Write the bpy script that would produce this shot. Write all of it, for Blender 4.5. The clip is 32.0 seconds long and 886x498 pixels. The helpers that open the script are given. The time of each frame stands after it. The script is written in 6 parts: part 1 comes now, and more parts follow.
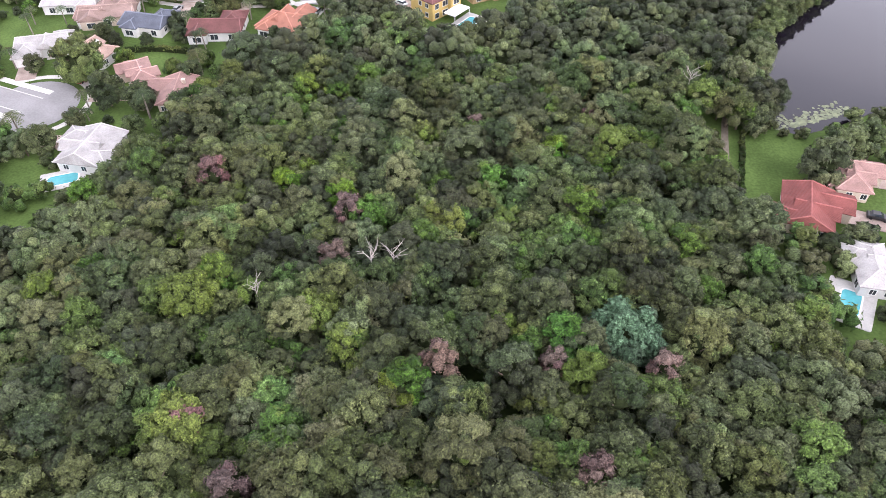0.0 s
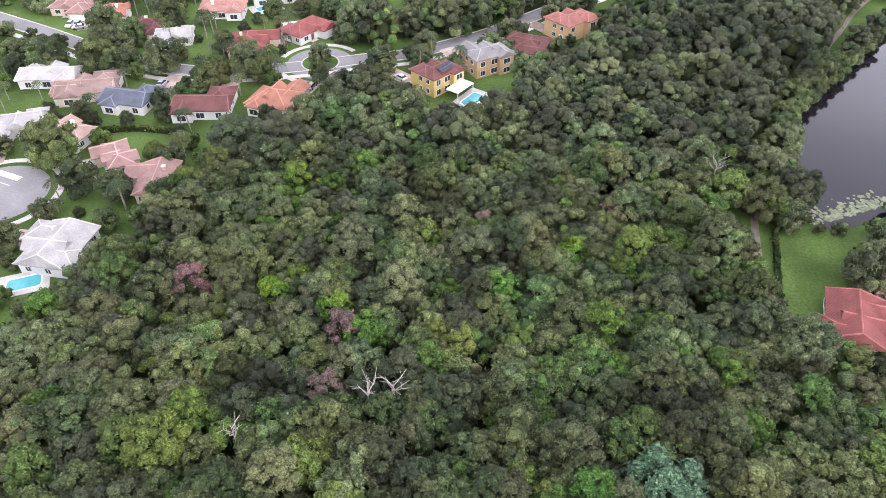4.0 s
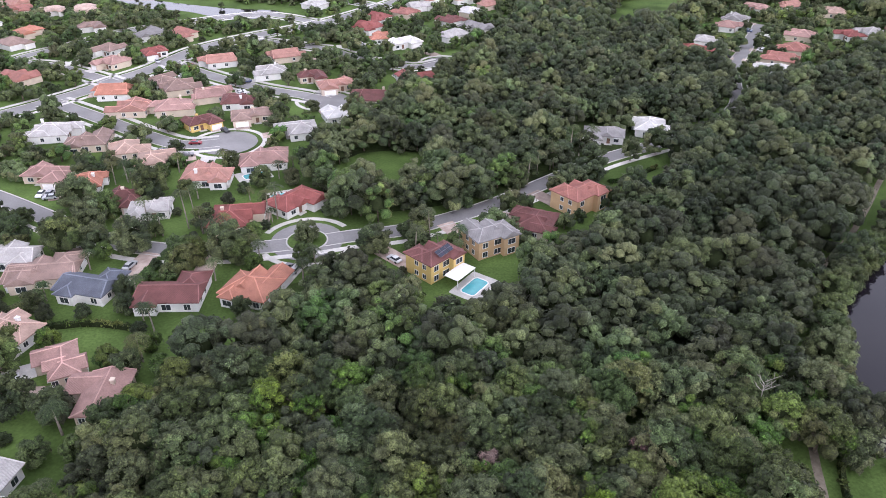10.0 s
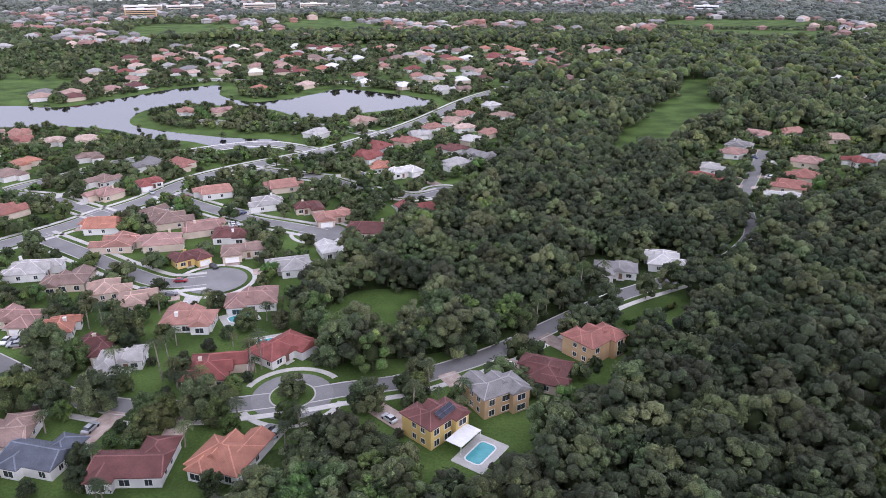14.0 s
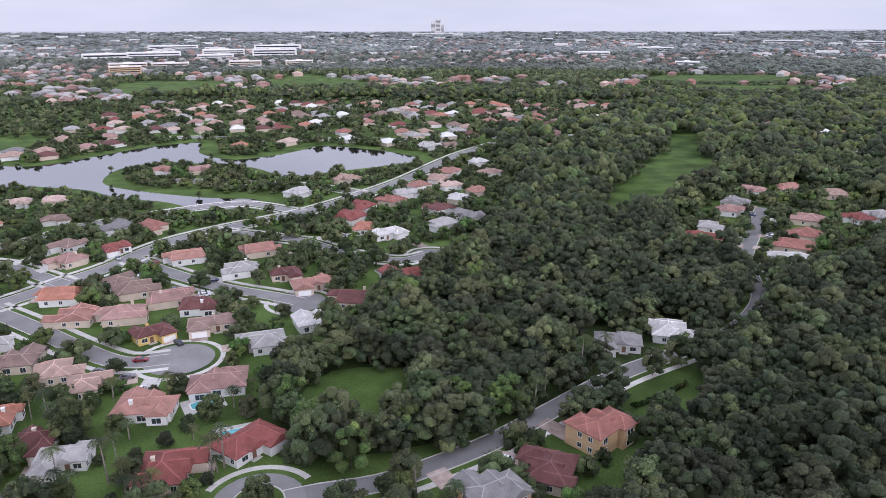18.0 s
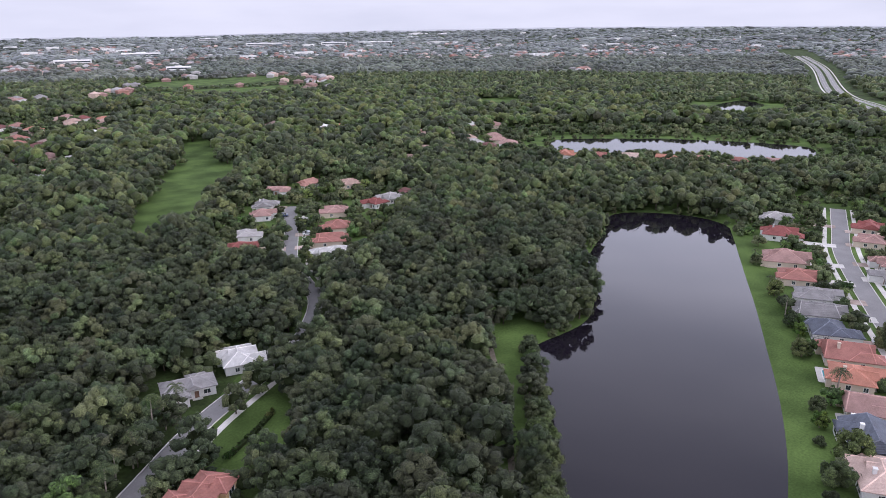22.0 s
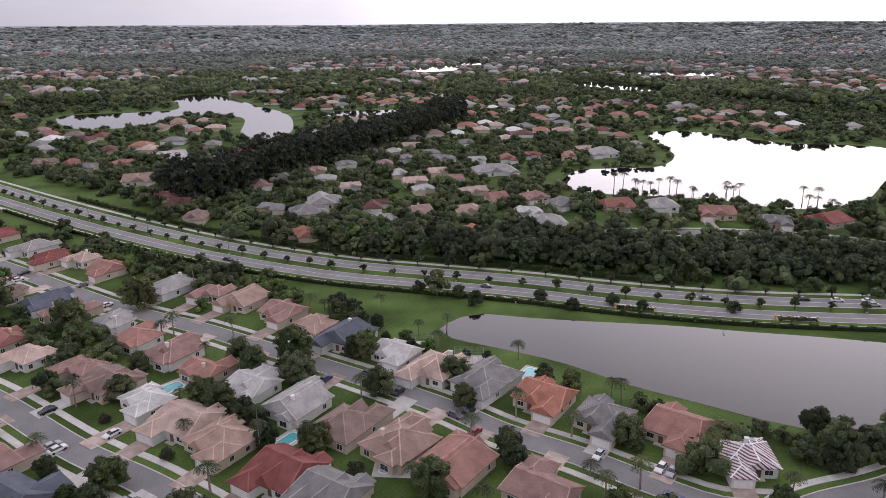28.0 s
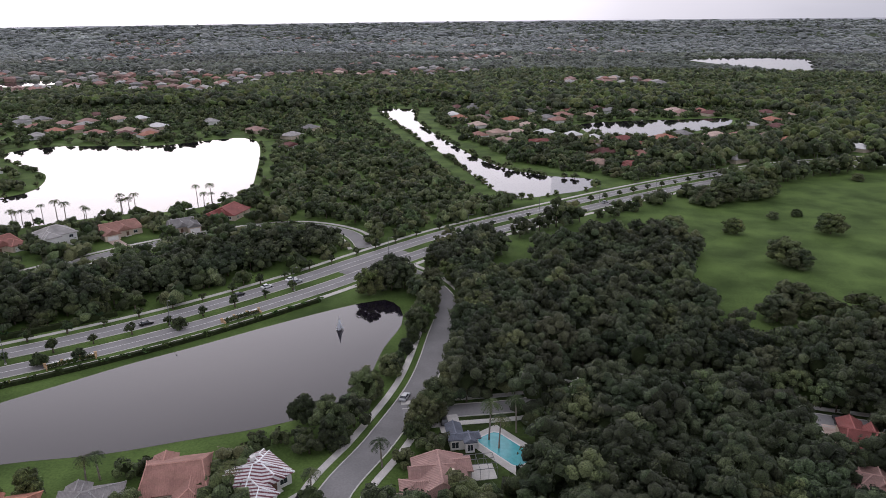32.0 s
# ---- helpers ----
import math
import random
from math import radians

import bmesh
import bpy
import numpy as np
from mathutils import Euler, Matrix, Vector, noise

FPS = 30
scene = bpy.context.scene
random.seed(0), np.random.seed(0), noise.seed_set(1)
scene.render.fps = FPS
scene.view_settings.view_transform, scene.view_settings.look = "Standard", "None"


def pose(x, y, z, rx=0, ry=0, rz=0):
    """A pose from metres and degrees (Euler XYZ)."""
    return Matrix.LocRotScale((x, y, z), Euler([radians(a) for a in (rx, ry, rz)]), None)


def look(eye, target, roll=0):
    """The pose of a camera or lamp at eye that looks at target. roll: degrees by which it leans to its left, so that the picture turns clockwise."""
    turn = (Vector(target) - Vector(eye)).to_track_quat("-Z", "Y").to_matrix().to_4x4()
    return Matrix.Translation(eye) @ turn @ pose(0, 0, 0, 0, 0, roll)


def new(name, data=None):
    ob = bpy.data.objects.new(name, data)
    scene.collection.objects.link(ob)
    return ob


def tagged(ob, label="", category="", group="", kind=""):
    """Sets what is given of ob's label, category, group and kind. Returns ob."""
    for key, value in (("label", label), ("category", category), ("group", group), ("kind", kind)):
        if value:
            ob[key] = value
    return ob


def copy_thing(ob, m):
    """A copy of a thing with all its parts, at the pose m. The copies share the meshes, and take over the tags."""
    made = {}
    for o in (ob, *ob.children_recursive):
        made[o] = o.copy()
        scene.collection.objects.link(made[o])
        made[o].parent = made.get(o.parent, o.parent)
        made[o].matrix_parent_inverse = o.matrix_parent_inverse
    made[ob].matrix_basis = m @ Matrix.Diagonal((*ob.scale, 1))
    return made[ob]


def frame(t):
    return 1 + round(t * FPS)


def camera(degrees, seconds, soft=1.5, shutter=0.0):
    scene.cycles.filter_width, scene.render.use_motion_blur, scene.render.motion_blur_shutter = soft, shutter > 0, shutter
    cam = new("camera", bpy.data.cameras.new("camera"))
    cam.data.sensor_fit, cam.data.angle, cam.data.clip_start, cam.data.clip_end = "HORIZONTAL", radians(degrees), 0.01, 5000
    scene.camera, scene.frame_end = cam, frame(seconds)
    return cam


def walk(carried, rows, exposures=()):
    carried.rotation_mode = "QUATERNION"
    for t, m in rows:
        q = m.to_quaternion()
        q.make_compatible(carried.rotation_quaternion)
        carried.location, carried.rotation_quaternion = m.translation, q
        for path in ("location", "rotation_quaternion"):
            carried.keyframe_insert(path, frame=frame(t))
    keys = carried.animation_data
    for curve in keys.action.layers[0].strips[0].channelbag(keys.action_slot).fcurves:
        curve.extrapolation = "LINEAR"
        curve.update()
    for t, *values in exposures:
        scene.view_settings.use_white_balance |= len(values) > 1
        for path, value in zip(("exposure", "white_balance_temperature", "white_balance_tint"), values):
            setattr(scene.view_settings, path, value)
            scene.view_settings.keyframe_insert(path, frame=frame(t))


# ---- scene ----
# ---------------------------------------------------------------- camera
cam = camera(63.85, 32.0, soft=0.72)
PATH = [
    (0.0, 0.92, -107.25, 103.58, 44.285, -0.304, -0.225),
    (0.5, 0.49, -104.50, 103.27, 43.826, -0.121, -0.097),
    (1.0, 0.09, -102.02, 103.04, 43.499, 0.003, -0.005),
    (1.5, -0.22, -99.55, 102.56, 43.113, 0.103, 0.082),
    (2.0, -0.58, -96.95, 102.35, 42.747, 0.200, 0.128),
    (2.5, -0.81, -93.97, 102.56, 42.499, 0.247, 0.176),
    (3.0, -1.03, -90.94, 102.75, 42.262, 0.298, 0.219),
    (3.5, -1.25, -88.07, 102.92, 41.687, 0.329, 0.248),
    (5.5, -1.49, -77.13, 102.64, 38.953, 0.277, 0.229),
    (6.0, -1.61, -74.47, 102.51, 38.209, 0.295, 0.256),
    (6.5, -1.75, -71.70, 102.39, 37.468, 0.317, 0.290),
    (7.0, -2.09, -69.02, 102.34, 36.721, 0.418, 0.314),
    (7.5, -2.39, -66.06, 102.38, 35.953, 0.503, 0.391),
    (8.0, -2.61, -63.27, 102.31, 35.144, 0.561, 0.436),
    (8.5, -2.46, -60.77, 102.62, 34.340, 0.574, 0.414),
    (9.0, -2.15, -58.30, 103.22, 33.377, 0.520, 0.453),
    (9.5, -1.54, -55.71, 104.11, 32.431, 0.412, 0.469),
    (10.0, -0.81, -53.56, 104.59, 31.382, 0.273, 0.394),
    (10.5, -0.40, -51.24, 104.47, 30.212, 0.151, 0.241),
    (11.0, -0.26, -48.57, 104.20, 29.018, 0.080, 0.152),
    (11.5, -0.29, -45.77, 103.85, 27.836, 0.046, 0.121),
    (12.0, -0.46, -43.20, 103.85, 26.706, 0.033, 0.092),
    (12.5, -0.42, -40.76, 103.82, 25.545, 0.027, 0.042),
    (13.0, -0.41, -38.17, 103.93, 24.437, 0.002, -0.001),
    (13.5, -0.29, -35.59, 104.10, 23.302, -0.015, -0.011),
    (14.0, -0.19, -33.06, 103.98, 22.166, -0.042, -0.032),
    (14.5, -0.34, -30.38, 103.68, 21.036, -0.011, -0.063),
    (15.0, -0.46, -27.62, 103.24, 19.872, 0.000, -0.081),
    (15.5, -0.61, -24.95, 102.72, 18.736, 0.030, -0.094),
    (17.5, -0.41, -14.71, 102.33, 17.949, 0.276, -0.118),
    (18.0, -0.27, -12.19, 102.62, 17.994, 1.115, -0.149),
    (18.5, -0.10, -9.54, 102.63, 17.973, 2.780, -0.151),
    (19.0, -0.23, -6.44, 102.34, 17.924, 5.475, -0.136),
    (19.5, -0.20, -3.12, 101.51, 17.800, 8.473, -0.139),
    (20.0, 0.00, -0.00, 101.40, 17.788, 13.199, -0.142),
    (20.5, -0.18, 2.55, 101.59, 17.769, 20.042, -0.140),
    (21.0, 0.16, 5.00, 101.77, 17.771, 26.699, -0.176),
    (21.5, 0.54, 7.42, 102.12, 17.823, 33.152, -0.264),
    (22.0, 1.28, 9.97, 102.22, 17.819, 39.502, -0.374),
    (22.5, 1.91, 12.91, 102.18, 17.835, 45.976, -0.505),
    (23.0, 3.08, 15.73, 101.58, 17.785, 52.441, -0.545),
    (23.5, 5.20, 18.72, 101.09, 17.800, 58.790, -0.590),
    (24.0, 7.27, 21.52, 100.73, 17.837, 65.143, -0.566),
    (24.5, 8.89, 24.04, 100.58, 17.899, 71.494, -0.575),
    (25.0, 10.41, 26.38, 100.61, 17.930, 77.971, -0.576),
    (25.5, 12.18, 28.59, 100.79, 18.006, 84.434, -0.579),
    (27.5, 21.92, 35.15, 100.66, 18.071, 110.304, -0.031),
    (28.0, 24.71, 35.95, 100.60, 18.058, 116.786, -0.047),
    (28.5, 27.63, 36.37, 100.61, 18.074, 123.285, -0.078),
    (29.0, 30.61, 36.34, 100.39, 18.014, 129.784, -0.120),
    (29.5, 33.55, 35.71, 99.96, 17.952, 136.252, -0.207),
    (30.0, 36.42, 34.90, 99.78, 17.952, 142.734, -0.270),
    (30.5, 39.15, 33.65, 99.52, 17.943, 149.195, -0.305),
    (31.0, 41.79, 32.29, 99.38, 17.951, 155.659, -0.346),
    (31.5, 44.43, 30.70, 99.19, 17.924, 161.042, -0.375),
    (32.0, 46.79, 28.62, 98.90, 17.873, 165.625, -0.403),
]
EXPOSURES = [(0.0, 1.16, 6130, 24), (6.0, 1.04, 6030, 22), (10.0, 0.66, 5880, 24), (13.0, 0.36, 5730, 26), (17.0, 0.11, 5730, 23), (22.0, 0.22, 5830, 25), (25.0, 0.24, 5930, 24), (27.5, -0.25, 6250, 25), (28.6, -0.52, 6250, 26), (30.0, -0.92, 6150, 24), (31.0, -0.75, 6150, 24), (32.0, -0.45, 6150, 22)]
walk(cam, [(t, pose(x, y, z, 90 - down, 0, -turn) @ pose(0, 0, 0, 0, 0, lean)) for t, x, y, z, down, turn, lean in PATH], EXPOSURES)

# ---------------------------------------------------------------- sky and sun
SUN_TURN, SUN_UP = radians(144), radians(10)     # clockwise from +y, above the horizon
sun_way = Vector((math.sin(SUN_TURN) * math.cos(SUN_UP), math.cos(SUN_TURN) * math.cos(SUN_UP), math.sin(SUN_UP)))


def node(tree, kind, **values):
    n = tree.nodes.new(kind)
    for key, value in values.items():
        n.inputs[key].default_value = value
    return n


def ramp(tree, stops):
    n = tree.nodes.new("ShaderNodeValToRGB")
    e = n.color_ramp.elements
    while len(e) < len(stops):
        e.new(0.5)
    for slot, (at, colour) in zip(e, stops):
        slot.position, slot.color = at, (*colour, 1)
    return n


world = bpy.data.worlds.new("sky")
scene.world = world
world.use_nodes = True
wt = world.node_tree
wt.nodes.clear()
sky = wt.nodes.new("ShaderNodeTexSky")
sky.sky_type, sky.sun_disc = "NISHITA", False
sky.sun_elevation, sky.sun_rotation = SUN_UP, SUN_TURN
sky.dust_density, sky.altitude = 4.0, 100
grey = node(wt, "ShaderNodeMix", Factor=0.9)
grey.data_type = "RGBA"
at = wt.nodes.new("ShaderNodeTexCoord")
# the cloud layer: soft grey sheets, brighter round the hidden sun
flat = node(wt, "ShaderNodeMapping")
flat.inputs["Scale"].default_value = (1.0, 1.0, 5.0)
clouds = node(wt, "ShaderNodeTexNoise", Scale=2.2, Detail=5.0, Roughness=0.55)
cloud_tone = ramp(wt, [(0.3, (6.3, 6.55, 6.85)), (0.7, (8.2, 8.3, 8.4))])
toward = wt.nodes.new("ShaderNodeVectorMath")
toward.operation = "DOT_PRODUCT"
toward.inputs[1].default_value = sun_way
glow = ramp(wt, [(0.45, (0, 0, 0)), (0.65, (2.2, 2.15, 2.1)), (0.80, (5.0, 4.85, 4.7)), (0.93, (13.0, 12.6, 12.1)), (1.0, (27.0, 26.3, 25.2))])
# a broken overcast: brighter low down
height_of = wt.nodes.new("ShaderNodeSeparateXYZ")
overhead = ramp(wt, [(z, (k, k, k)) for z, k in ((0.0, 1.02), (0.07, 1.08), (0.16, 1.6), (0.25, 2.35), (0.34, 2.4), (0.46, 1.8), (0.6, 1.25), (0.8, 1.45), (1.0, 1.8))])
deep = node(wt, "ShaderNodeMix", Factor=1.0)
deep.data_type, deep.blend_type = "RGBA", "MULTIPLY"
lit = node(wt, "ShaderNodeMix", Factor=1.0)
lit.data_type, lit.blend_type = "RGBA", "ADD"
sheet = node(wt, "ShaderNodeBackground", Strength=0.1)
out = wt.nodes.new("ShaderNodeOutputWorld")
link = wt.links.new
link(at.outputs["Generated"], flat.inputs["Vector"])
link(flat.outputs[0], clouds.inputs["Vector"])
link(clouds.outputs["Fac"], cloud_tone.inputs[0])
link(at.outputs["Generated"], toward.inputs[0])
link(toward.outputs["Value"], glow.inputs[0])
link(at.outputs["Generated"], height_of.inputs[0])
link(height_of.outputs["Z"], overhead.inputs[0])
link(cloud_tone.outputs[0], deep.inputs["A"])
link(overhead.outputs[0], deep.inputs["B"])
link(deep.outputs["Result"], lit.inputs["A"])
link(glow.outputs[0], lit.inputs["B"])
link(sky.outputs[0], grey.inputs["A"])
link(lit.outputs["Result"], grey.inputs["B"])
link(grey.outputs["Result"], sheet.inputs[0])
link(sheet.outputs[0], out.inputs[0])

sun = new("sun", bpy.data.lights.new("sun", "SUN"))
sun.data.energy, sun.data.angle, sun.data.color = 0.6, radians(60), (1.0, 0.95, 0.88)
sun.matrix_world = look((0, 0, 0), -sun_way)


# ---------------------------------------------------------------- materials
def material(name, colour, rough=0.8, metal=0.0, spread=0.25, scale=1.0, fine=12.0, bump=0.2, shift=0.1, specular=0.3, second=None, island=0.0):
    """A surface whose colour varies at two scales, from thing to thing and, where asked, from piece to piece."""
    m = bpy.data.materials.new(name)
    m.use_nodes = True
    t = m.node_tree
    p = t.nodes["Principled BSDF"]
    p.inputs["Roughness"].default_value, p.inputs["Metallic"].default_value = rough, metal
    p.inputs["Specular IOR Level"].default_value = specular
    where = t.nodes.new("ShaderNodeNewGeometry")
    big = node(t, "ShaderNodeTexNoise", Scale=scale, Detail=4.0)
    small = node(t, "ShaderNodeTexNoise", Scale=fine, Detail=3.0)
    for n in (big, small):
        t.links.new(where.outputs["Position"], n.inputs["Vector"])
    low, high = [c * (1 - spread) for c in colour], [min(1, c * (1 + spread)) for c in (second or colour)]
    tone = ramp(t, [(0.32, low), (0.68, high)])
    t.links.new(big.outputs["Fac"], tone.inputs[0])
    hue = node(t, "ShaderNodeHueSaturation")
    info = t.nodes.new("ShaderNodeObjectInfo")
    vary = node(t, "ShaderNodeMapRange")
    vary.inputs["To Min"].default_value, vary.inputs["To Max"].default_value = 1 - shift, 1 + shift
    t.links.new(info.outputs["Random"], vary.inputs["Value"])
    grain = node(t, "ShaderNodeMapRange")
    grain.inputs["From Min"].default_value, grain.inputs["From Max"].default_value = 0.3, 0.7
    grain.inputs["To Min"].default_value, grain.inputs["To Max"].default_value = 1 - spread * 0.7, 1 + spread * 0.7
    t.links.new(small.outputs["Fac"], grain.inputs["Value"])
    both = t.nodes.new("ShaderNodeMath")
    both.operation = "MULTIPLY"
    t.links.new(vary.outputs[0], both.inputs[0])
    t.links.new(grain.outputs[0], both.inputs[1])
    value = both.outputs[0]
    if island:
        each = node(t, "ShaderNodeMapRange")
        each.inputs["To Min"].default_value, each.inputs["To Max"].default_value = 1 - island, 1 + island
        t.links.new(where.outputs["Random Per Island"], each.inputs["Value"])
        more = t.nodes.new("ShaderNodeMath")
        more.operation = "MULTIPLY"
        t.links.new(value, more.inputs[0])
        t.links.new(each.outputs[0], more.inputs[1])
        value = more.outputs[0]
    t.links.new(value, hue.inputs["Value"])
    t.links.new(tone.outputs[0], hue.inputs["Color"])
    t.links.new(hue.outputs[0], p.inputs["Base Color"])
    if bump:
        b = node(t, "ShaderNodeBump", Strength=bump, Distance=0.1)
        t.links.new(small.outputs["Fac"], b.inputs["Height"])
        t.links.new(b.outputs[0], p.inputs["Normal"])
    return m


def leafage(name, dark, light, tree_scale=0.11, warm=(0.13, 0.13, 0.05), sprays=3.4, relief=0.55, crisp=1.0):
    """Leaves: each clump its own tone, each tree its own green, with warmer trees here and there."""
    m = bpy.data.materials.new(name)
    m.use_nodes = True
    t = m.node_tree
    p = t.nodes["Principled BSDF"]
    p.inputs["Roughness"].default_value, p.inputs["Specular IOR Level"].default_value = 0.75, 0.15
    p.inputs["Sheen Weight"].default_value, p.inputs["Sheen Roughness"].default_value = 0.04, 0.6
    where = t.nodes.new("ShaderNodeNewGeometry")
    info = t.nodes.new("ShaderNodeObjectInfo")
    tone = ramp(t, [(0.0, [c * 0.78 for c in dark]), (0.6, [(c + d) / 2 for c, d in zip(dark, light)]), (1.0, [c * 1.3 for c in light])])
    t.links.new(where.outputs["Random Per Island"], tone.inputs[0])
    patch = node(t, "ShaderNodeTexVoronoi", Scale=tree_scale)
    t.links.new(where.outputs["Position"], patch.inputs["Vector"])
    part_ = t.nodes.new("ShaderNodeSeparateColor")
    t.links.new(patch.outputs["Color"], part_.inputs[0])
    warmth = node(t, "ShaderNodeMapRange")
    warmth.inputs["From Min"].default_value, warmth.inputs["To Max"].default_value = 0.55, 0.75
    add = t.nodes.new("ShaderNodeMath")
    add.operation = "ADD"
    t.links.new(part_.outputs[0], add.inputs[0])
    t.links.new(info.outputs["Random"], add.inputs[1])
    frac = t.nodes.new("ShaderNodeMath")
    frac.operation = "FRACT"
    t.links.new(add.outputs[0], frac.inputs[0])
    t.links.new(frac.outputs[0], warmth.inputs["Value"])
    mix = node(t, "ShaderNodeMix")
    mix.data_type = "RGBA"
    mix.inputs["B"].default_value = (*warm, 1)
    t.links.new(warmth.outputs[0], mix.inputs["Factor"])
    t.links.new(tone.outputs[0], mix.inputs["A"])
    level = node(t, "ShaderNodeMapRange")
    level.inputs["To Min"].default_value, level.inputs["To Max"].default_value = 0.55, 1.4
    t.links.new(part_.outputs[1], level.inputs["Value"])
    hue = node(t, "ShaderNodeHueSaturation")
    turn_ = node(t, "ShaderNodeMapRange")
    turn_.inputs["To Min"].default_value, turn_.inputs["To Max"].default_value = 0.478, 0.528
    t.links.new(part_.outputs[2], turn_.inputs["Value"])
    t.links.new(turn_.outputs[0], hue.inputs["Hue"])
    rich = node(t, "ShaderNodeMapRange")
    rich.inputs["To Min"].default_value, rich.inputs["To Max"].default_value = 0.92, 1.2
    t.links.new(info.outputs["Random"], rich.inputs["Value"])
    t.links.new(rich.outputs[0], hue.inputs["Saturation"])
    t.links.new(mix.outputs["Result"], hue.inputs["Color"])
    # sprays of leaves: fine relief, with shade in its hollows put into the tone
    spray_ = node(t, "ShaderNodeTexNoise", Scale=sprays, Detail=5.0, Roughness=0.62)
    t.links.new(where.outputs["Position"], spray_.inputs["Vector"])
    fleck = node(t, "ShaderNodeMapRange")
    fleck.inputs["From Min"].default_value, fleck.inputs["From Max"].default_value = 0.36, 0.66
    fleck.inputs["To Min"].default_value, fleck.inputs["To Max"].default_value = 1 - 0.72 * crisp, 1 + 0.62 * crisp
    t.links.new(spray_.outputs["Fac"], fleck.inputs["Value"])
    full_ = t.nodes.new("ShaderNodeMath")
    full_.operation = "MULTIPLY"
    t.links.new(level.outputs[0], full_.inputs[0])
    t.links.new(fleck.outputs[0], full_.inputs[1])
    t.links.new(full_.outputs[0], hue.inputs["Value"])
    b = node(t, "ShaderNodeBump", Strength=0.9, Distance=relief)
    t.links.new(spray_.outputs["Fac"], b.inputs["Height"])
    t.links.new(b.outputs[0], p.inputs["Normal"])
    t.links.new(hue.outputs[0], p.inputs["Base Color"])
    return m


def roof_material(name, colour, spread=0.18):
    """Tiled roof: fine courses as relief, with weather stains."""
    m = material(name, colour, 0.75, spread=spread, scale=0.35, fine=3.0, bump=0, shift=0.12, specular=0.25)
    t = m.node_tree
    p = t.nodes["Principled BSDF"]
    where = t.nodes.new("ShaderNodeNewGeometry")
    rows = node(t, "ShaderNodeTexWave", Scale=1.1, Distortion=0.6, Detail=1.0)
    rows.bands_direction = "DIAGONAL"
    t.links.new(where.outputs["Position"], rows.inputs["Vector"])
    b = node(t, "ShaderNodeBump", Strength=0.6, Distance=0.12)
    t.links.new(rows.outputs["Fac"], b.inputs["Height"])
    t.links.new(b.outputs[0], p.inputs["Normal"])
    return m


ROOFS = {name: roof_material("roof_" + name, c) for name, c in (
    ("maroon", (0.13, 0.055, 0.05)), ("red", (0.22, 0.072, 0.062)), ("terracotta", (0.27, 0.115, 0.092)), ("orange", (0.36, 0.16, 0.11)),
    ("salmon", (0.33, 0.175, 0.14)), ("rose", (0.30, 0.185, 0.16)), ("peach", (0.47, 0.35, 0.295)), ("tanr", (0.34, 0.235, 0.19)),
    ("brown", (0.23, 0.16, 0.135)), ("brick", (0.29, 0.13, 0.105)), ("grey", (0.215, 0.205, 0.20)), ("slate", (0.10, 0.11, 0.135)),
    ("pale", (0.34, 0.325, 0.31)), ("white", (0.47, 0.455, 0.435)), ("striped", (0.66, 0.64, 0.64)))}
t = ROOFS["striped"].node_tree
bands = node(t, "ShaderNodeTexWave", Scale=0.42, Distortion=0.3)
bands.bands_direction = "DIAGONAL"
spot = t.nodes.new("ShaderNodeTexCoord")
t.links.new(spot.outputs["Object"], bands.inputs["Vector"])
band_tone = ramp(t, [(0.55, (0.62, 0.60, 0.60)), (0.62, (0.17, 0.06, 0.07))])
t.links.new(bands.outputs["Fac"], band_tone.inputs[0])
t.links.new(band_tone.outputs[0], t.nodes["Principled BSDF"].inputs["Base Color"])
ROOF_WORDS = {"maroon": "dark maroon", "red": "red", "terracotta": "terracotta", "orange": "orange", "salmon": "salmon-pink", "rose": "dusty pink", "peach": "pale peach",
              "tanr": "tan", "brown": "brown", "brick": "brick-red", "grey": "grey", "slate": "dark slate", "pale": "pale grey", "white": "white", "striped": "white and maroon striped"}
CAPS = {name: roof_material("ridge_" + name, tuple(min(0.8, q * 1.3 + 0.02) for q in [n_ for n_ in m.node_tree.nodes if n_.bl_idname == "ShaderNodeValToRGB"][0].color_ramp.elements[1].color[:3])) for name, m in ROOFS.items()}
WALLS = {name: material("render_" + name, c, 0.85, spread=0.08, scale=0.4, fine=6, bump=0.1, shift=0.05) for name, c in (
    ("white", (0.66, 0.65, 0.63)), ("cream", (0.56, 0.47, 0.38)), ("yellow", (0.62, 0.45, 0.16)), ("tan", (0.50, 0.34, 0.19)))}

grass = material("grass", (0.054, 0.092, 0.022), 0.95, spread=0.3, scale=0.05, fine=1.5, bump=0.3, specular=0.1, second=(0.078, 0.122, 0.032))
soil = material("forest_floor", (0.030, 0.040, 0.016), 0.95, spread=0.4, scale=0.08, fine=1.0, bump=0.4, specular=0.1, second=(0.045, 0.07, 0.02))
asphalt = material("asphalt", (0.225, 0.218, 0.214), 0.9, spread=0.12, scale=0.12, fine=2.0, bump=0.1)
concrete = material("concrete", (0.52, 0.50, 0.465), 0.85, spread=0.12, scale=0.3, fine=3.0, bump=0.1)
paver = material("paver", (0.36, 0.27, 0.23), 0.85, spread=0.15, scale=0.4, fine=4.0, bump=0.2, shift=0.25, second=(0.42, 0.34, 0.29))
paint_white = material("road_paint", (0.7, 0.7, 0.68), 0.7, spread=0.1, bump=0)
bark = material("bark", (0.14, 0.11, 0.085), 0.9, spread=0.3, scale=1.5, fine=9, bump=0.5)
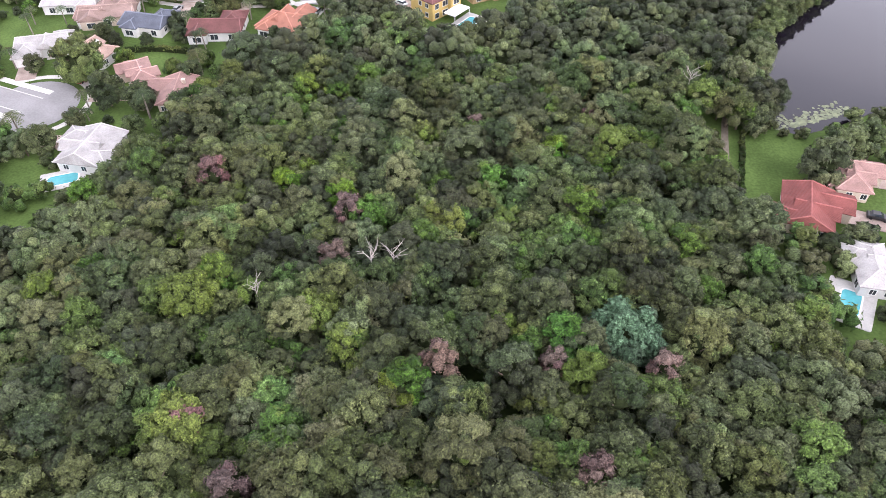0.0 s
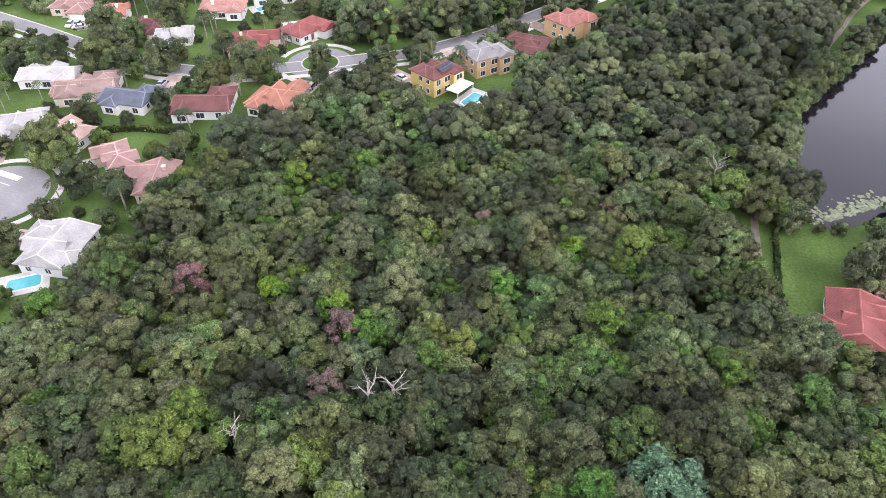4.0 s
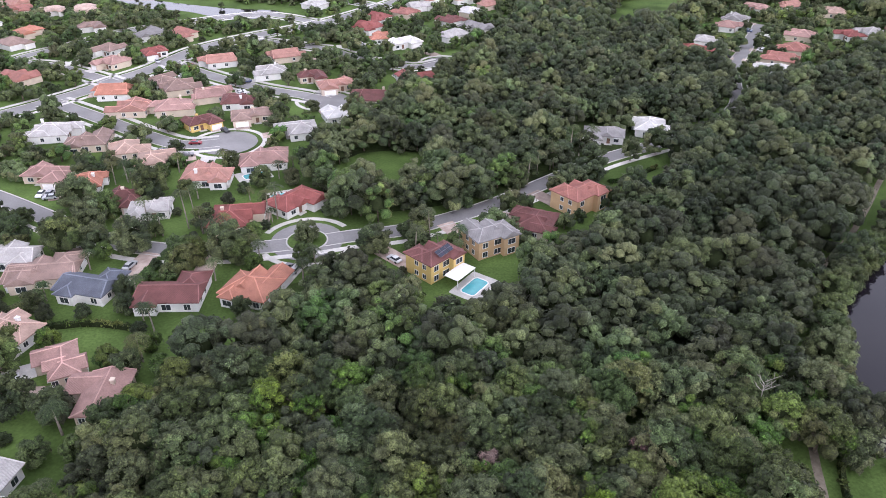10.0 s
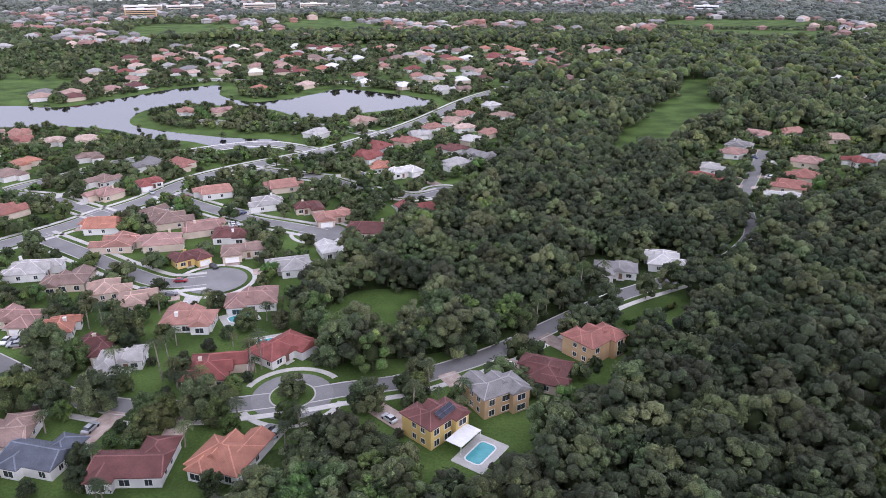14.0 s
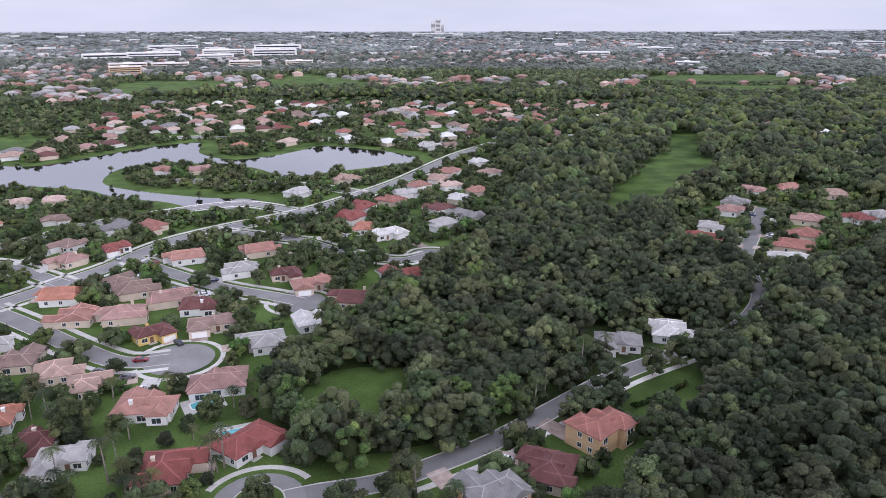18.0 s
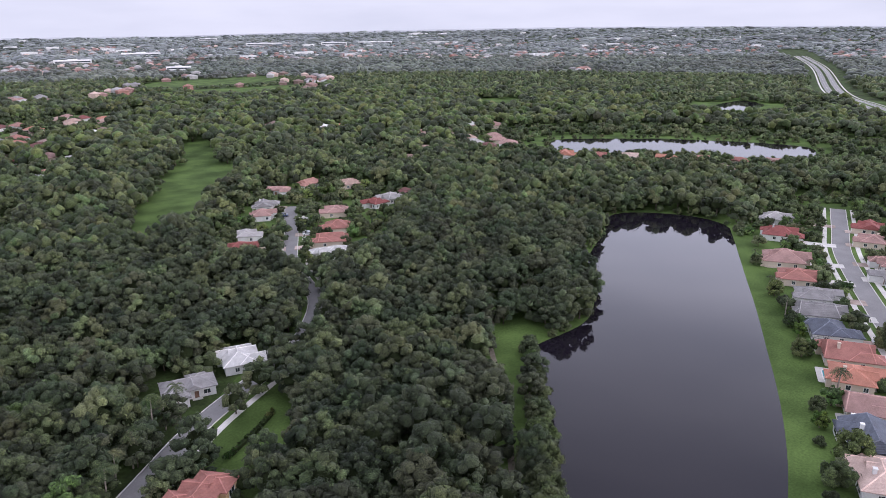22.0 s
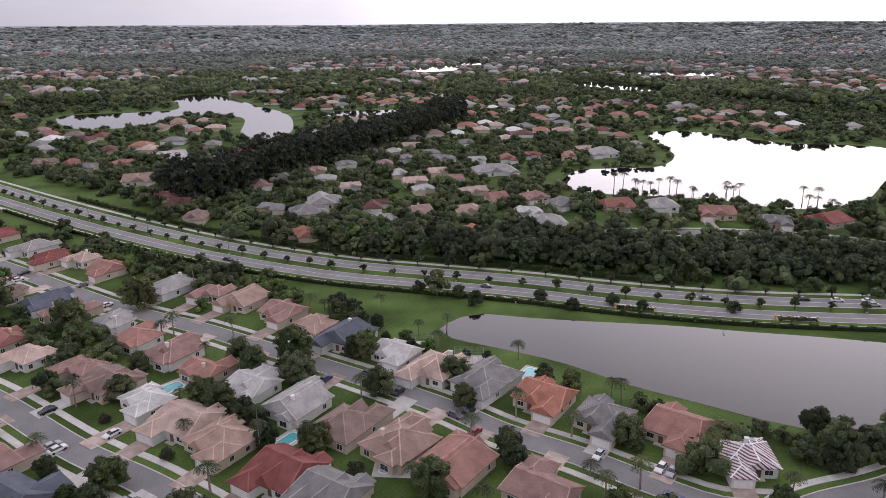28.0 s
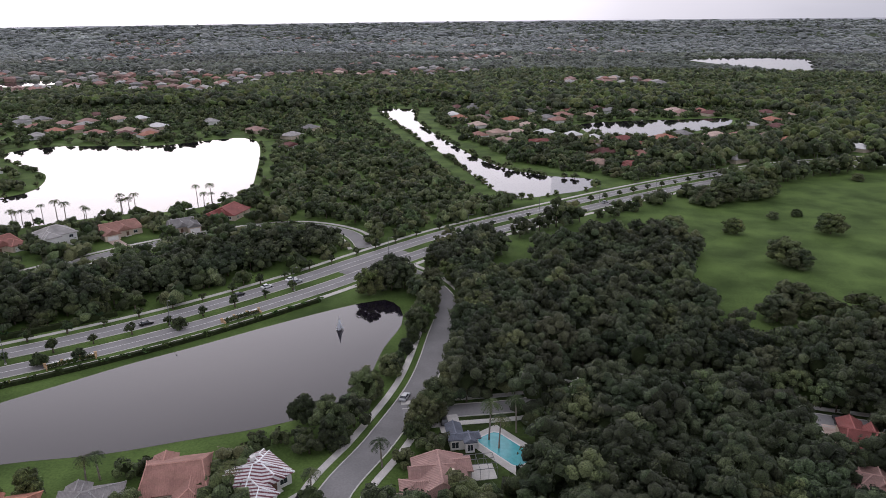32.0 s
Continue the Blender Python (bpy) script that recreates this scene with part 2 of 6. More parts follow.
palm_bark = material("palm_bark", (0.22, 0.19, 0.16), 0.9, spread=0.25, scale=1.5, fine=9, bump=0.5)
deadwood = material("bare_wood", (0.34, 0.31, 0.28), 0.8, spread=0.2, scale=2, fine=10, bump=0.3)
leaf = leafage("oak_leaves", (0.054, 0.074, 0.027), (0.102, 0.128, 0.052), warm=(0.124, 0.132, 0.062))
leaf_bright = leafage("bright_leaves", (0.055, 0.092, 0.022), (0.098, 0.152, 0.040), warm=(0.118, 0.145, 0.045))
leaf_dark = leafage("dark_leaves", (0.032, 0.046, 0.018), (0.060, 0.078, 0.034), warm=(0.074, 0.082, 0.042))
# shade inside crowns and hedges, put into the dark colour of their cores
leaf_shade_core = material("foliage_inside_shade", (0.024, 0.032, 0.013), 0.95, spread=0.3, scale=0.6, fine=3, bump=0.3, specular=0.05)
leaf_bare = leafage("dry_leaves", (0.125, 0.080, 0.072), (0.210, 0.150, 0.132), warm=(0.180, 0.110, 0.095))
frond = leafage("palm_fronds", (0.043, 0.068, 0.025), (0.094, 0.119, 0.054))
leaf_flat = leafage("flat_tree_leaves", (0.085, 0.125, 0.030), (0.130, 0.180, 0.048), warm=(0.125, 0.17, 0.045))
leaf_vivid = leafage("vivid_leaves", (0.070, 0.130, 0.026), (0.120, 0.200, 0.046), warm=(0.125, 0.185, 0.045))
leaf_cool = leafage("cool_leaves", (0.043, 0.094, 0.043), (0.094, 0.166, 0.086), warm=(0.086, 0.158, 0.079))
leaf_pine = leafage("pine_needles", (0.026, 0.033, 0.020), (0.050, 0.060, 0.038), warm=(0.052, 0.056, 0.036))
hedge_leaf = leafage("hedge_leaves", (0.025, 0.055, 0.014), (0.060, 0.100, 0.025))
trim = material("white_trim", (0.75, 0.74, 0.72), 0.6, spread=0.06, bump=0)
dark_metal = material("dark_metal", (0.05, 0.05, 0.055), 0.5, 0.6, spread=0.1, bump=0)
grey_metal = material("grey_metal", (0.17, 0.175, 0.18), 0.5, 0.7, spread=0.1, bump=0)
rubber = material("rubber", (0.02, 0.02, 0.02), 0.8, spread=0.1, bump=0)
glass = material("window_glass", (0.035, 0.042, 0.05), 0.08, spread=0.1, bump=0, specular=0.7)
pool_water = material("pool_water", (0.10, 0.42, 0.45), 0.08, spread=0.1, scale=0.8, bump=0.05, specular=0.5)
solar = material("solar_cells", (0.012, 0.015, 0.035), 0.2, spread=0.1, bump=0, specular=0.6)
screen_mesh = material("cage_mesh", (0.20, 0.23, 0.24), 0.7, spread=0.1, bump=0)
door_wood = material("door_wood", (0.16, 0.09, 0.06), 0.6, spread=0.2, bump=0.1)
brickred = material("clay_brick", (0.24, 0.10, 0.08), 0.85, spread=0.2, bump=0.3)


def water_material():
    m = bpy.data.materials.new("lake_water")
    m.use_nodes = True
    t = m.node_tree
    p = t.nodes["Principled BSDF"]
    p.inputs["Base Color"].default_value, p.inputs["Roughness"].default_value, p.inputs["IOR"].default_value = (0.010, 0.008, 0.012, 1), 0.03, 1.33
    where = t.nodes.new("ShaderNodeNewGeometry")
    ripple = node(t, "ShaderNodeTexNoise", Scale=0.7, Detail=4.0)
    t.links.new(where.outputs["Position"], ripple.inputs["Vector"])
    b = node(t, "ShaderNodeBump", Strength=0.06, Distance=0.06)
    t.links.new(ripple.outputs["Fac"], b.inputs["Height"])
    t.links.new(b.outputs[0], p.inputs["Normal"])
    return m


water = water_material()


# ---------------------------------------------------------------- building blocks
def mesh_object(name, verts, faces, mat, parent=None, label="", smooth=False):
    me = bpy.data.meshes.new(name)
    me.from_pydata([tuple(map(float, v)) for v in verts], [], faces)
    for one in (mat if isinstance(mat, (list, tuple)) else [mat]):
        me.materials.append(one)
    if smooth:
        me.polygons.foreach_set("use_smooth", [True] * len(me.polygons))
    me.update()
    ob = new(name, me)
    if parent:
        ob.parent = parent
    if label:
        ob["label"] = label
    return ob


def big_mesh(name, verts, tris, mat, slots=None, smooth=False):
    """A large mesh from number arrays: verts (n, 3), tris (m, 3)."""
    me = bpy.data.meshes.new(name)
    verts, tris = np.asarray(verts, np.float32), np.asarray(tris, np.int32)
    me.vertices.add(len(verts))
    me.vertices.foreach_set("co", verts.ravel())
    me.loops.add(tris.size)
    me.loops.foreach_set("vertex_index", tris.ravel())
    me.polygons.add(len(tris))
    me.polygons.foreach_set("loop_start", np.arange(0, tris.size, 3, dtype=np.int32))
    for one in (mat if isinstance(mat, (list, tuple)) else [mat]):
        me.materials.append(one)
    me.polygons.foreach_set("use_smooth", [smooth] * len(tris))
    if slots is not None:
        me.polygons.foreach_set("material_index", np.asarray(slots, np.int32))
    me.update(calc_edges=True)
    me.validate()
    return me


def box(x0, y0, z0, x1, y1, z1):
    v = [(x0, y0, z0), (x1, y0, z0), (x1, y1, z0), (x0, y1, z0), (x0, y0, z1), (x1, y0, z1), (x1, y1, z1), (x0, y1, z1)]
    f = [(3, 2, 1, 0), (4, 5, 6, 7), (0, 1, 5, 4), (1, 2, 6, 5), (2, 3, 7, 6), (3, 0, 4, 7)]
    return v, f


def joined(*solids):
    v, f = [], []
    for a, b in solids:
        f += [tuple(i + len(v) for i in q) for q in b]
        v += list(a)
    return v, f


def turned(solid, m):
    v, f = solid
    return [tuple(m @ Vector(p)) for p in v], f


def tube(points, radii, sides=6):
    v, f = [], []
    points = [Vector(p) for p in points]
    for i, (p, r) in enumerate(zip(points, radii)):
        d = (points[min(i + 1, len(points) - 1)] - points[max(i - 1, 0)]).normalized()
        side = d.cross(Vector((0.3, 0.9, 0.1))).normalized()
        other = d.cross(side)
        for k in range(sides):
            a = 2 * math.pi * k / sides
            v.append(tuple(p + r * (math.cos(a) * side + math.sin(a) * other)))
    for i in range(len(points) - 1):
        for k in range(sides):
            a, b = i * sides + k, i * sides + (k + 1) % sides
            f.append((a, b, b + sides, a + sides))
    f.append(tuple(range(sides))[::-1])
    f.append(tuple(range(len(v) - sides, len(v))))
    return v, f


def curve_points(pts, step=4.0, closed=False):
    """A smooth line through the points (Catmull-Rom)."""
    p = [np.array(q, float) for q in pts]
    n = len(p)
    res = []
    for i in range(n if closed else n - 1):
        a, b, c, d = (p[(i - 1) % n], p[i], p[(i + 1) % n], p[(i + 2) % n]) if closed else (p[max(i - 1, 0)], p[i], p[i + 1], p[min(i + 2, n - 1)])
        k = max(1, min(40, int(np.linalg.norm(c - b) / step)))
        for s in np.arange(k) / k:
            res.append(0.5 * (2 * b + (c - a) * s + (2 * a - 5 * b + 4 * c - d) * s * s + (3 * b - a - 3 * c + d) * s ** 3))
    if not closed:
        res.append(p[-1])
    return np.array(res)


def beside(line, off):
    """The line shifted sideways by off metres, to its left."""
    d = np.gradient(line, axis=0)
    d /= np.linalg.norm(d, axis=1, keepdims=True) + 1e-9
    return line + off * np.stack([-d[:, 1], d[:, 0]], 1)


def strip(name, line, width, z, mat, thick=0.0, parent=None):
    a, b = beside(line, width / 2), beside(line, -width / 2)
    n = len(line)
    v = [(*q, z) for q in a] + [(*q, z) for q in b]
    f = [(i, i + n, i + n + 1, i + 1) for i in range(n - 1)]
    if thick:
        v += [(*q, z - thick) for q in a] + [(*q, z - thick) for q in b]
        f += [(i, i + 1, i + 1 + 2 * n, i + 2 * n) for i in range(n - 1)] + [(i + n, i + 3 * n, i + 1 + 3 * n, i + 1 + n) for i in range(n - 1)]
    return mesh_object(name, v, f, mat, parent)


def slab(name, ring, z, mat, thick=0.0, parent=None, label=""):
    """A flat piece with the outline ring."""
    bm = bmesh.new()
    top = [bm.verts.new((x, y, z)) for x, y in ring]
    face = bm.faces.new(top)
    if thick:
        low = [bm.verts.new((x, y, z - thick)) for x, y in ring]
        for i in range(len(ring)):
            j = (i + 1) % len(ring)
            bm.faces.new((top[j], top[i], low[i], low[j]))
    bm.normal_update()
    if face.normal.z < 0:
        bmesh.ops.reverse_faces(bm, faces=bm.faces)
    bmesh.ops.triangulate(bm, faces=[face])
    me = bpy.data.meshes.new(name)
    bm.to_mesh(me)
    bm.free()
    me.materials.append(mat)
    ob = new(name, me)
    if parent:
        ob.parent = parent
    if label:
        ob["label"] = label
    return ob


def circle(x, y, r, n=28):
    return [(x + r * math.cos(2 * math.pi * i / n), y + r * math.sin(2 * math.pi * i / n)) for i in range(n)]


# ---------------------------------------------------------------- the plan
LAKES = {
    "east_lake": [(115, 51), (97, 42), (86, 40), (84, 50), (89, 72), (97, 88), (108, 101), (122, 114), (142, 136), (156, 154), (190, 158), (224, 182), (244, 202), (285, 225), (301, 238), (320, 241), (337, 225), (344, 207), (340, 190), (325, 178), (279, 147), (245, 124), (214, 104), (197, 93), (179, 82), (159, 71), (140, 62)],
    "north_lake": [(-440, 500), (-338, 513), (-290, 508), (-264, 541), (-236, 586), (-200, 607), (-184, 558), (-153, 530), (-128, 540), (-106, 566), (-90, 588), (-50, 570), (-13, 539), (-17, 510), (-40, 497), (-75, 477), (-97, 465), (-128, 498), (-165, 512), (-199, 521), (-221, 499), (-220, 464), (-207, 441), (-177, 424), (-136, 408), (-103, 402), (-103, 387), (-127, 379), (-157, 398), (-189, 408), (-215, 429), (-258, 441), (-294, 438), (-420, 450)],
    "fountain_pond": [(222, -62), (228, -74), (227, -82), (215, -97), (201, -117), (188, -136), (175, -152), (162, -169), (148, -186), (136, -199), (129, -204), (121, -198), (116, -184), (116, -165), (114, -147), (114, -135), (119, -125), (131, -114), (147, -104), (163, -94), (183, -85), (199, -74), (214, -63)],
    "west_lake": [(392, -235), (414, -266), (407, -294), (399, -325), (427, -366), (467, -387), (520, -425), (511, -462), (467, -476), (424, -489), (365, -536), (282, -389), (267, -336), (279, -304), (308, -287), (336, -257), (353, -236), (380, -225)],
    "canal": [(323, -760), (283, -768), (253, -676), (194, -561), (138, -470), (98, -439), (64, -432), (66, -404), (85, -385), (108, -372), (135, -413), (168, -475), (222, -571), (269, -652)],
    "south_lake": [(90, -680), (51, -717), (-5, -741), (-56, -760), (-44, -696), (0, -650), (59, -605)],
    "island_lake": [(894, 52), (898, -60), (1033, -76), (1050, -132), (901, -153), (798, -165), (679, -137), (646, -106), (677, -90), (796, -115), (842, -64), (777, -11), (789, 43)],
    "cove": [(799, -188), (781, -288), (721, -265), (745, -217)],
    "far_lake": [(480, 434), (526, 406), (578, 347), (609, 272), (551, 252), (499, 328), (445, 392)],
    "quarry_pond": [(800, 476), (899, 489), (876, 444), (792, 432)],
    "distant_lake": [(994, -655), (967, -722), (857, -746), (809, -692), (891, -662)],
    "distant_pond": [(1143, -940), (1039, -1045), (981, -984), (1069, -901)],
    "distant_mere": [(1345, -540), (1430, -640), (1445, -710), (1321, -650), (1300, -586)],
    "distant_pool": [(1540, -760), (1570, -850), (1454, -790), (1455, -735)],
    "park_pond": [(92, -247), (85, -260), (83, -251), (87, -236)],
    "distant_basin": [(-92, -1923), (-357, -2037), (-348, -1720), (-260, -1524)],
}
ROADS = {
    "loop_road": (6.4, [(-190, 175), (-152, 154), (-136, 145), (-116, 133), (-99, 123), (-80, 117), (-60, 117), (-39, 121), (-26, 125), (-13, 128), (-1, 134), (16, 145), (37, 163), (56, 179), (77, 192), (94, 202), (110, 216), (126, 238), (133, 262), (142, 289), (160, 322), (188, 375)]),
    "collector_road": (9.0, [(-250, 150), (-205, 190), (-175, 225), (-159, 247), (-150, 264), (-139, 283), (-128, 314), (-107, 340), (-73, 370), (-47, 404), (-17, 454), (21, 538), (60, 600)]),
    "court_road_a": (7.0, [(-133, 293), (-113, 276), (-85, 257), (-61, 246), (-50, 240)]),
    "court_road_b": (7.0, [(-165, 236), (-137, 217), (-116, 202), (-97, 191), (-83, 193)]),
    "side_road": (6.5, [(-150, 262), (-185, 285), (-211, 296), (-193, 325), (-182, 346)]),
    "court_road_c": (6.5, [(-60, 318), (-40, 300), (-15, 288), (0, 295)]),
    "west_court_road": (7.0, [(-190, 95), (-150, 72), (-108, 53)]),
    "lake_street": (7.4, [(418, 167), (375, 148), (333, 129), (274, 93), (237, 69), (200, 49), (177, 34), (152, 20), (125, 4), (100, -12)]),
    "middle_street": (7.4, [(415, 105), (358, 71), (293, 34), (263, 12), (235, -6), (205, -25), (177, -41), (159, -49), (141, -60), (125, -68), (112, -76), (103, -90)]),
    "entry_road": (7.4, [(96, -60), (103, -90), (100, -115), (98, -145), (101, -176), (106, -207), (122, -230), (142, -243)]),
    "estate_road": (7.0, [(300, -150), (285, -190), (262, -235), (235, -270), (205, -290), (175, -283), (158, -262)]),
    "park_lane": (6.0, [(98, -128), (84, -134), (66, -142), (45, -158), (20, -160), (0, -152), (-30, -150)]),
    "north_lane": (6.5, [(-182, 346), (-150, 372), (-110, 392), (-73, 372)]),
    "shore_lane": (6.5, [(-60, 318), (-90, 330), (-112, 338)]),
    "isle_lane": (6.0, [(-40, 415), (-80, 440), (-130, 450), (-180, 458)]),
    "far_lane": (7.0, [(-300, 600), (-220, 640), (-140, 620), (-60, 625), (21, 600)]),
}
HIGHWAY = [(2400, 1147), (1685, 745), (1111, 466), (950, 356), (781, 240), (663, 171), (552, 112), (481, 76), (407, 36), (340, -6), (293, -44), (265, -75), (239, -105), (211, -133), (184, -166), (158, -207), (140, -242), (115, -287), (74, -343), (13, -418), (-65, -494), (-135, -536), (-300, -640), (-700, -860)]
LAWNS = {
    "meadow": [(95, 372), (111, 416), (130, 438), (154, 502), (180, 534), (190, 560), (213, 632), (250, 645), (230, 582), (199, 545), (196, 524), (223, 518), (194, 477), (172, 460), (150, 411), (126, 399), (114, 380)],
    "clearing": [(-38, 168), (-30, 184), (-8, 185), (-4, 172), (-12, 154), (-32, 152)],
    "park_lawn": [(104, -274), (73, -319), (2, -396), (-127, -508), (-160, -300), (-60, -215), (-28, -206), (0, -191), (16, -200), (22, -248), (11, -287), (45, -305), (87, -261)],
    "far_field": [(666, 747), (728, 718), (665, 662), (637, 705)],
    "pond_lawn": [(300, -25), (275, -50), (239, -82), (224, -66), (222, -50), (248, -36)],
    "bank_lawn": [(252, -84), (232, -64), (231, -82), (217, -99), (190, -137), (151, -186), (137, -202), (148, -216), (180, -170), (212, -130), (238, -103)],
    "shore_glade": [(114, 116), (124, 136), (146, 164), (160, 172), (181, 169), (167, 160), (153, 150), (137, 137), (126, 124)],
    "back_lawn": [(118, 51), (140, 61), (159, 70), (179, 81), (197, 92), (214, 103), (245, 123), (279, 146), (325, 177), (330, 169), (284, 138), (250, 115), (219, 95), (202, 84), (184, 73), (164, 62), (145, 53), (122, 43)],
    "verge_lawn": [(52, 168), (62, 160), (80, 172), (84, 188), (72, 182)],
    "tennis_lawn": [(300, -150), (322, -160), (300, -200), (283, -190)],
    "shore_lawn": [(70, 36), (63, 10), (70, 2), (82, 4), (94, 36), (86, 41), (77, 39)],
    "pool_lawn": [(-14, 98), (-6, 88), (8, 82), (20, 90), (24, 104), (14, 108)],
    "house_lawn": [(30, 118), (44, 120), (56, 134), (52, 140)],
    "gray_lawn": [(-66, 80), (-62, 66), (-50, 72), (-44, 82)],
    "court_lawn": [(-70, 84), (-62, 82), (-54, 88), (-44, 84), (-36, 92), (-31, 88), (-42, 74), (-58, 72)],
}
HOMES = [       # built-up ground, where trees stand apart
    [(-420, 0), (-80, -6), (-68, 30), (-58, 52), (-54, 70), (-42, 74), (-30, 96), (-18, 104), (-12, 92), (12, 90), (18, 104), (36, 120), (54, 134), (54, 152), (20, 144), (-10, 124), (-42, 142), (-46, 185), (-28, 215), (-8, 255), (18, 290), (58, 420), (40, 600), (-420, 640)],
    [(118, 298), (150, 262), (186, 268), (230, 325), (268, 335), (262, 365), (250, 412), (200, 428), (150, 372), (118, 334)],
    [(60, 40), (66, -30), (100, -80), (104, -112), (130, -118), (225, -60), (282, -48), (335, -2), (405, 42), (470, 130), (440, 195), (345, 188), (280, 146), (200, 90), (150, 66), (110, 48)],
    [(45, 190), (56, 182), (90, 206), (92, 218), (60, 210), (48, 202)],
]
TREED_HOMES = [
    [(560, 95), (480, 60), (410, 20), (340, -25), (290, -70), (240, -130), (190, -190), (150, -262), (120, -310), (80, -360), (240, -560), (320, -740), (900, -700), (1000, 100)],
    [(-420, 640), (40, 600), (300, 900), (-700, 1000)],
    [(60, -85), (104, -85), (102, -125), (62, -135)],
]


def inside(ring, x, y):
    """Which of the points (x, y) lie in the ring."""
    ring = np.asarray(ring, float)
    hit = np.zeros(np.shape(x), bool)
    if hit.ndim == 2:       # the grid: only the cells within the ring's bounds
        (i0, j0), (i1, j1) = cells(*ring.min(0)), cells(*ring.max(0))
        if hit[i0:i1 + 1, j0:j1 + 1].size < hit.size:
            hit[i0:i1 + 1, j0:j1 + 1] = inside(ring, x[i0:i1 + 1, j0:j1 + 1].ravel(), y[i0:i1 + 1, j0:j1 + 1].ravel()).reshape(i1 + 1 - i0, j1 + 1 - j0)
            return hit
    for (x0, y0), (x1, y1) in zip(ring, np.roll(ring, -1, 0)):
        if y0 != y1:
            hit ^= ((y0 > y) != (y1 > y)) & (x < (x1 - x0) * (y - y0) / (y1 - y0) + x0)
    return hit


CELL, REACH = 2.0, 1100
axis = np.arange(-REACH, REACH, CELL) + CELL / 2
GX, GY = np.meshgrid(axis, axis, indexing="ij")
free = np.ones(GX.shape, bool)         # ground where a tree may stand
home = np.zeros(GX.shape, np.uint8)    # 0 woods, 1 gardens, 2 wooded gardens


def cells(x, y):
    return np.clip(((np.asarray(x) + REACH) / CELL).astype(int), 0, len(axis) - 1), np.clip(((np.asarray(y) + REACH) / CELL).astype(int), 0, len(axis) - 1)


def block(x, y, r):
    """No tree within r of any of these points."""
    k = int(r / CELL) + 1
    for px, py in zip(np.atleast_1d(x), np.atleast_1d(y)):
        if abs(px) < REACH and abs(py) < REACH:
            i, j = cells(px, py)
            s = (slice(max(i - k, 0), i + k + 1), slice(max(j - k, 0), j + k + 1))
            free[s] &= (GX[s] - px) ** 2 + (GY[s] - py) ** 2 > r * r


near_water = np.zeros(GX.shape, bool)


def spared(x, y, r):
    """The cells farther than r from all these points."""
    clear = np.ones(GX.shape, bool)
    k = int(r / CELL) + 1
    for px, py in zip(x[::4], y[::4]):
        if abs(px) < REACH and abs(py) < REACH:
            i, j = cells(px, py)
            s = (slice(max(i - k, 0), i + k + 1), slice(max(j - k, 0), j + k + 1))
            clear[s] &= (GX[s] - px) ** 2 + (GY[s] - py) ** 2 > r * r
    return clear


for ring in HOMES:
    home[inside(ring, GX, GY)] = 1
for ring in TREED_HOMES:
    home[inside(ring, GX, GY) & (home == 0)] = 2
BELT = [(345, -28), (300, -75), (252, -135), (208, -192), (170, -258), (185, -270), (222, -225), (262, -180), (310, -130), (360, -60)]
home[inside(BELT, GX, GY)] = 0
LAKE_RINGS = {name: curve_points(ring, 5.0, True) for name, ring in LAKES.items()}
for name, ring in LAKE_RINGS.items():
    free &= ~inside(ring, GX, GY)
    block(ring[:, 0], ring[:, 1], 45 if name.startswith("distant") else 9 if name == "fountain_pond" else 13 if name == "north_lake" else 3 if name == "east_lake" else 15 if name == "far_lake" else 28 if name == "quarry_pond" else 18 if name == "canal" else 12 if name in ("west_lake", "island_lake") else 6)
    if name != "east_lake":
        near_water[:] |= ~spared(ring[:, 0], ring[:, 1], 75)
for name, ring in LAWNS.items():
    free &= ~inside(ring, GX, GY)
    if name in ("meadow", "clearing", "verge_lawn", "far_field"):       # trees cleared toward the camera, so these greens show in its view
        for k in (0.97, 0.94, 0.91)[:1 if name == "clearing" else 3]:
            free &= ~inside([(x * k, y * k) for x, y in ring], GX, GY)
ROAD_LINES = {name: (w, curve_points(pts)) for name, (w, pts) in ROADS.items()}
for w, line in ROAD_LINES.values():
    block(line[:, 0], line[:, 1], w / 2 + (4.8 if w in (7.4, 9.0) else 1.4))
highway_near = curve_points(HIGHWAY, 6.0)
highway_far = beside(highway_near, 14.0)
highway_mid = beside(highway_near, 7.0)
for line in (highway_near, highway_far):
    block(line[:, 0], line[:, 1], 11)
    far_bit = line[line[:, 0] > 430]
    block(far_bit[:, 0], far_bit[:, 1], 26)

# ---------------------------------------------------------------- ground, water, roads
R = [0, 60, 120, 200, 300, 450, 650, 900, 1300, 1900, 2700, 3700, 4850]
n = 96
v = [(0, 0, 0)] + [(r * math.cos(2 * math.pi * k / n), r * math.sin(2 * math.pi * k / n), 0) for r in R[1:] for k in range(n)]
f = [(0, 1 + k, 1 + (k + 1) % n) for k in range(n)]
f += [(1 + i * n + k, 1 + (i + 1) * n + k, 1 + (i + 1) * n + (k + 1) % n, 1 + i * n + (k + 1) % n) for i in range(len(R) - 2) for k in range(n)]
tagged(mesh_object("ground", v, f, grass), "grassy ground reaching flat to the horizon", "ground", kind="structure")
for name, ring in LAKE_RINGS.items():
    tagged(slab("water", [tuple(q) for q in ring], 0.05, water), "still dark lake water mirroring the overcast sky", "water", kind="structure")
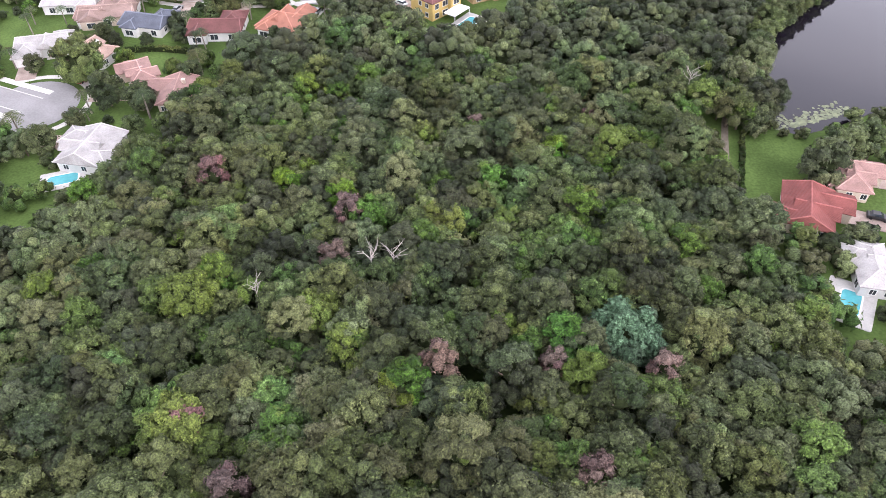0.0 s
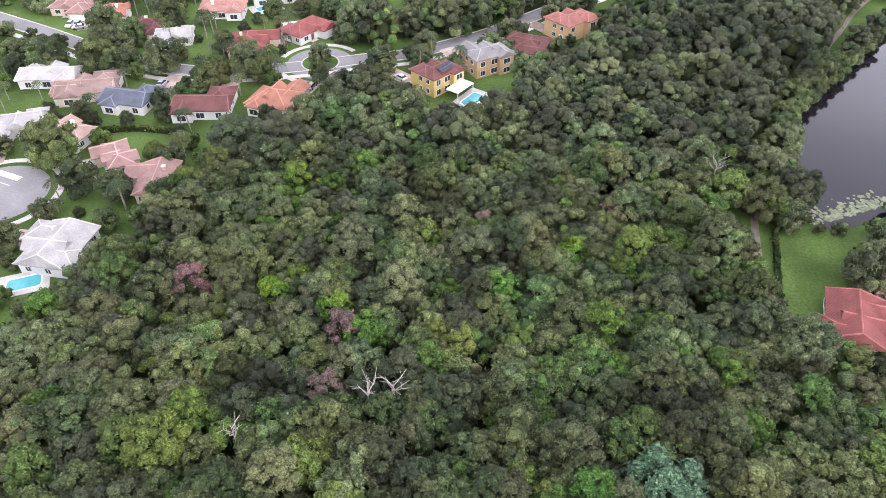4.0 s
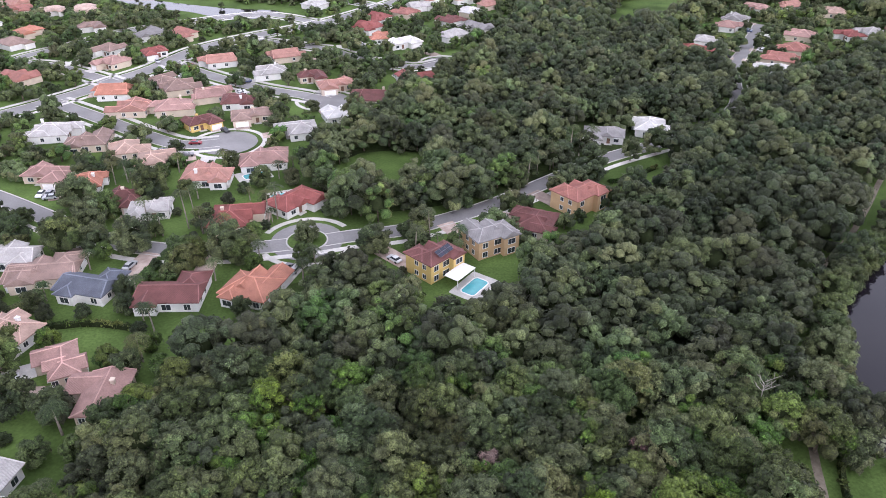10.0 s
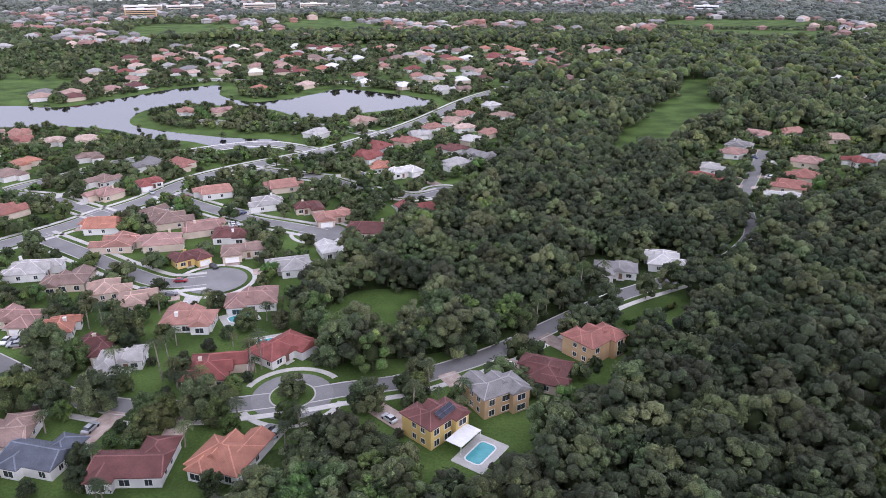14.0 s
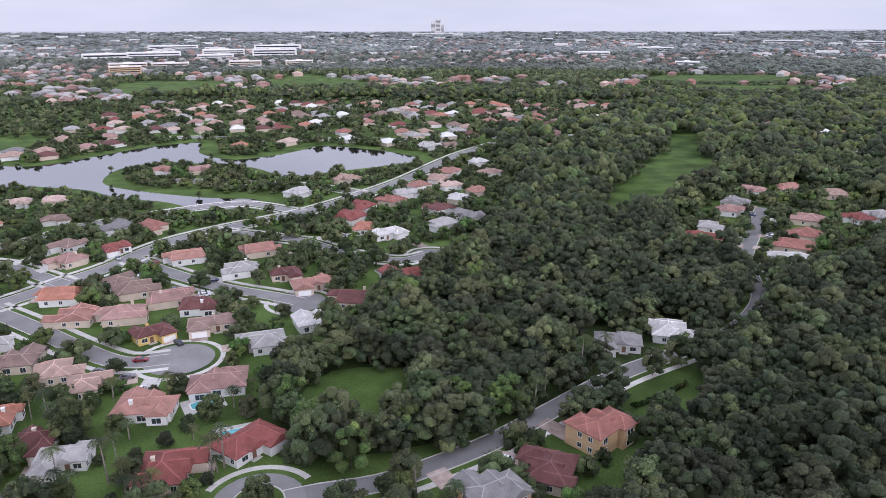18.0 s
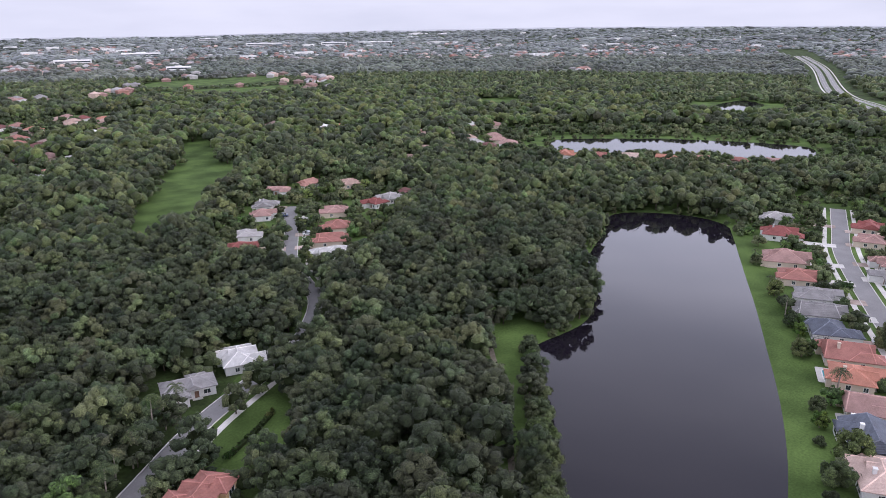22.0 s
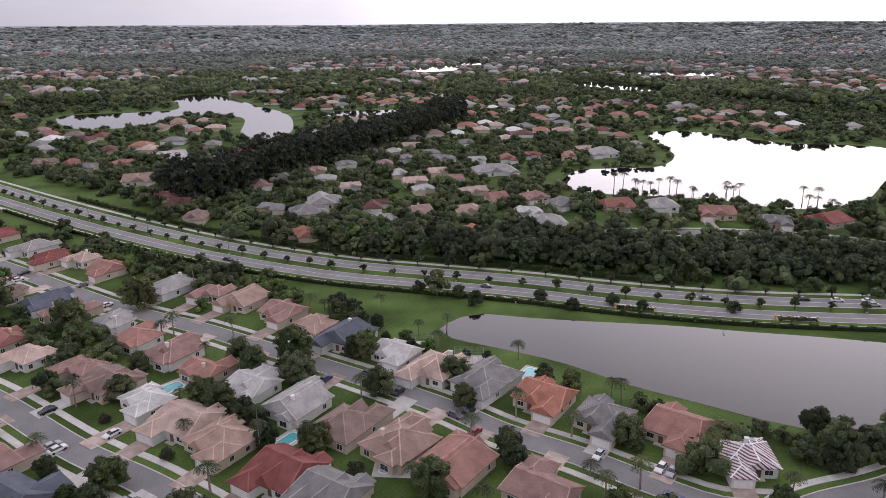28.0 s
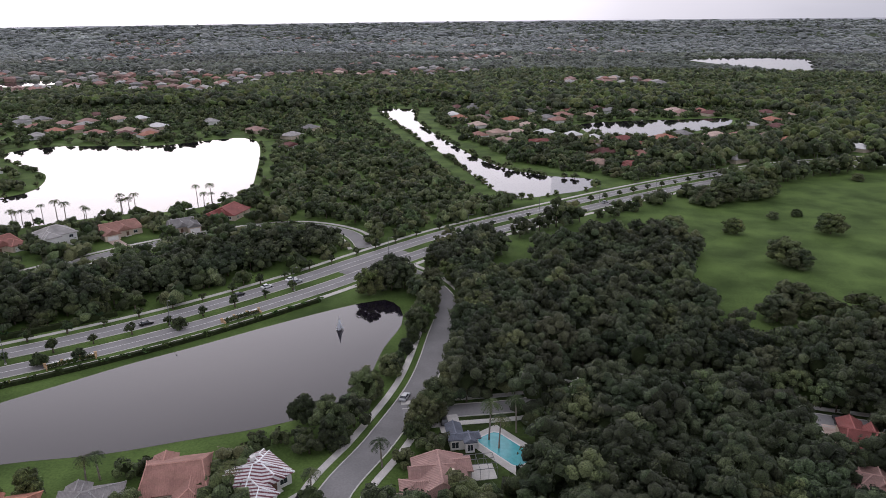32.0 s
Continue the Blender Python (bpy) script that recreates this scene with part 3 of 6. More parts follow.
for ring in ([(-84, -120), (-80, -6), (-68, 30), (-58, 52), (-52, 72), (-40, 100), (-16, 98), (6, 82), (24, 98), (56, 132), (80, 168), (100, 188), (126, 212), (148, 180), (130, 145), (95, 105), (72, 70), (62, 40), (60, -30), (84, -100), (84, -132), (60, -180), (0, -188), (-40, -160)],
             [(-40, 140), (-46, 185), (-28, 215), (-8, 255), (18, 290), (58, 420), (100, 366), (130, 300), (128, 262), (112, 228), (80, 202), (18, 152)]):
    tagged(slab("forest_floor", [tuple(q) for q in curve_points(ring, 6, True)], 0.02, soil), "dark forest floor under the trees", "ground", kind="structure")
for k, ring in enumerate(LAWNS.values()):
    tagged(slab("lawn", [tuple(q) for q in curve_points(ring, 6, True)], 0.026 + 0.003 * k, grass), "open mown green lawn", "lawn", kind="structure")


def road(name, w, line, z=0.08, label="grey asphalt street between pale kerbs", walks=True):
    r = tagged(strip("road", line, w, z, asphalt), label, "road", kind="structure")
    for s in (1, -1):
        if w == 6.4 and s == 1:
            walks = False
        elif w == 6.4:
            walks = True
        strip("kerb", beside(line, s * (w / 2 + 0.15)), 0.3, 0.2, concrete, 0.2, r)
        if walks:
            tagged(strip("pavement", beside(line, s * (w / 2 + 3.2)), 1.9, 0.15, concrete, 0.15), "pale concrete sidewalk beside the street", "pavement", kind="structure")
    return r


for k, (name, (w, line)) in enumerate(ROAD_LINES.items()):
    road(name, w, line, 0.06 + 0.004 * k)
COURTS = [(-39, 122, 10.5), (-50, 240, 10), (-80, 193, 11), (0, 295, 9), (-108, 53, 12)]
ENTRANCES = [(15, 188), (151,), (187,), (205,), (156,)]     # where the streets meet the circles, in degrees
for (x, y, r), doors in zip(COURTS, ENTRANCES):
    block(x, y, r + 4)
    c = tagged(slab("road", circle(x, y, r), 0.135, asphalt), "round grey asphalt turning circle", "road", kind="structure")
    for k, door in enumerate(doors):
        stop = doors[(k + 1) % len(doors)] + (360 if k == len(doors) - 1 else 0)
        arc = np.array([(x + (r + 2.5) * math.cos(radians(a)), y + (r + 2.5) * math.sin(radians(a))) for a in np.linspace(door + 26, stop - 26, 30)])
        tagged(strip("pavement", arc, 1.6, 0.13, concrete, 0.13), "pale curved concrete sidewalk round the court", "pavement", kind="structure")
tagged(slab("traffic_island", circle(-39, 122, 5.6), 0.3, grass, 0.3), "round grassy island in the turning circle", "island", kind="structure")
tagged(strip("kerb", np.array(circle(-39, 122, 5.8, 36) + [(-33.2, 122)]), 0.4, 0.32, concrete, 0.32), "pale kerb ring round the island", "kerb", kind="structure")
for line in (highway_near, highway_far):
    r = road("highway", 8.0, line, 0.13, "two-lane grey highway carriageway", False)
    strip("lane_line", line, 0.18, 0.14, paint_white, 0, r)
tagged(strip("pavement", beside(highway_near, -8.0), 2.4, 0.14, concrete, 0.14), "pale path beside the highway", "pavement", kind="structure")
tagged(strip("pavement", beside(highway_far, 9.0), 2.0, 0.14, concrete, 0.14), "pale path beside the highway", "pavement", kind="structure")
crossing = np.array([q for q in highway_mid if math.hypot(q[0] - 141, q[1] + 243) < 24])
tagged(strip("road", crossing, 15.0, 0.12, asphalt), "wide asphalt junction across the highway", "road", kind="structure")
trail = curve_points([(66.5, 24), (69, 34), (72, 45), (76, 55), (81, 65), (87, 77), (100, 104), (120, 127), (135, 146), (150, 166), (165, 180), (190, 192)])
block(trail[:, 0], trail[:, 1], 2.2)
block(trail[trail[:, 1] > 95][:, 0], trail[trail[:, 1] > 95][:, 1], 3.8)
tagged(strip("dirt_trail", trail, 1.7, 0.06, material("packed_dirt", (0.20, 0.17, 0.13), 0.95, spread=0.2)), "narrow pale dirt trail along the lake woods", "trail", kind="structure")

# ---------------------------------------------------------------- houses
def hip_roof(x0, y0, x1, y1, z, rise, over=0.6, gable=0.0):
    """A hipped roof over a rectangle, ridge along its longer side, with eaves of some thickness. gable: 0 hips, 1 upright gable ends."""
    x0, y0, x1, y1 = x0 - over, y0 - over, x1 + over, y1 + over
    w, d = x1 - x0, y1 - y0
    if w >= d:
        run = d / 2 * (1 - gable)
        ridge = [(x0 + run, (y0 + y1) / 2, z + rise), (x1 - run, (y0 + y1) / 2, z + rise)]
        sides = [(4, 5, 9, 8), (6, 7, 8, 9), (5, 6, 9), (7, 4, 8)]
    else:
        run = w / 2 * (1 - gable)
        ridge = [((x0 + x1) / 2, y0 + run, z + rise), ((x0 + x1) / 2, y1 - run, z + rise)]
        sides = [(5, 6, 9, 8), (7, 4, 8, 9), (4, 5, 8), (6, 7, 9)]
    c4 = [(x0, y0), (x1, y0), (x1, y1), (x0, y1)]
    ends = (0, 0, 1, 1) if w < d else (0, 1, 1, 0)
    hip_roof.lines = [(ridge[0], ridge[1])] + ([((*q, z), ridge[e]) for q, e in zip(c4, ends)] if gable < 0.9 else [])
    t = 0.22
    v = [(x0, y0, z - t), (x1, y0, z - t), (x1, y1, z - t), (x0, y1, z - t), (x0, y0, z), (x1, y0, z), (x1, y1, z), (x0, y1, z)] + ridge
    return v, [(3, 2, 1, 0), (0, 1, 5, 4), (1, 2, 6, 5), (2, 3, 7, 6), (3, 0, 4, 7)] + sides


window_meshes = {}


def window(parent, x, y, z, w, h, face):
    """A window in a wall that faces along face (0 front, 1 right, 2 back, 3 left): a white frame and its pane."""
    key = (round(w, 1), round(h, 1))
    if key not in window_meshes:
        w, h = key
        fr = joined(box(-w / 2 - 0.1, -0.08, -0.1, -w / 2, 0.02, h + 0.1), box(w / 2, -0.08, -0.1, w / 2 + 0.1, 0.02, h + 0.1),
                    box(-w / 2, -0.08, h, w / 2, 0.02, h + 0.1), box(-w / 2, -0.12, -0.1, w / 2, 0.02, 0), box(-0.03, -0.06, 0, 0.03, 0.0, h))
        pair = []
        for name, (v, f), mat in (("window", fr, trim), ("pane", box(-w / 2, -0.03, 0, w / 2, 0.0, h), glass)):
            me = bpy.data.meshes.new(name)
            me.from_pydata(v, [], f)
            me.materials.append(mat)
            pair.append(me)
        window_meshes[key] = pair
    frame_mesh, pane_mesh = window_meshes[key]
    o = new("window", frame_mesh)
    o.parent, o.location, o.rotation_euler = parent, (x, y, z), (0, 0, radians(90 * face))
    q = new("pane", pane_mesh)
    q.parent = o


def scatter(spacing, x0, y0, x1, y1, rs_, jitter=0.42):
    """A jittered lattice of places."""
    xs, ys = np.arange(x0, x1, spacing), np.arange(y0, y1, spacing * 0.87)
    X, Y = np.meshgrid(xs, ys, indexing="ij")
    X = X + (np.arange(len(ys)) % 2) * spacing / 2
    X = X + rs_.uniform(-jitter, jitter, X.shape) * spacing
    Y = Y + rs_.uniform(-jitter, jitter, Y.shape) * spacing
    return np.stack([X.ravel(), Y.ravel()], 1)


driveways = []
PLOTS = []


def nearest_road(x, y):
    """Distance, place and direction of the street nearest to a house."""
    best = (1e9, None, None)
    for w, line in ROAD_LINES.values():
        d = np.hypot(line[:, 0] - x, line[:, 1] - y)
        i = int(d.argmin())
        if d[i] < best[0]:
            way = line[min(i + 2, len(line) - 1)] - line[max(i - 2, 0)]
            best = (d[i], line[i], math.degrees(math.atan2(way[1], way[0])))
    for cx, cy, r in COURTS:
        d = math.hypot(cx - x, cy - y)
        if d - r < best[0]:
            best = (d - r, np.array([cx + (x - cx) / d * r, cy + (y - cy) / d * r]), math.degrees(math.atan2(y - cy, x - cx)) + 90)
    return best


def house(x, y, turn, length, depth, roof, storeys, walls, rng, detail=2):
    """A rendered house with a hipped roof, a garage wing toward the street, door and windows."""
    gap, near, way = nearest_road(x, y)
    if x > 100 and y > -100 and gap < 40:       # rows of deep, narrow lots
        turn, length, depth = way, depth, length
    else:
        off = (turn - way + 45) % 90 - 45
        turn -= off if abs(off) < 25 and gap < 40 else 0
    a = radians(turn)
    ax = np.array([math.cos(a), math.sin(a)])
    ay = np.array([-ax[1], ax[0]])
    to = near - np.array([x, y])
    # the front of the house, local -y or an end, faces the street
    if abs(to @ ax) > abs(to @ ay):
        turn, length, depth = turn + 90, depth, length
        ax, ay = ay, -ax
    if to @ ay > 0:
        turn += 180
        ax, ay = -ax, -ay
    length, depth = length * 0.92 - 0.4, depth * 0.92 - 3.0
    PLOTS.append((np.array([x, y]), ax, ay, length / 2 + 1.2, depth / 2 + 2.6))
    words = ROOF_WORDS[roof]
    h = 2.9 if storeys == 1 else 5.8
    body = new("house")
    body.location, body.rotation_euler = (x, y, 0), (0, 0, radians(turn))
    wall_name = {"white": "white", "cream": "cream", "yellow": "yellow", "tan": "tan"}[walls]
    tagged(body, f"{'two-storey' if storeys == 2 else 'single-storey'} {wall_name} rendered house with {words} roof", "house", "suburban houses")
    hw, hd = length / 2, depth / 2
    side = 1 if rng.random() < 0.5 else -1
    wing = min(7.0, length * 0.45)
    wx = side * (hw - wing / 2)
    out_by = rng.uniform(1.5, 3.5)
    bay = rng.uniform(0.3, 0.42) * length
    bx = -side * (hw - bay / 2 - rng.uniform(0, 1.5))
    wm = WALLS[walls]
    base = joined(box(-hw, -hd + 1.5, 0, hw, hd, h), box(wx - wing / 2, -hd - out_by, 0, wx + wing / 2, -hd + 1.5, h - 0.05), box(bx - bay / 2, hd, 0, bx + bay / 2, hd + 1.6, h - 0.06))
    mesh_object("wall", *base, wm, body)
    pitch = rng.uniform(0.40, 0.52)
    gab = 1.0 if rng.random() < 0.3 else 0.0
    rise = min(length, depth - 1.5) / 2 * pitch + 0.3
    wrise = wing / 2 * pitch + 0.3
    caps = []

    def hip(*args):
        solid = hip_roof(*args)
        caps.extend(hip_roof.lines)
        return solid
    parts = [hip(-hw, -hd + 1.5, hw, hd, h + 0.22, rise, 0.6, gab * 0.8), hip(wx - wing / 2, -hd - out_by, wx + wing / 2, 0.5, h + 0.2, wrise, 0.55, 0.0 if rng.random() < 0.6 else 0.95)]
    parts.append(hip(bx - bay / 2, 0, bx + bay / 2, hd + 1.6, h + 0.19, bay / 2 * pitch + 0.3, 0.5, 0.0 if rng.random() < 0.5 else 0.9))
    if length > 10 and rng.random() < 0.8:
        cw = length * rng.uniform(0.26, 0.38)
        parts.append(hip(-cw / 2 - side * 1.0, -hd + 0.4, cw / 2 - side * 1.0, hd - 2, h + 0.55, rise * 0.72, 0.4, 0.9))
    ro = mesh_object("roof", *joined(*parts), ROOFS[roof], body, f"{words} tiled roof")
    if not detail:
        return body
    mesh_object("ridge_cap", *joined(*[tube([p0, p1], [0.17, 0.17], 4) for p0, p1 in caps]), CAPS[roof], body, "paler ridge and hip tiles")["kind"] = "stuff"
    # garage door and front door
    gw = min(4.9, wing - 1.2)
    gy = -hd - out_by
    g = mesh_object("garage_door", *joined(box(wx - gw / 2, gy - 0.05, 0, wx + gw / 2, gy + 0.02, 2.2), *[box(wx - gw / 2, gy - 0.075, k * 0.55 + 0.04, wx + gw / 2, gy - 0.045, k * 0.55 + 0.5) for k in range(4)]), trim, body)
    dx = -side * (hw * 0.25)
    d = mesh_object("front_door", *box(dx - 0.6, -hd + 1.42, 0, dx + 0.6, -hd + 1.53, 2.2), door_wood, body)
    mesh_object("porch_step", *box(dx - 1.4, -hd + 0.2, 0, dx + 1.4, -hd + 1.5, 0.16), concrete, body)
    for level in range(storeys):
        z = 0.9 + 2.9 * level
        window(body, -side * (hw * 0.65), -hd + 1.5, z, 1.8, 1.3, 0)
        for k in (-0.55, 0.0, 0.55):
            if abs(k * hw * 1.2 - bx) > bay / 2 + 1.0:
                window(body, k * hw * 1.2, hd, z - 0.3, 1.6 if k else 2.2, 1.6, 2)
        window(body, bx, hd + 1.6, z - 0.3, min(2.4, bay - 1.0), 1.6, 2)
        for k in (-0.4, 0.35)[:detail]:
            window(body, hw, k * hd, z, 1.2, 1.3, 1)
            window(body, -hw, k * hd, z, 1.2, 1.3, 3)
    if storeys == 1 and rng.random() < 0.3:
        cx, cy = rng.uniform(-0.5, 0.5) * hw, hd * 0.5
        ch = mesh_object("chimney", *joined(box(cx - 0.45, cy - 0.4, h, cx + 0.45, cy + 0.4, h + rise + 0.5), box(cx - 0.55, cy - 0.5, h + rise + 0.5, cx + 0.55, cy + 0.5, h + rise + 0.65)), wm, body)
    # drive to the kerb
    c = np.array([x, y]) + ax * wx + ay * (-hd - out_by)
    reach_ = (near - c) @ -ay
    if 2 < reach_ < 26:
        line = np.array([c - ay * s for s in np.linspace(0.1, reach_ - 2.0, 4)])
        tagged(strip("driveway", line, 5.4, 0.17 + 0.0025 * (len(driveways) % 9), paver if rng.random() < 0.6 else concrete, 0.17), "pale paved driveway from garage to street", "driveway", kind="structure")
        block(line[:, 0], line[:, 1], 3.5)
        driveways.append((c - ay * 4.0, math.degrees(math.atan2(-ay[1], -ay[0])), reach_, wx, ax))
    return body


STREETS = {}
STREETS["loop"] = [
    (-2.0, 106.5, 136, 11.6, 12.5, "maroon", 2, "yellow"),
    (13.0, 118.4, 42, 14.0, 12.2, "grey", 2, "tan"),
    (27.0, 129.6, 157, 15.1, 14.0, "maroon", 1, "cream"),
    (42.8, 143.7, 42, 15.4, 12.5, "terracotta", 2, "tan"),
    (60.7, 197.3, 167, 15.9, 13.0, "grey", 1, "white"),
    (80.4, 205.9, 164, 15.0, 15.0, "white", 1, "white"),
    (-62.0, 131.4, 9, 15.8, 15.0, "red", 1, "cream"),
    (-45.4, 142.4, 55, 16.5, 14.0, "red", 1, "white"),
    (-62.0, 173.5, 10, 17.2, 14.0, "rose", 1, "white"),
    (-77.8, 160.4, 180, 16.8, 14.0, "salmon", 1, "white"),
    (-54.2, 201.0, 14, 16.0, 13.0, "pale", 1, "white"),
    (-40.1, 217.4, 11, 15.8, 13.0, "white", 1, "white"),
]
STREETS["loop_on"] = [
    (-28.9, 237.1, 15, 18.3, 13.0, "maroon", 1, "cream"),
    (-46.9, 253.5, 18, 17.2, 12.0, "salmon", 1, "cream"),
    (-10.6, 264.0, 25, 19.1, 13.0, "red", 1, "white"),
]
STREETS["loopw"] = [
    (-108.4, 288.8, 22, 19.5, 12.0, "salmon", 1, "white"),
    (-67.9, 92.5, 21, 17.2, 14.0, "maroon", 1, "white"),
    (-48.0, 95.3, 52, 15.7, 13.7, "orange", 1, "white"),
    (-89.6, 95.7, 157, 14.7, 13.3, "slate", 1, "white"),
    (-103.6, 101.6, 11, 17.8, 13.0, "brown", 1, "cream"),
    (-88.4, 136.5, 7, 12.5, 12.0, "pale", 1, "white"),
    (-99.0, 143.1, 10, 10.1, 12.0, "maroon", 1, "cream"),
    (-115.0, 154.7, 18, 12.1, 12.0, "orange", 1, "white"),
    (-130.8, 160.4, 180, 15.9, 12.0, "rose", 1, "cream"),
    (-112.0, 181.8, 20, 13.3, 12.0, "tanr", 1, "cream"),
    (-99.8, 172.8, 20, 13.0, 12.0, "tanr", 1, "cream"),
    (-129.2, 187.7, 9, 15.7, 13.0, "brown", 1, "cream"),
]
STREETS["loopw_on"] = [
    (-146.1, 197.3, 11, 19.4, 13.0, "pale", 1, "white"),
    (-141.7, 242.6, 7, 18.1, 12.0, "orange", 1, "white"),
    (-125.9, 222.8, 7, 16.0, 12.0, "salmon", 1, "cream"),
]
STREETS["loopn"] = [
    (-110.3, 224.1, 13, 19.0, 12.0, "rose", 1, "cream"),
    (-93.5, 208.1, 18, 13.1, 12.0, "maroon", 1, "yellow"),
    (-124.8, 257.8, 33, 14.3, 12.0, "brown", 1, "white"),
    (-114.9, 248.8, 25, 17.1, 12.0, "brown", 1, "cream"),
    (-98.4, 240.2, 23, 18.0, 12.0, "rose", 1, "cream"),
    (-84.5, 231.5, 10, 15.5, 12.0, "maroon", 1, "white"),
    (-75.8, 215.3, 16, 16.8, 12.0, "brown", 1, "cream"),
    (-158.5, 285.2, 35, 15.5, 12.0, "rose", 1, "cream"),
    (-168.9, 307.1, 42, 15.1, 12.0, "brown", 1, "white"),
    (-144.3, 302.5, 33, 12.6, 12.0, "red", 1, "white"),
    (-80.3, 271.3, 24, 16.6, 12.0, "pale", 1, "white"),
    (-60.1, 265.6, 39, 12.8, 12.0, "maroon", 1, "cream"),
]
STREETS["loopn_on"] = [
    (-78.0, 298.2, 25, 18.1, 12.0, "salmon", 1, "cream"),
    (-20.6, 322.2, 17, 18.2, 12.0, "white", 1, "white"),
    (-33.9, 332.2, 18, 10.8, 12.0, "orange", 1, "white"),
]
STREETS["lane"] = [
    (-84.2, 31.0, 170, 16.3, 15.0, "pale", 1, "white"),
    (-83.4, 65.7, 25, 10.7, 13.0, "rose", 1, "cream"),
    (-70.3, 55.6, 168, 13.6, 14.0, "rose", 1, "cream"),
    (-100.1, 76.6, 6, 13.8, 12.0, "tanr", 1, "white"),
    (-115.2, 81.0, 5, 16.2, 13.0, "pale", 1, "white"),
    (-104.2, 102.2, 6, 18.5, 13.0, "brown", 1, "white"),
    (-117.8, 109.8, 4, 17.9, 13.0, "pale", 1, "white"),
]
STREETS["side"] = [
    (79.6, 8.7, 159, 15.6, 15.0, "red", 1, "cream"),
    (93.4, 19.8, 165, 12.2, 13.0, "rose", 1, "cream"),
    (85.9, -8.8, 168, 11.4, 14.0, "pale", 1, "white"),
]
STREETS["north"] = [
    (157.7, 276.9, 164, 18.8, 13.0, "white", 1, "white"),
    (167.4, 296.6, 162, 18.1, 13.0, "brick", 1, "cream"),
    (181.4, 314.3, 172, 16.8, 13.0, "brick", 1, "cream"),
    (197.4, 341.4, 177, 16.0, 13.0, "rose", 1, "cream"),
    (128.4, 310.1, 168, 18.6, 14.0, "red", 1, "cream"),
    (140.6, 329.8, 172, 13.0, 12.0, "pale", 1, "white"),
    (163.7, 360.4, 11, 14.9, 12.0, "rose", 1, "white"),
    (173.3, 377.9, 176, 14.4, 12.0, "grey", 1, "white"),
    (197.3, 407.8, 178, 15.9, 12.0, "rose", 1, "white"),
    (220.5, 412.6, 20, 17.0, 12.0, "salmon", 1, "white"),
    (240.5, 396.0, 171, 16.7, 13.0, "tanr", 1, "cream"),
    (224.6, 342.5, 2, 14.0, 12.0, "red", 1, "white"),
]
STREETS["north_on"] = [
    (238.2, 346.6, 180, 16.0, 12.0, "pale", 1, "white"),
    (254.0, 349.3, 180, 13.3, 12.0, "maroon", 1, "cream"),
]
STREETS["lake"] = [
    (148.3, 42.5, 82, 15.7, 16.0, "red", 1, "cream"),
    (166.6, 52.8, 91, 15.8, 17.0, "peach", 1, "white"),
    (181.5, 60.5, 91, 17.1, 16.0, "slate", 1, "white"),
    (197.7, 66.9, 113, 17.9, 13.0, "rose", 1, "cream"),
    (212.2, 77.3, 103, 16.3, 14.0, "orange", 1, "cream"),
    (226.6, 84.6, 105, 18.9, 14.0, "brick", 1, "cream"),
    (240.7, 96.3, 95, 16.2, 14.0, "slate", 1, "white"),
    (253.8, 105.7, 114, 18.0, 13.0, "grey", 1, "white"),
    (268.8, 113.7, 84, 16.8, 13.0, "grey", 1, "white"),
    (284.9, 127.4, 116, 18.1, 14.0, "brick", 1, "cream"),
    (303.1, 141.5, 106, 21.7, 16.0, "rose", 1, "cream"),
    (339.2, 161.0, 104, 20.1, 14.0, "red", 1, "white"),
]
STREETS["lake_on"] = [
    (365.5, 176.3, 124, 17.1, 13.0, "pale", 1, "white"),
]
STREETS["midw"] = [
    (359.1, 128.2, 116, 15.4, 13.0, "rose", 1, "cream"),
    (382.0, 137.8, 120, 14.3, 13.0, "red", 1, "cream"),
    (328.8, 109.5, 122, 14.6, 13.0, "rose", 1, "white"),
    (310.3, 101.9, 119, 12.6, 12.0, "grey", 1, "white"),
    (272.8, 69.2, 107, 16.5, 13.0, "brick", 1, "cream"),
    (256.7, 61.2, 118, 14.7, 13.0, "peach", 1, "white"),
    (240.9, 46.5, 102, 12.5, 14.0, "rose", 1, "cream"),
    (227.4, 39.7, 113, 18.4, 14.0, "brown", 1, "cream"),
    (212.2, 31.3, 91, 13.9, 14.0, "white", 1, "white"),
    (196.7, 23.3, 90, 18.5, 15.0, "peach", 1, "white"),
    (183.6, 16.8, 106, 17.6, 16.0, "tanr", 1, "cream"),
    (164.3, 6.3, 88, 18.9, 15.0, "red", 1, "white"),
]
STREETS["midw_on"] = [
    (152.0, -0.1, 93, 18.0, 15.0, "grey", 1, "cream"),
]
STREETS["mide"] = [
    (208.0, 3.1, 87, 17.3, 13.0, "white", 1, "white"),
    (192.8, -5.6, 91, 19.6, 14.0, "pale", 1, "white"),
    (176.6, -13.4, 80, 19.8, 14.0, "brown", 1, "cream"),
    (163.1, -22.7, 86, 20.1, 15.0, "tanr", 1, "cream"),
    (150.1, -31.0, 93, 20.2, 15.0, "salmon", 1, "cream"),
    (223.7, 13.4, 95, 13.0, 13.0, "salmon", 1, "cream"),
    (240.4, 19.9, 103, 18.9, 14.0, "rose", 1, "white"),
    (256.5, 29.2, 105, 16.0, 14.0, "salmon", 1, "white"),
    (273.7, 35.1, 90, 13.2, 13.0, "pale", 1, "white"),
    (290.0, 49.6, 95, 16.4, 13.0, "rose", 1, "cream"),
    (303.3, 56.2, 102, 18.5, 13.0, "slate", 1, "white"),
    (316.4, 71.5, 118, 17.7, 12.0, "brown", 1, "cream"),
]
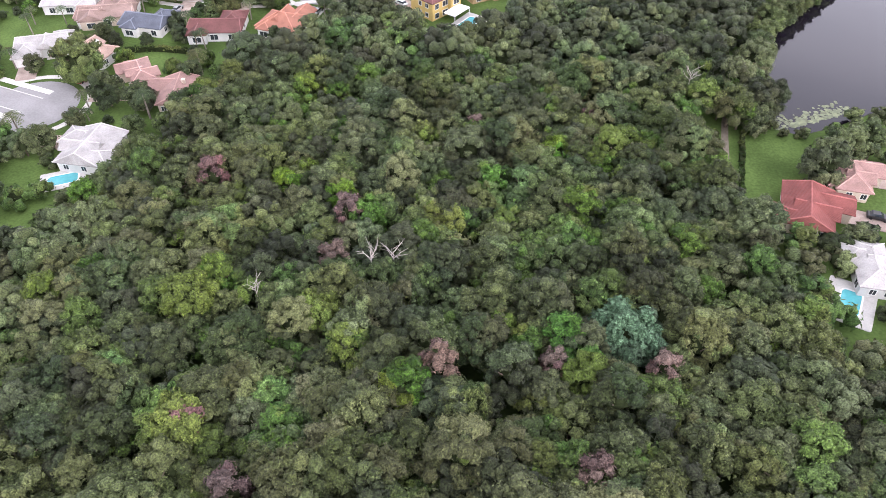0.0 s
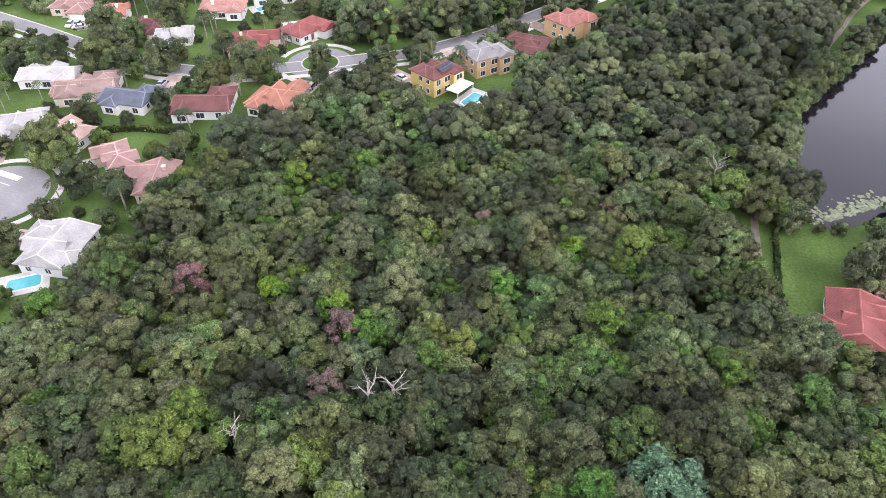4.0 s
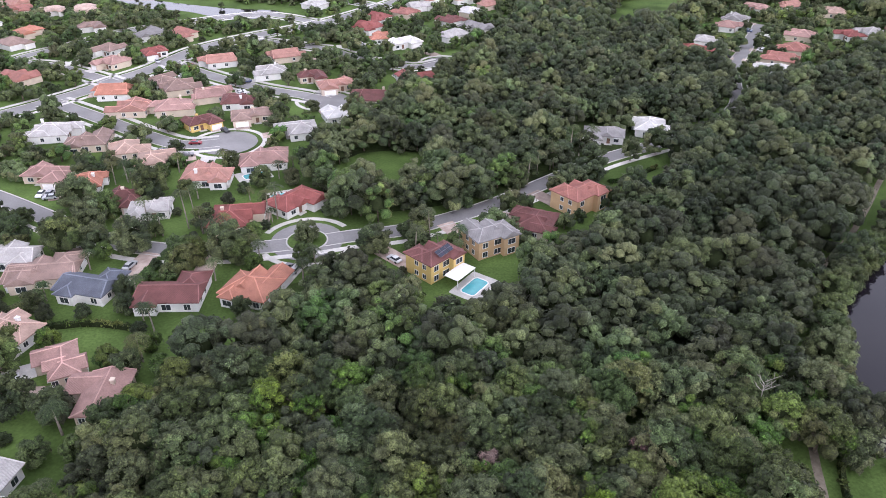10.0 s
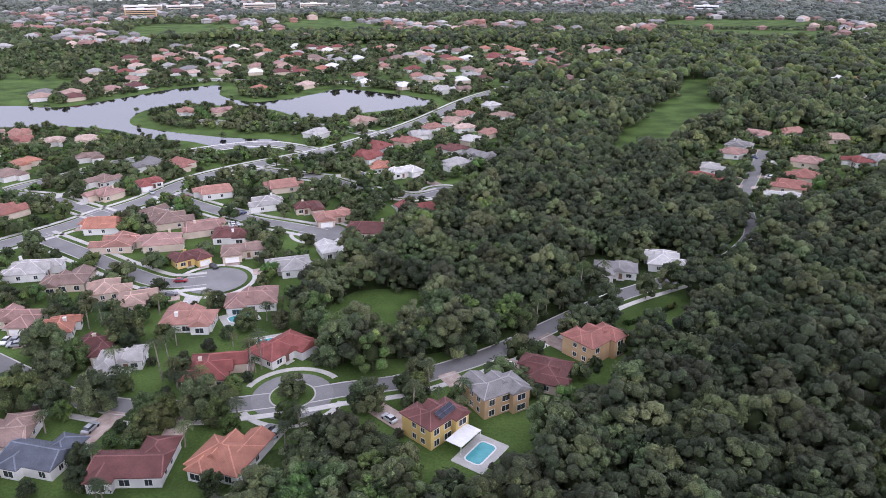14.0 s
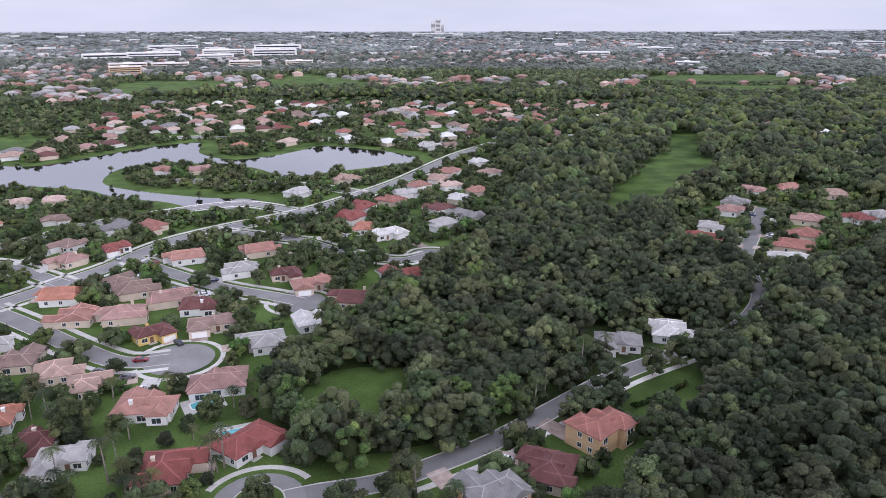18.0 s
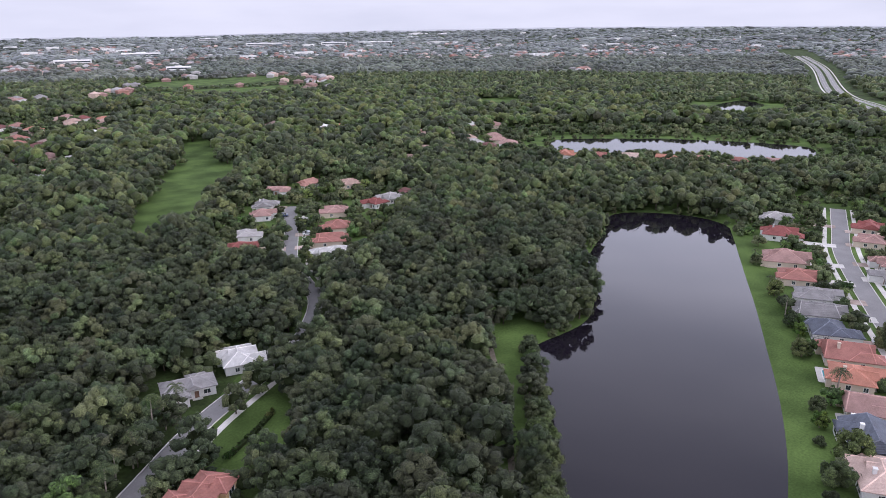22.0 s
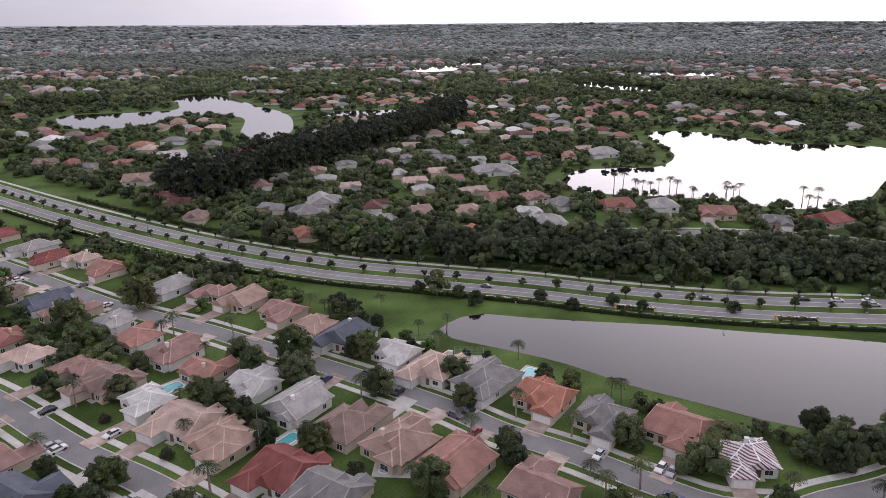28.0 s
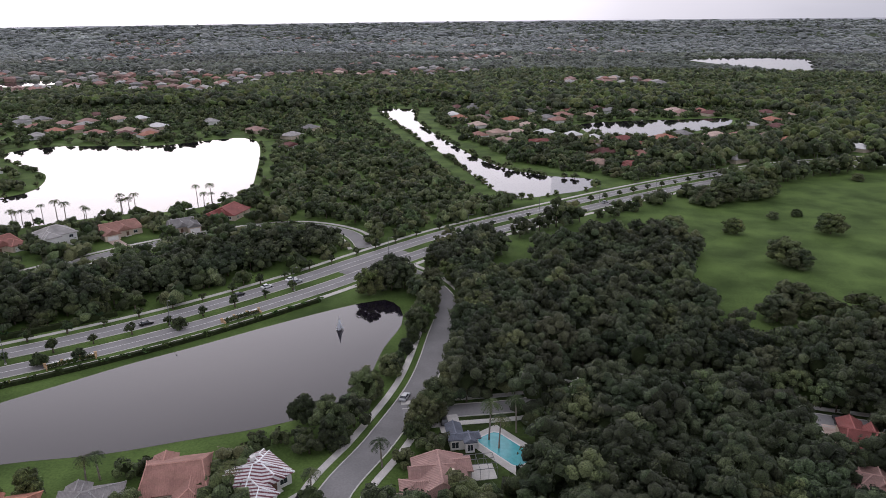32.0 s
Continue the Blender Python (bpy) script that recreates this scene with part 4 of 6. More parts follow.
STREETS["mide_on"] = [
    (331.3, 80.1, 117, 17.7, 12.0, "brown", 1, "cream"),
    (362.1, 97.8, 95, 17.6, 12.0, "rose", 1, "cream"),
]
STREETS["fareast"] = [
    (331.8, 35.6, 114, 17.0, 13.0, "salmon", 1, "cream"),
    (350.5, 43.8, 120, 14.1, 12.0, "peach", 1, "white"),
    (358.4, 56.2, 120, 17.4, 12.0, "red", 1, "cream"),
    (378.2, 62.5, 119, 19.8, 12.0, "pale", 1, "white"),
    (407.1, 78.2, 122, 17.9, 12.0, "red", 1, "cream"),
    (300.6, 13.3, 95, 19.0, 13.0, "pale", 1, "white"),
    (285.6, 1.0, 110, 13.4, 13.0, "rose", 1, "white"),
    (273.5, -7.7, 104, 19.2, 14.0, "tanr", 1, "cream"),
    (255.6, -17.5, 95, 17.1, 14.0, "rose", 1, "cream"),
    (239.7, -24.3, 85, 13.7, 13.0, "tanr", 1, "cream"),
    (226.8, -30.5, 89, 19.9, 15.0, "slate", 1, "white"),
    (208.2, -40.1, 75, 15.2, 14.0, "white", 1, "white"),
]
STREETS["fareast_on"] = [
    (193.8, -46.7, 91, 19.9, 15.0, "peach", 1, "white"),
    (181.0, -56.4, 103, 22.8, 15.0, "grey", 1, "white"),
]
STREETS["far_shore"] = [
    (424, 372, 130, 17.0, 13.0, "orange", 1, "white"),
    (440, 352, 128, 16.0, 13.0, "terracotta", 1, "cream"),
    (456, 333, 128, 17.5, 13.0, "peach", 1, "white"),
    (470, 313, 125, 16.5, 13.0, "orange", 1, "cream"),
    (484, 294, 124, 17.0, 13.0, "salmon", 1, "white"),
    (500, 273, 126, 16.0, 13.0, "terracotta", 1, "cream"),
    (516, 252, 126, 17.0, 13.0, "rose", 1, "white"),
]
STREETS["pond"] = [
    (165.4, -65.7, 62, 17.7, 15.0, "orange", 1, "cream"),
    (149.9, -73.4, 61, 17.1, 14.0, "grey", 1, "cream"),
    (137.8, -86.8, 77, 19.3, 15.0, "salmon", 1, "cream"),
    (120.5, -92.1, 43, 15.8, 13.0, "striped", 1, "white"),
    (132.6, -43.0, 64, 16.2, 16.0, "rose", 1, "cream"),
]
STREETS["club"] = [
    (81.7, -100.7, 21, 16.9, 15.0, "rose", 1, "cream"),
    (79.7, -118.3, 43, 7.8, 7.2, "slate", 1, "white"),
    (-14.8, -139.1, 2, 12.2, 14.0, "red", 1, "cream"),
    (-10.8, -120.7, 9, 11.6, 14.0, "rose", 1, "cream"),
]
STREETS["west"] = [
    (355.7, -190.2, 81, 16.3, 16.0, "rose", 1, "cream"),
    (337.5, -195.9, 91, 16.0, 16.0, "grey", 1, "white"),
    (319.9, -220.0, 78, 17.7, 18.0, "brick", 1, "cream"),
    (300.0, -233.8, 56, 16.9, 18.0, "pale", 2, "white"),
    (282.9, -255.2, 81, 20.8, 18.0, "salmon", 1, "cream"),
    (256.8, -268.9, 70, 14.8, 17.0, "grey", 1, "cream"),
    (247.6, -296.5, 90, 21.6, 17.0, "red", 1, "cream"),
    (309.7, -166.4, 88, 20.5, 18.0, "pale", 1, "cream"),
    (447.9, -314.4, 73, 25.7, 22.0, "pale", 1, "white"),
]
STREETS["westb"] = [
    (507.3, 7.9, 82, 23.1, 22.0, "tanr", 1, "white"),
    (580.4, -20.4, 93, 23.2, 20.0, "white", 1, "white"),
    (400.0, -78.4, 76, 20.5, 18.0, "pale", 1, "white"),
    (382.7, -65.1, 78, 21.3, 18.0, "grey", 1, "cream"),
    (348.8, -94.2, 84, 12.0, 17.0, "pale", 1, "cream"),
    (355.2, -117.8, 84, 12.7, 17.0, "tanr", 1, "cream"),
    (430.0, -207.8, 75, 31.0, 22.0, "pale", 1, "white"),
    (549.5, -72.0, 105, 15.5, 20.0, "rose", 1, "white"),
]

rng = random.Random(7)
for name, rows in STREETS.items():
    for x, y, turn, length, depth, roof, storeys, walls in rows:
        house(x, y, turn, length, depth, roof, storeys, walls, rng, 0 if name == "far_shore" else 1 if name.startswith(("west", "north", "loopn", "fareast", "mide")) else 2)
        block(x, y, max(length, depth) * 0.5)
        if math.hypot(x, y) > 150:       # trees cleared on the camera side, so the houses show
            block(x * 0.965, y * 0.965, max(length, depth) * 0.42)

POOLS = [(8.2, 99.0, 55, 8.0, 4.4, 2.0), (-51, 150, 20, 8, 4.2, 1.8), (-64, 165, 30, 7, 4.0, 2.2), (-19, 253, 20, 7.5, 4, 1.2), (-88, 22, 20, 7, 4, 1.5), (79, -16, 60, 7, 4, 2.5),
         (157, -18, 60, 7, 4, 1.4), (180, 1, 120, 6.5, 3.6, 1.2), (221, 24, 110, 7, 4.5, 1.4), (212, 84, 30, 7, 3.6, 1.6), (182, -72, 120, 7, 4, 1.2), (189, 68, 30, 6, 3.5, 2.0)]
for x, y, turn, w, d, deck in POOLS:
    block(x, y, 6.0)
block(69.4, -119.2, 11)
for x, y, r in ((77, 197, 9), (62, 189, 8), (70, 196, 7)):       # cleared before two loop houses, so they show in the camera's view
    block(x, y, r)
# farther homes, on the lots between the lanes
lot = random.Random(11)
TONES = ["salmon", "rose", "brown", "brick", "tanr", "pale", "grey", "maroon", "orange", "white", "red", "peach"]
FAR_HOMES = [(ring, turn, gap, odds) for ring, turn, gap, odds in (
    ([(-190, 300), (-90, 330), (-30, 300), (10, 330), (48, 420), (40, 600), (-20, 640), (-330, 640), (-330, 330)], 40, 21, 0.85),
    ([(-330, 60), (-125, 95), (-140, 180), (-180, 330), (-330, 330)], 30, 21, 0.8),
    ([(60, 520), (260, 660), (200, 900), (-350, 900), (-350, 660), (40, 610)], 20, 25, 0.6),
    ([(290, 420), (480, 480), (560, 560), (330, 560)], 60, 24, 0.6),
    ([(270, 790), (290, 630), (350, 575), (400, 575), (370, 690), (330, 790)], 60, 20, 0.85),
    ([(425, 525), (475, 495), (440, 425), (380, 432)], 50, 19, 0.9),
    ([(440, 240), (640, 250), (600, 290), (430, 380)], 60, 22, 0.5),
    ([(330, -30), (420, 10), (560, 80), (900, 160), (940, -350), (620, -640), (330, -600), (240, -330), (200, -250), (300, -140)], 70, 27, 0.5),
    ([(60, -440), (230, -620), (330, -800), (-200, -800), (-300, -560), (-60, -520)], 40, 25, 0.55))]
lots = []
for ring, turn, gap, odds in FAR_HOMES:
    spots = scatter(gap, *np.min(ring, 0), *np.max(ring, 0), np.random.RandomState(3), 0.2)
    for x, y in spots[inside(ring, spots[:, 0], spots[:, 1])]:
        i, j = cells(x, y)
        if free[i - 4:i + 5, j - 4:j + 5].all() and lot.random() < odds:
            lots.append((math.hypot(x - 20, y), x, y, turn + lot.uniform(-14, 14) + lot.choice((0, 90))))
            block(x, y, 8.0)
            block(x * 0.98, y * 0.98, 6.5)
lots.sort()
more = {}
for k, (far, x, y, turn) in enumerate(lots):
    w, d, tone, wall_ = lot.uniform(14, 19), lot.uniform(12, 15), lot.choice(TONES), lot.choice(("white", "cream"))
    if k < 150:
        house(x, y, turn, w, d, tone, 1, wall_, lot, 0)
    else:       # the farthest, a few dots each
        more.setdefault(tone, []).append(turned(hip_roof(-w / 2, -d / 2, w / 2, d / 2, 3.2, 3.0), pose(x, y, 0, 0, 0, turn)))
        more.setdefault(wall_, []).append(turned(box(-w / 2, -d / 2, 0, w / 2, d / 2, 3.0), pose(x, y, 0, 0, 0, turn)))
for tone, solids in more.items():
    if tone in TONES and tone != "white":
        tagged(mesh_object("far_houses", *joined(*solids), ROOFS[tone]), "far-off tiled house roofs among trees", "houses", kind="stuff")
    else:
        tagged(mesh_object("far_houses", *joined(*solids), WALLS[tone]), "far-off pale house walls among trees", "houses", kind="stuff")

# ---------------------------------------------------------------- trees
def ico(level):
    bm = bmesh.new()
    bmesh.ops.create_icosphere(bm, subdivisions=level, radius=1)
    v = np.array([q.co[:] for q in bm.verts])
    f = np.array([[q.index for q in t.verts] for t in bm.faces])
    bm.free()
    return v, f


ICO1 = ico(1)


def dome(solid, floor):
    """The solid without the faces that look down."""
    v, f = solid
    f = f[v[f].mean(1)[:, 2] > floor]
    used = np.unique(f)
    back = np.full(len(v), -1)
    back[used] = np.arange(len(used))
    return v[used], back[f]


DOME1 = dome(ICO1, -0.5)


def crown_arrays(rs, radius, height, blobs, clumps, size, droop=0.35, full=False, skirt=0.4):
    """Verts, triangles and slots of a crown: rounded lobes of foliage, hanging lower round the rim, with loose leaf sprays. Its foot is at z = 0, its top at height."""
    cen, rad = [], []
    for k in range(blobs):
        a, u = 2.4 * k + rs.uniform(-0.5, 0.5), math.sqrt((k + 0.4) / blobs) * 0.9
        z = height * (0.80 - 0.40 * u ** 2.4) + rs.uniform(-0.13, 0.09) * height
        cen.append((radius * u * math.cos(a), radius * u * math.sin(a), z))
        rad.append(radius * rs.uniform(0.68, 1.3) * (0.92 / math.sqrt(blobs) + 0.06))
    for k in range(int(blobs * (0.9 if full else skirt))):       # the lower skirts of foliage
        a, u = 2.4 * k + rs.uniform(-0.6, 0.6), rs.uniform(0.55, 0.88)
        cen.append((radius * u * math.cos(a), radius * u * math.sin(a), height * rs.uniform(0.12, 0.42)))
        rad.append(radius * rs.uniform(0.9, 1.4) * (0.98 / math.sqrt(blobs) + 0.09))
    # dark inner lobe, standing in for the shade deep in the crown
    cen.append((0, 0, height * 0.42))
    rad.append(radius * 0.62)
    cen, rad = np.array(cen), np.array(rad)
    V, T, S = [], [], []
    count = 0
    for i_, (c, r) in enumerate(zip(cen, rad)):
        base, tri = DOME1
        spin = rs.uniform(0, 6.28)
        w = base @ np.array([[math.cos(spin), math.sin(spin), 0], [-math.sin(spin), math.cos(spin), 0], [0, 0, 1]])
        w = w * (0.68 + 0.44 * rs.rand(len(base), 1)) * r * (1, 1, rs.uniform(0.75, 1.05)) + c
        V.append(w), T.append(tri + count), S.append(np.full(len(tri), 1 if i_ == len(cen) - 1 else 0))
        count += len(w)
    if not clumps:
        return np.concatenate(V), np.concatenate(T), np.concatenate(S)
    # loose sprays on the lobes' outsides
    n = clumps * 3
    m_all = len(cen) - 1
    k = rs.randint(0, m_all, n)
    d = rs.normal(size=(n, 3))
    d[:, 2] = np.abs(d[:, 2]) * 1.1 - droop
    d /= np.linalg.norm(d, axis=1, keepdims=True)
    p = cen[k] + d * rad[k][:, None] * (1, 1, 0.88) * rs.uniform(0.92, 1.16, (n, 1))
    gap = np.linalg.norm((p[:, None] - cen[None]) / rad[None, :, None], axis=2)
    gap[np.arange(n), k] = 9
    keep = np.where(gap.min(1) > 0.9)[0][:clumps]
    p, d = p[keep], d[keep]
    m = len(p)
    nrm = d + rs.normal(size=(m, 3)) * 0.38
    nrm[:, 2] += 0.2
    nrm /= np.linalg.norm(nrm, axis=1, keepdims=True)
    # each spray hangs down the slope of its lobe, its tip a little loose
    fall = np.array([0, 0, -1.0]) + nrm * nrm[:, 2:] + rs.normal(size=(m, 3)) * 0.45
    fall -= nrm * (fall * nrm).sum(1, keepdims=True)
    fall /= np.linalg.norm(fall, axis=1, keepdims=True)
    across = np.cross(nrm, fall)
    s = size * rs.uniform(0.55, 1.45, (m, 1))
    tips = np.stack([p - across * s * 0.85 - fall * s * 0.7, p + across * s * rs.uniform(0.6, 1.1, (m, 1)) - fall * s * rs.uniform(0.3, 0.9, (m, 1)), p + fall * s * 1.25 + nrm * s * rs.uniform(-0.1, 0.35, (m, 1))], 1).reshape(-1, 3)
    V.append(tips), T.append(np.arange(3 * m).reshape(-1, 3) + count), S.append(np.zeros(m))
    return np.concatenate(V), np.concatenate(T), np.concatenate(S)


def trunk_solid(rs, height, r, spread, limbs=5):
    solids = [tube([(0, 0, -0.2), (0.1, 0, height * 0.5), (0.1, 0.1, height)], [r * 1.3, r, r * 0.6])]
    for k in range(limbs):
        a = 2 * math.pi * (k + rs.rand() * 0.6) / limbs
        z0 = height * rs.uniform(0.45, 0.8)
        solids.append(tube([(0.1, 0, z0), (spread * 0.35 * math.cos(a), spread * 0.35 * math.sin(a), z0 + height * 0.3), (spread * 0.7 * math.cos(a), spread * 0.7 * math.sin(a), height * 1.15)], [r * 0.55, r * 0.4, r * 0.15], 5))
    return joined(*solids)


def tree_model(name, rs, radius, height, blobs, clumps, size, leaves, label, category="tree", group="woodland trees", bole=0.4):
    """One tree, its foot at the origin: trunk with limbs, and crown."""
    t = new(name)
    tagged(t, label, category, group)
    v, f, s = crown_arrays(rs, radius, height * (1 - bole) * 1.25, blobs, clumps, size, full=bole < 0.1)
    v[:, 2] += height * bole * 0.6
    c = new("crown", big_mesh("crown", v, f, [leaves, leaf_shade_core], s, True))
    c.parent = t
    mesh_object("trunk", *trunk_solid(rs, height * 0.6, 0.028 * height, radius), bark, t)
    return t


rs = np.random.RandomState(5)
OAK, BRIGHT, DARK = "grey-green live oak with a broad lumpy crown", "bright green broadleaf tree standing in the woods", "dark green dense-crowned woodland tree"
MODELS = []
for k in range(8):
    MODELS.append(tree_model("oak_tree", rs, rs.uniform(3.7, 5.2), rs.uniform(10.5, 14.0), rs.randint(28, 44), 1500, 0.21, leaf, OAK))
for k in range(3):
    MODELS.append(tree_model("broadleaf_tree", rs, rs.uniform(3.2, 4.2), rs.uniform(9.5, 12.5), 24, 1200, 0.24, leaf_bright, BRIGHT))
for k in range(3):
    MODELS.append(tree_model("broadleaf_tree", rs, rs.uniform(3.6, 4.8), rs.uniform(11, 14), 30, 1400, 0.22, leaf_dark, DARK))


def standing(p):
    i, j = cells(p[:, 0], p[:, 1])
    return free[i, j], home[i, j]


# trees that stand out in the preserve: bare or reddened ones, flat-topped ones, bright green ones
BARE = [(-49, 13), (-19, 2), (8, 33), (36, 37), (0, -37), (19, -36), (37, -37), (23, -56), (-39, -48), (-30, -59), (-20, -12)]
FLAT = [(-45, 1), (-45, -22), (-22, -25), (-41, -48)]
VIVID = [(-27, -43), (20, -53), (11, -27), (21, -31), (24, -38), (26, 24), (38, 24), (-21, 8), (-33, 11), (27, -21)]
SPECIAL = [(x, y, 2.6) for x, y in BARE] + [(x, y, 4.5) for x, y in FLAT] + [(x, y, 3.2) for x, y in VIVID] + [(32, -30, 6.5), (41, -14, 3.5), (-9, -13, 2.5), (-13, -15, 2.5)]
NEAR_BOX = (-75, -62, 82, 60)
places = scatter(6.5, *NEAR_BOX, rs)
ok, kind_ = standing(places)
places = places[ok & (kind_ == 0)]
for x, y, r in SPECIAL:
    places = places[np.hypot(places[:, 0] - x, places[:, 1] - y) > r]
for x, y in places:
    k = rs.choice(len(MODELS), p=[0.08] * 8 + [0.06] * 3 + [0.06] * 3)
    s = rs.uniform(0.78, 1.2)
    o = copy_thing(MODELS[k], pose(x, y, 0, 0, 0, rs.uniform(0, 360)))
    o.scale = (s, s, s * rs.uniform(0.85, 1.1))
SMALL = [tree_model("bare_tree", rs, 2.8, 12.8, 13, 620, 0.2, leaf_bare, "reddish half-dead tree with thin dry leaves"),
         tree_model("flat_topped_tree", rs, 4.6, 15.0, 26, 1900, 0.24, leaf_flat, "flat-topped bright green tree rising over the canopy", bole=0.68),
         tree_model("vivid_tree", rs, 3.4, 12.0, 20, 1500, 0.28, leaf_vivid, "vivid yellow-green broadleaf tree"),
         tree_model("round_tree", rs, 6.3, 13.5, 38, 2400, 0.34, leaf_cool, "large bluish-green round-crowned tree")]
for kind_no, spots in enumerate((BARE, FLAT, VIVID, [(32, -30)])):
    for x, y in spots:
        s = rs.uniform(0.85, 1.15)
        o = copy_thing(SMALL[kind_no], pose(x, y, 0, 0, 0, rs.uniform(0, 360)))
        o.scale = (s, s, s)
MODELS += SMALL
for m in MODELS:
    for o in (*m.children_recursive, m):
        bpy.data.objects.remove(o)


def fill(points, rs_):
    """Understorey between the big trees."""
    kinds = [far_tree(rs_, rs_.uniform(3.0, 4.0), rs_.uniform(8.5, 11), 12, 200, 0.3, skirt=0.0) for k in range(5)]
    roll_ = rs_.rand(len(points))
    for mat_, lo, hi in ((leaf, 0, 0.5), (leaf_dark, 0.5, 0.8), (leaf_bright, 0.8, 1.0)):
        woods("understorey", points[(roll_ >= lo) & (roll_ < hi)], kinds, [mat_, leaf_shade_core, bark], rs_, "lower trees filling the gaps of the preserve", 0.85, 1.2)


def woods(name, points, variants, mats, rs_, label, low=0.75, high=1.2):
    """Many trees in one mesh: crowns chosen from the variants, with their trunks."""
    V, T, S = [], [], []
    count = 0
    for x, y in points:
        v, t, s = variants[rs_.randint(len(variants))]
        a, k = rs_.uniform(0, 2 * np.pi), rs_.uniform(low, high)
        c, d = math.cos(a) * k, math.sin(a) * k
        w = np.stack([v[:, 0] * c - v[:, 1] * d + x, v[:, 0] * d + v[:, 1] * c + y, v[:, 2] * k * rs_.uniform(0.85, 1.1)], 1)
        V.append(w), T.append(t + count), S.append(s)
        count += len(w)
    if not V:
        return
    ob = new(name, big_mesh(name, np.concatenate(V), np.concatenate(T), mats, np.concatenate(S), True))
    return tagged(ob, label, "woods", kind="stuff")


def far_tree(rs_, radius, height, blobs, clumps, size, full=False, skirt=0.4):
    v, t, s = crown_arrays(rs_, radius, height * 0.94, blobs, clumps, size, full=full, skirt=skirt)
    v[:, 2] += height * 0.06
    tv, tf = tube([(0, 0, 0), (0, 0, height * 0.5)], [0.3, 0.2], 4)
    tri = [(q[0], q[i], q[i + 1]) for q in tf for i in range(1, len(q) - 1)]
    return np.concatenate([v, np.array(tv)]), np.concatenate([t, np.array(tri) + len(v)]), np.concatenate([s, np.full(len(tri), 2)])


gaps = scatter(6.5, NEAR_BOX[0] + 3.2, NEAR_BOX[1] + 3.0, NEAR_BOX[2], NEAR_BOX[3], rs)
ok, kind_ = standing(gaps)
gaps = gaps[ok & (kind_ == 0)]
for x, y, r in SPECIAL:
    gaps = gaps[np.hypot(gaps[:, 0] - x, gaps[:, 1] - y) > r]
fill(gaps, rs)
MID = [far_tree(rs, rs.uniform(4.0, 5.2), rs.uniform(10.5, 14), 14, 280, 0.33) for k in range(8)]
FAR = [far_tree(rs, rs.uniform(4.5, 6.2), rs.uniform(9, 13), 7, 30, 0.75, skirt=0.3) for k in range(8)]
p = scatter(6.6, -100, -330, 330, 420, rs)
ok, kind_ = standing(p)
x0, y0, x1, y1 = NEAR_BOX
nearby = (p[:, 0] > x0) & (p[:, 0] < x1) & (p[:, 1] > y0) & (p[:, 1] < y1)
sel = p[ok & (kind_ == 0) & ~nearby & (np.hypot(p[:, 0] - 30, p[:, 1]) < 400)]
cut = np.hypot(sel[:, 0] - 10, sel[:, 1] - 10) < 335
roll = rs.rand(len(sel))
# east stands are darker oaks; the south's backlit shade is put into darker leaves
roll = np.where((sel[:, 0] > 25) & (sel[:, 1] > 55), 0.42 + 0.43 * roll, np.where(sel[:, 1] < -85, 0.50 + 0.33 * roll, roll))
for name_, mat_, lo, hi in (("oak_woods", leaf, 0, 0.55), ("mixed_woods", leaf_dark, 0.55, 0.85), ("green_woods", leaf_bright, 0.85, 1.0)):
    q = (roll >= lo) & (roll < hi)
    woods(name_, sel[cut & q], MID, [mat_, leaf_shade_core, bark], rs, "dense woodland canopy of lumpy green crowns")
    woods(name_, sel[~cut & q], FAR, [mat_, leaf_shade_core, bark], rs, "distant dense woodland canopy")
p = np.concatenate([q[(lambda d: (d >= lo) & (d < hi))(np.hypot(q[:, 0], q[:, 1]))] for q, lo, hi in ((scatter(9.5, -600, -600, 600, 600, rs), 0, 600), (scatter(13.0, -1090, -1090, 1090, 1090, rs), 600, 1060))])
bearing = np.degrees(np.arctan2(p[:, 0] - 20, p[:, 1] + 20)) % 360
p = p[~((bearing > 206) & (bearing < 320) & (np.hypot(p[:, 0] - 20, p[:, 1] + 20) > 260))]
ok, kind_ = standing(p)
dist = np.hypot(p[:, 0], p[:, 1])
took = (p[:, 0] > -100) & (p[:, 0] < 330) & (p[:, 1] > -330) & (p[:, 1] < 420) & (np.hypot(p[:, 0] - 30, p[:, 1]) < 400)
chance = rs.rand(len(p))
i, j = cells(p[:, 0], p[:, 1])
wet = near_water[i, j]
tall = ok & (kind_ == 0) & ~took & ~wet
# woods by the lakes are kept low too, so the camera sees the water
low_ = ok & ((kind_ == 2) & (chance < 0.8) | (kind_ == 0) & wet & ~took)
SPARSE = [far_tree(rs, rs.uniform(6.5, 8.5), rs.uniform(10, 13), 6, 0, 1.4, skirt=0.0) for k in range(6)]
GARDENS = [far_tree(rs, rs.uniform(3.4, 5.2), rs.uniform(5, 8), 5, 26, 0.75, skirt=0.4) for k in range(8)]
sel = p[low_]
roll = rs.rand(len(sel))
woods("far_gardens", sel[roll < 0.5], GARDENS, [leaf, leaf_shade_core, bark], rs, "distant garden trees among houses", 0.7, 1.2)
woods("far_gardens", sel[roll >= 0.5], GARDENS, [leaf_dark, leaf_shade_core, bark], rs, "distant dark garden trees among houses", 0.7, 1.2)
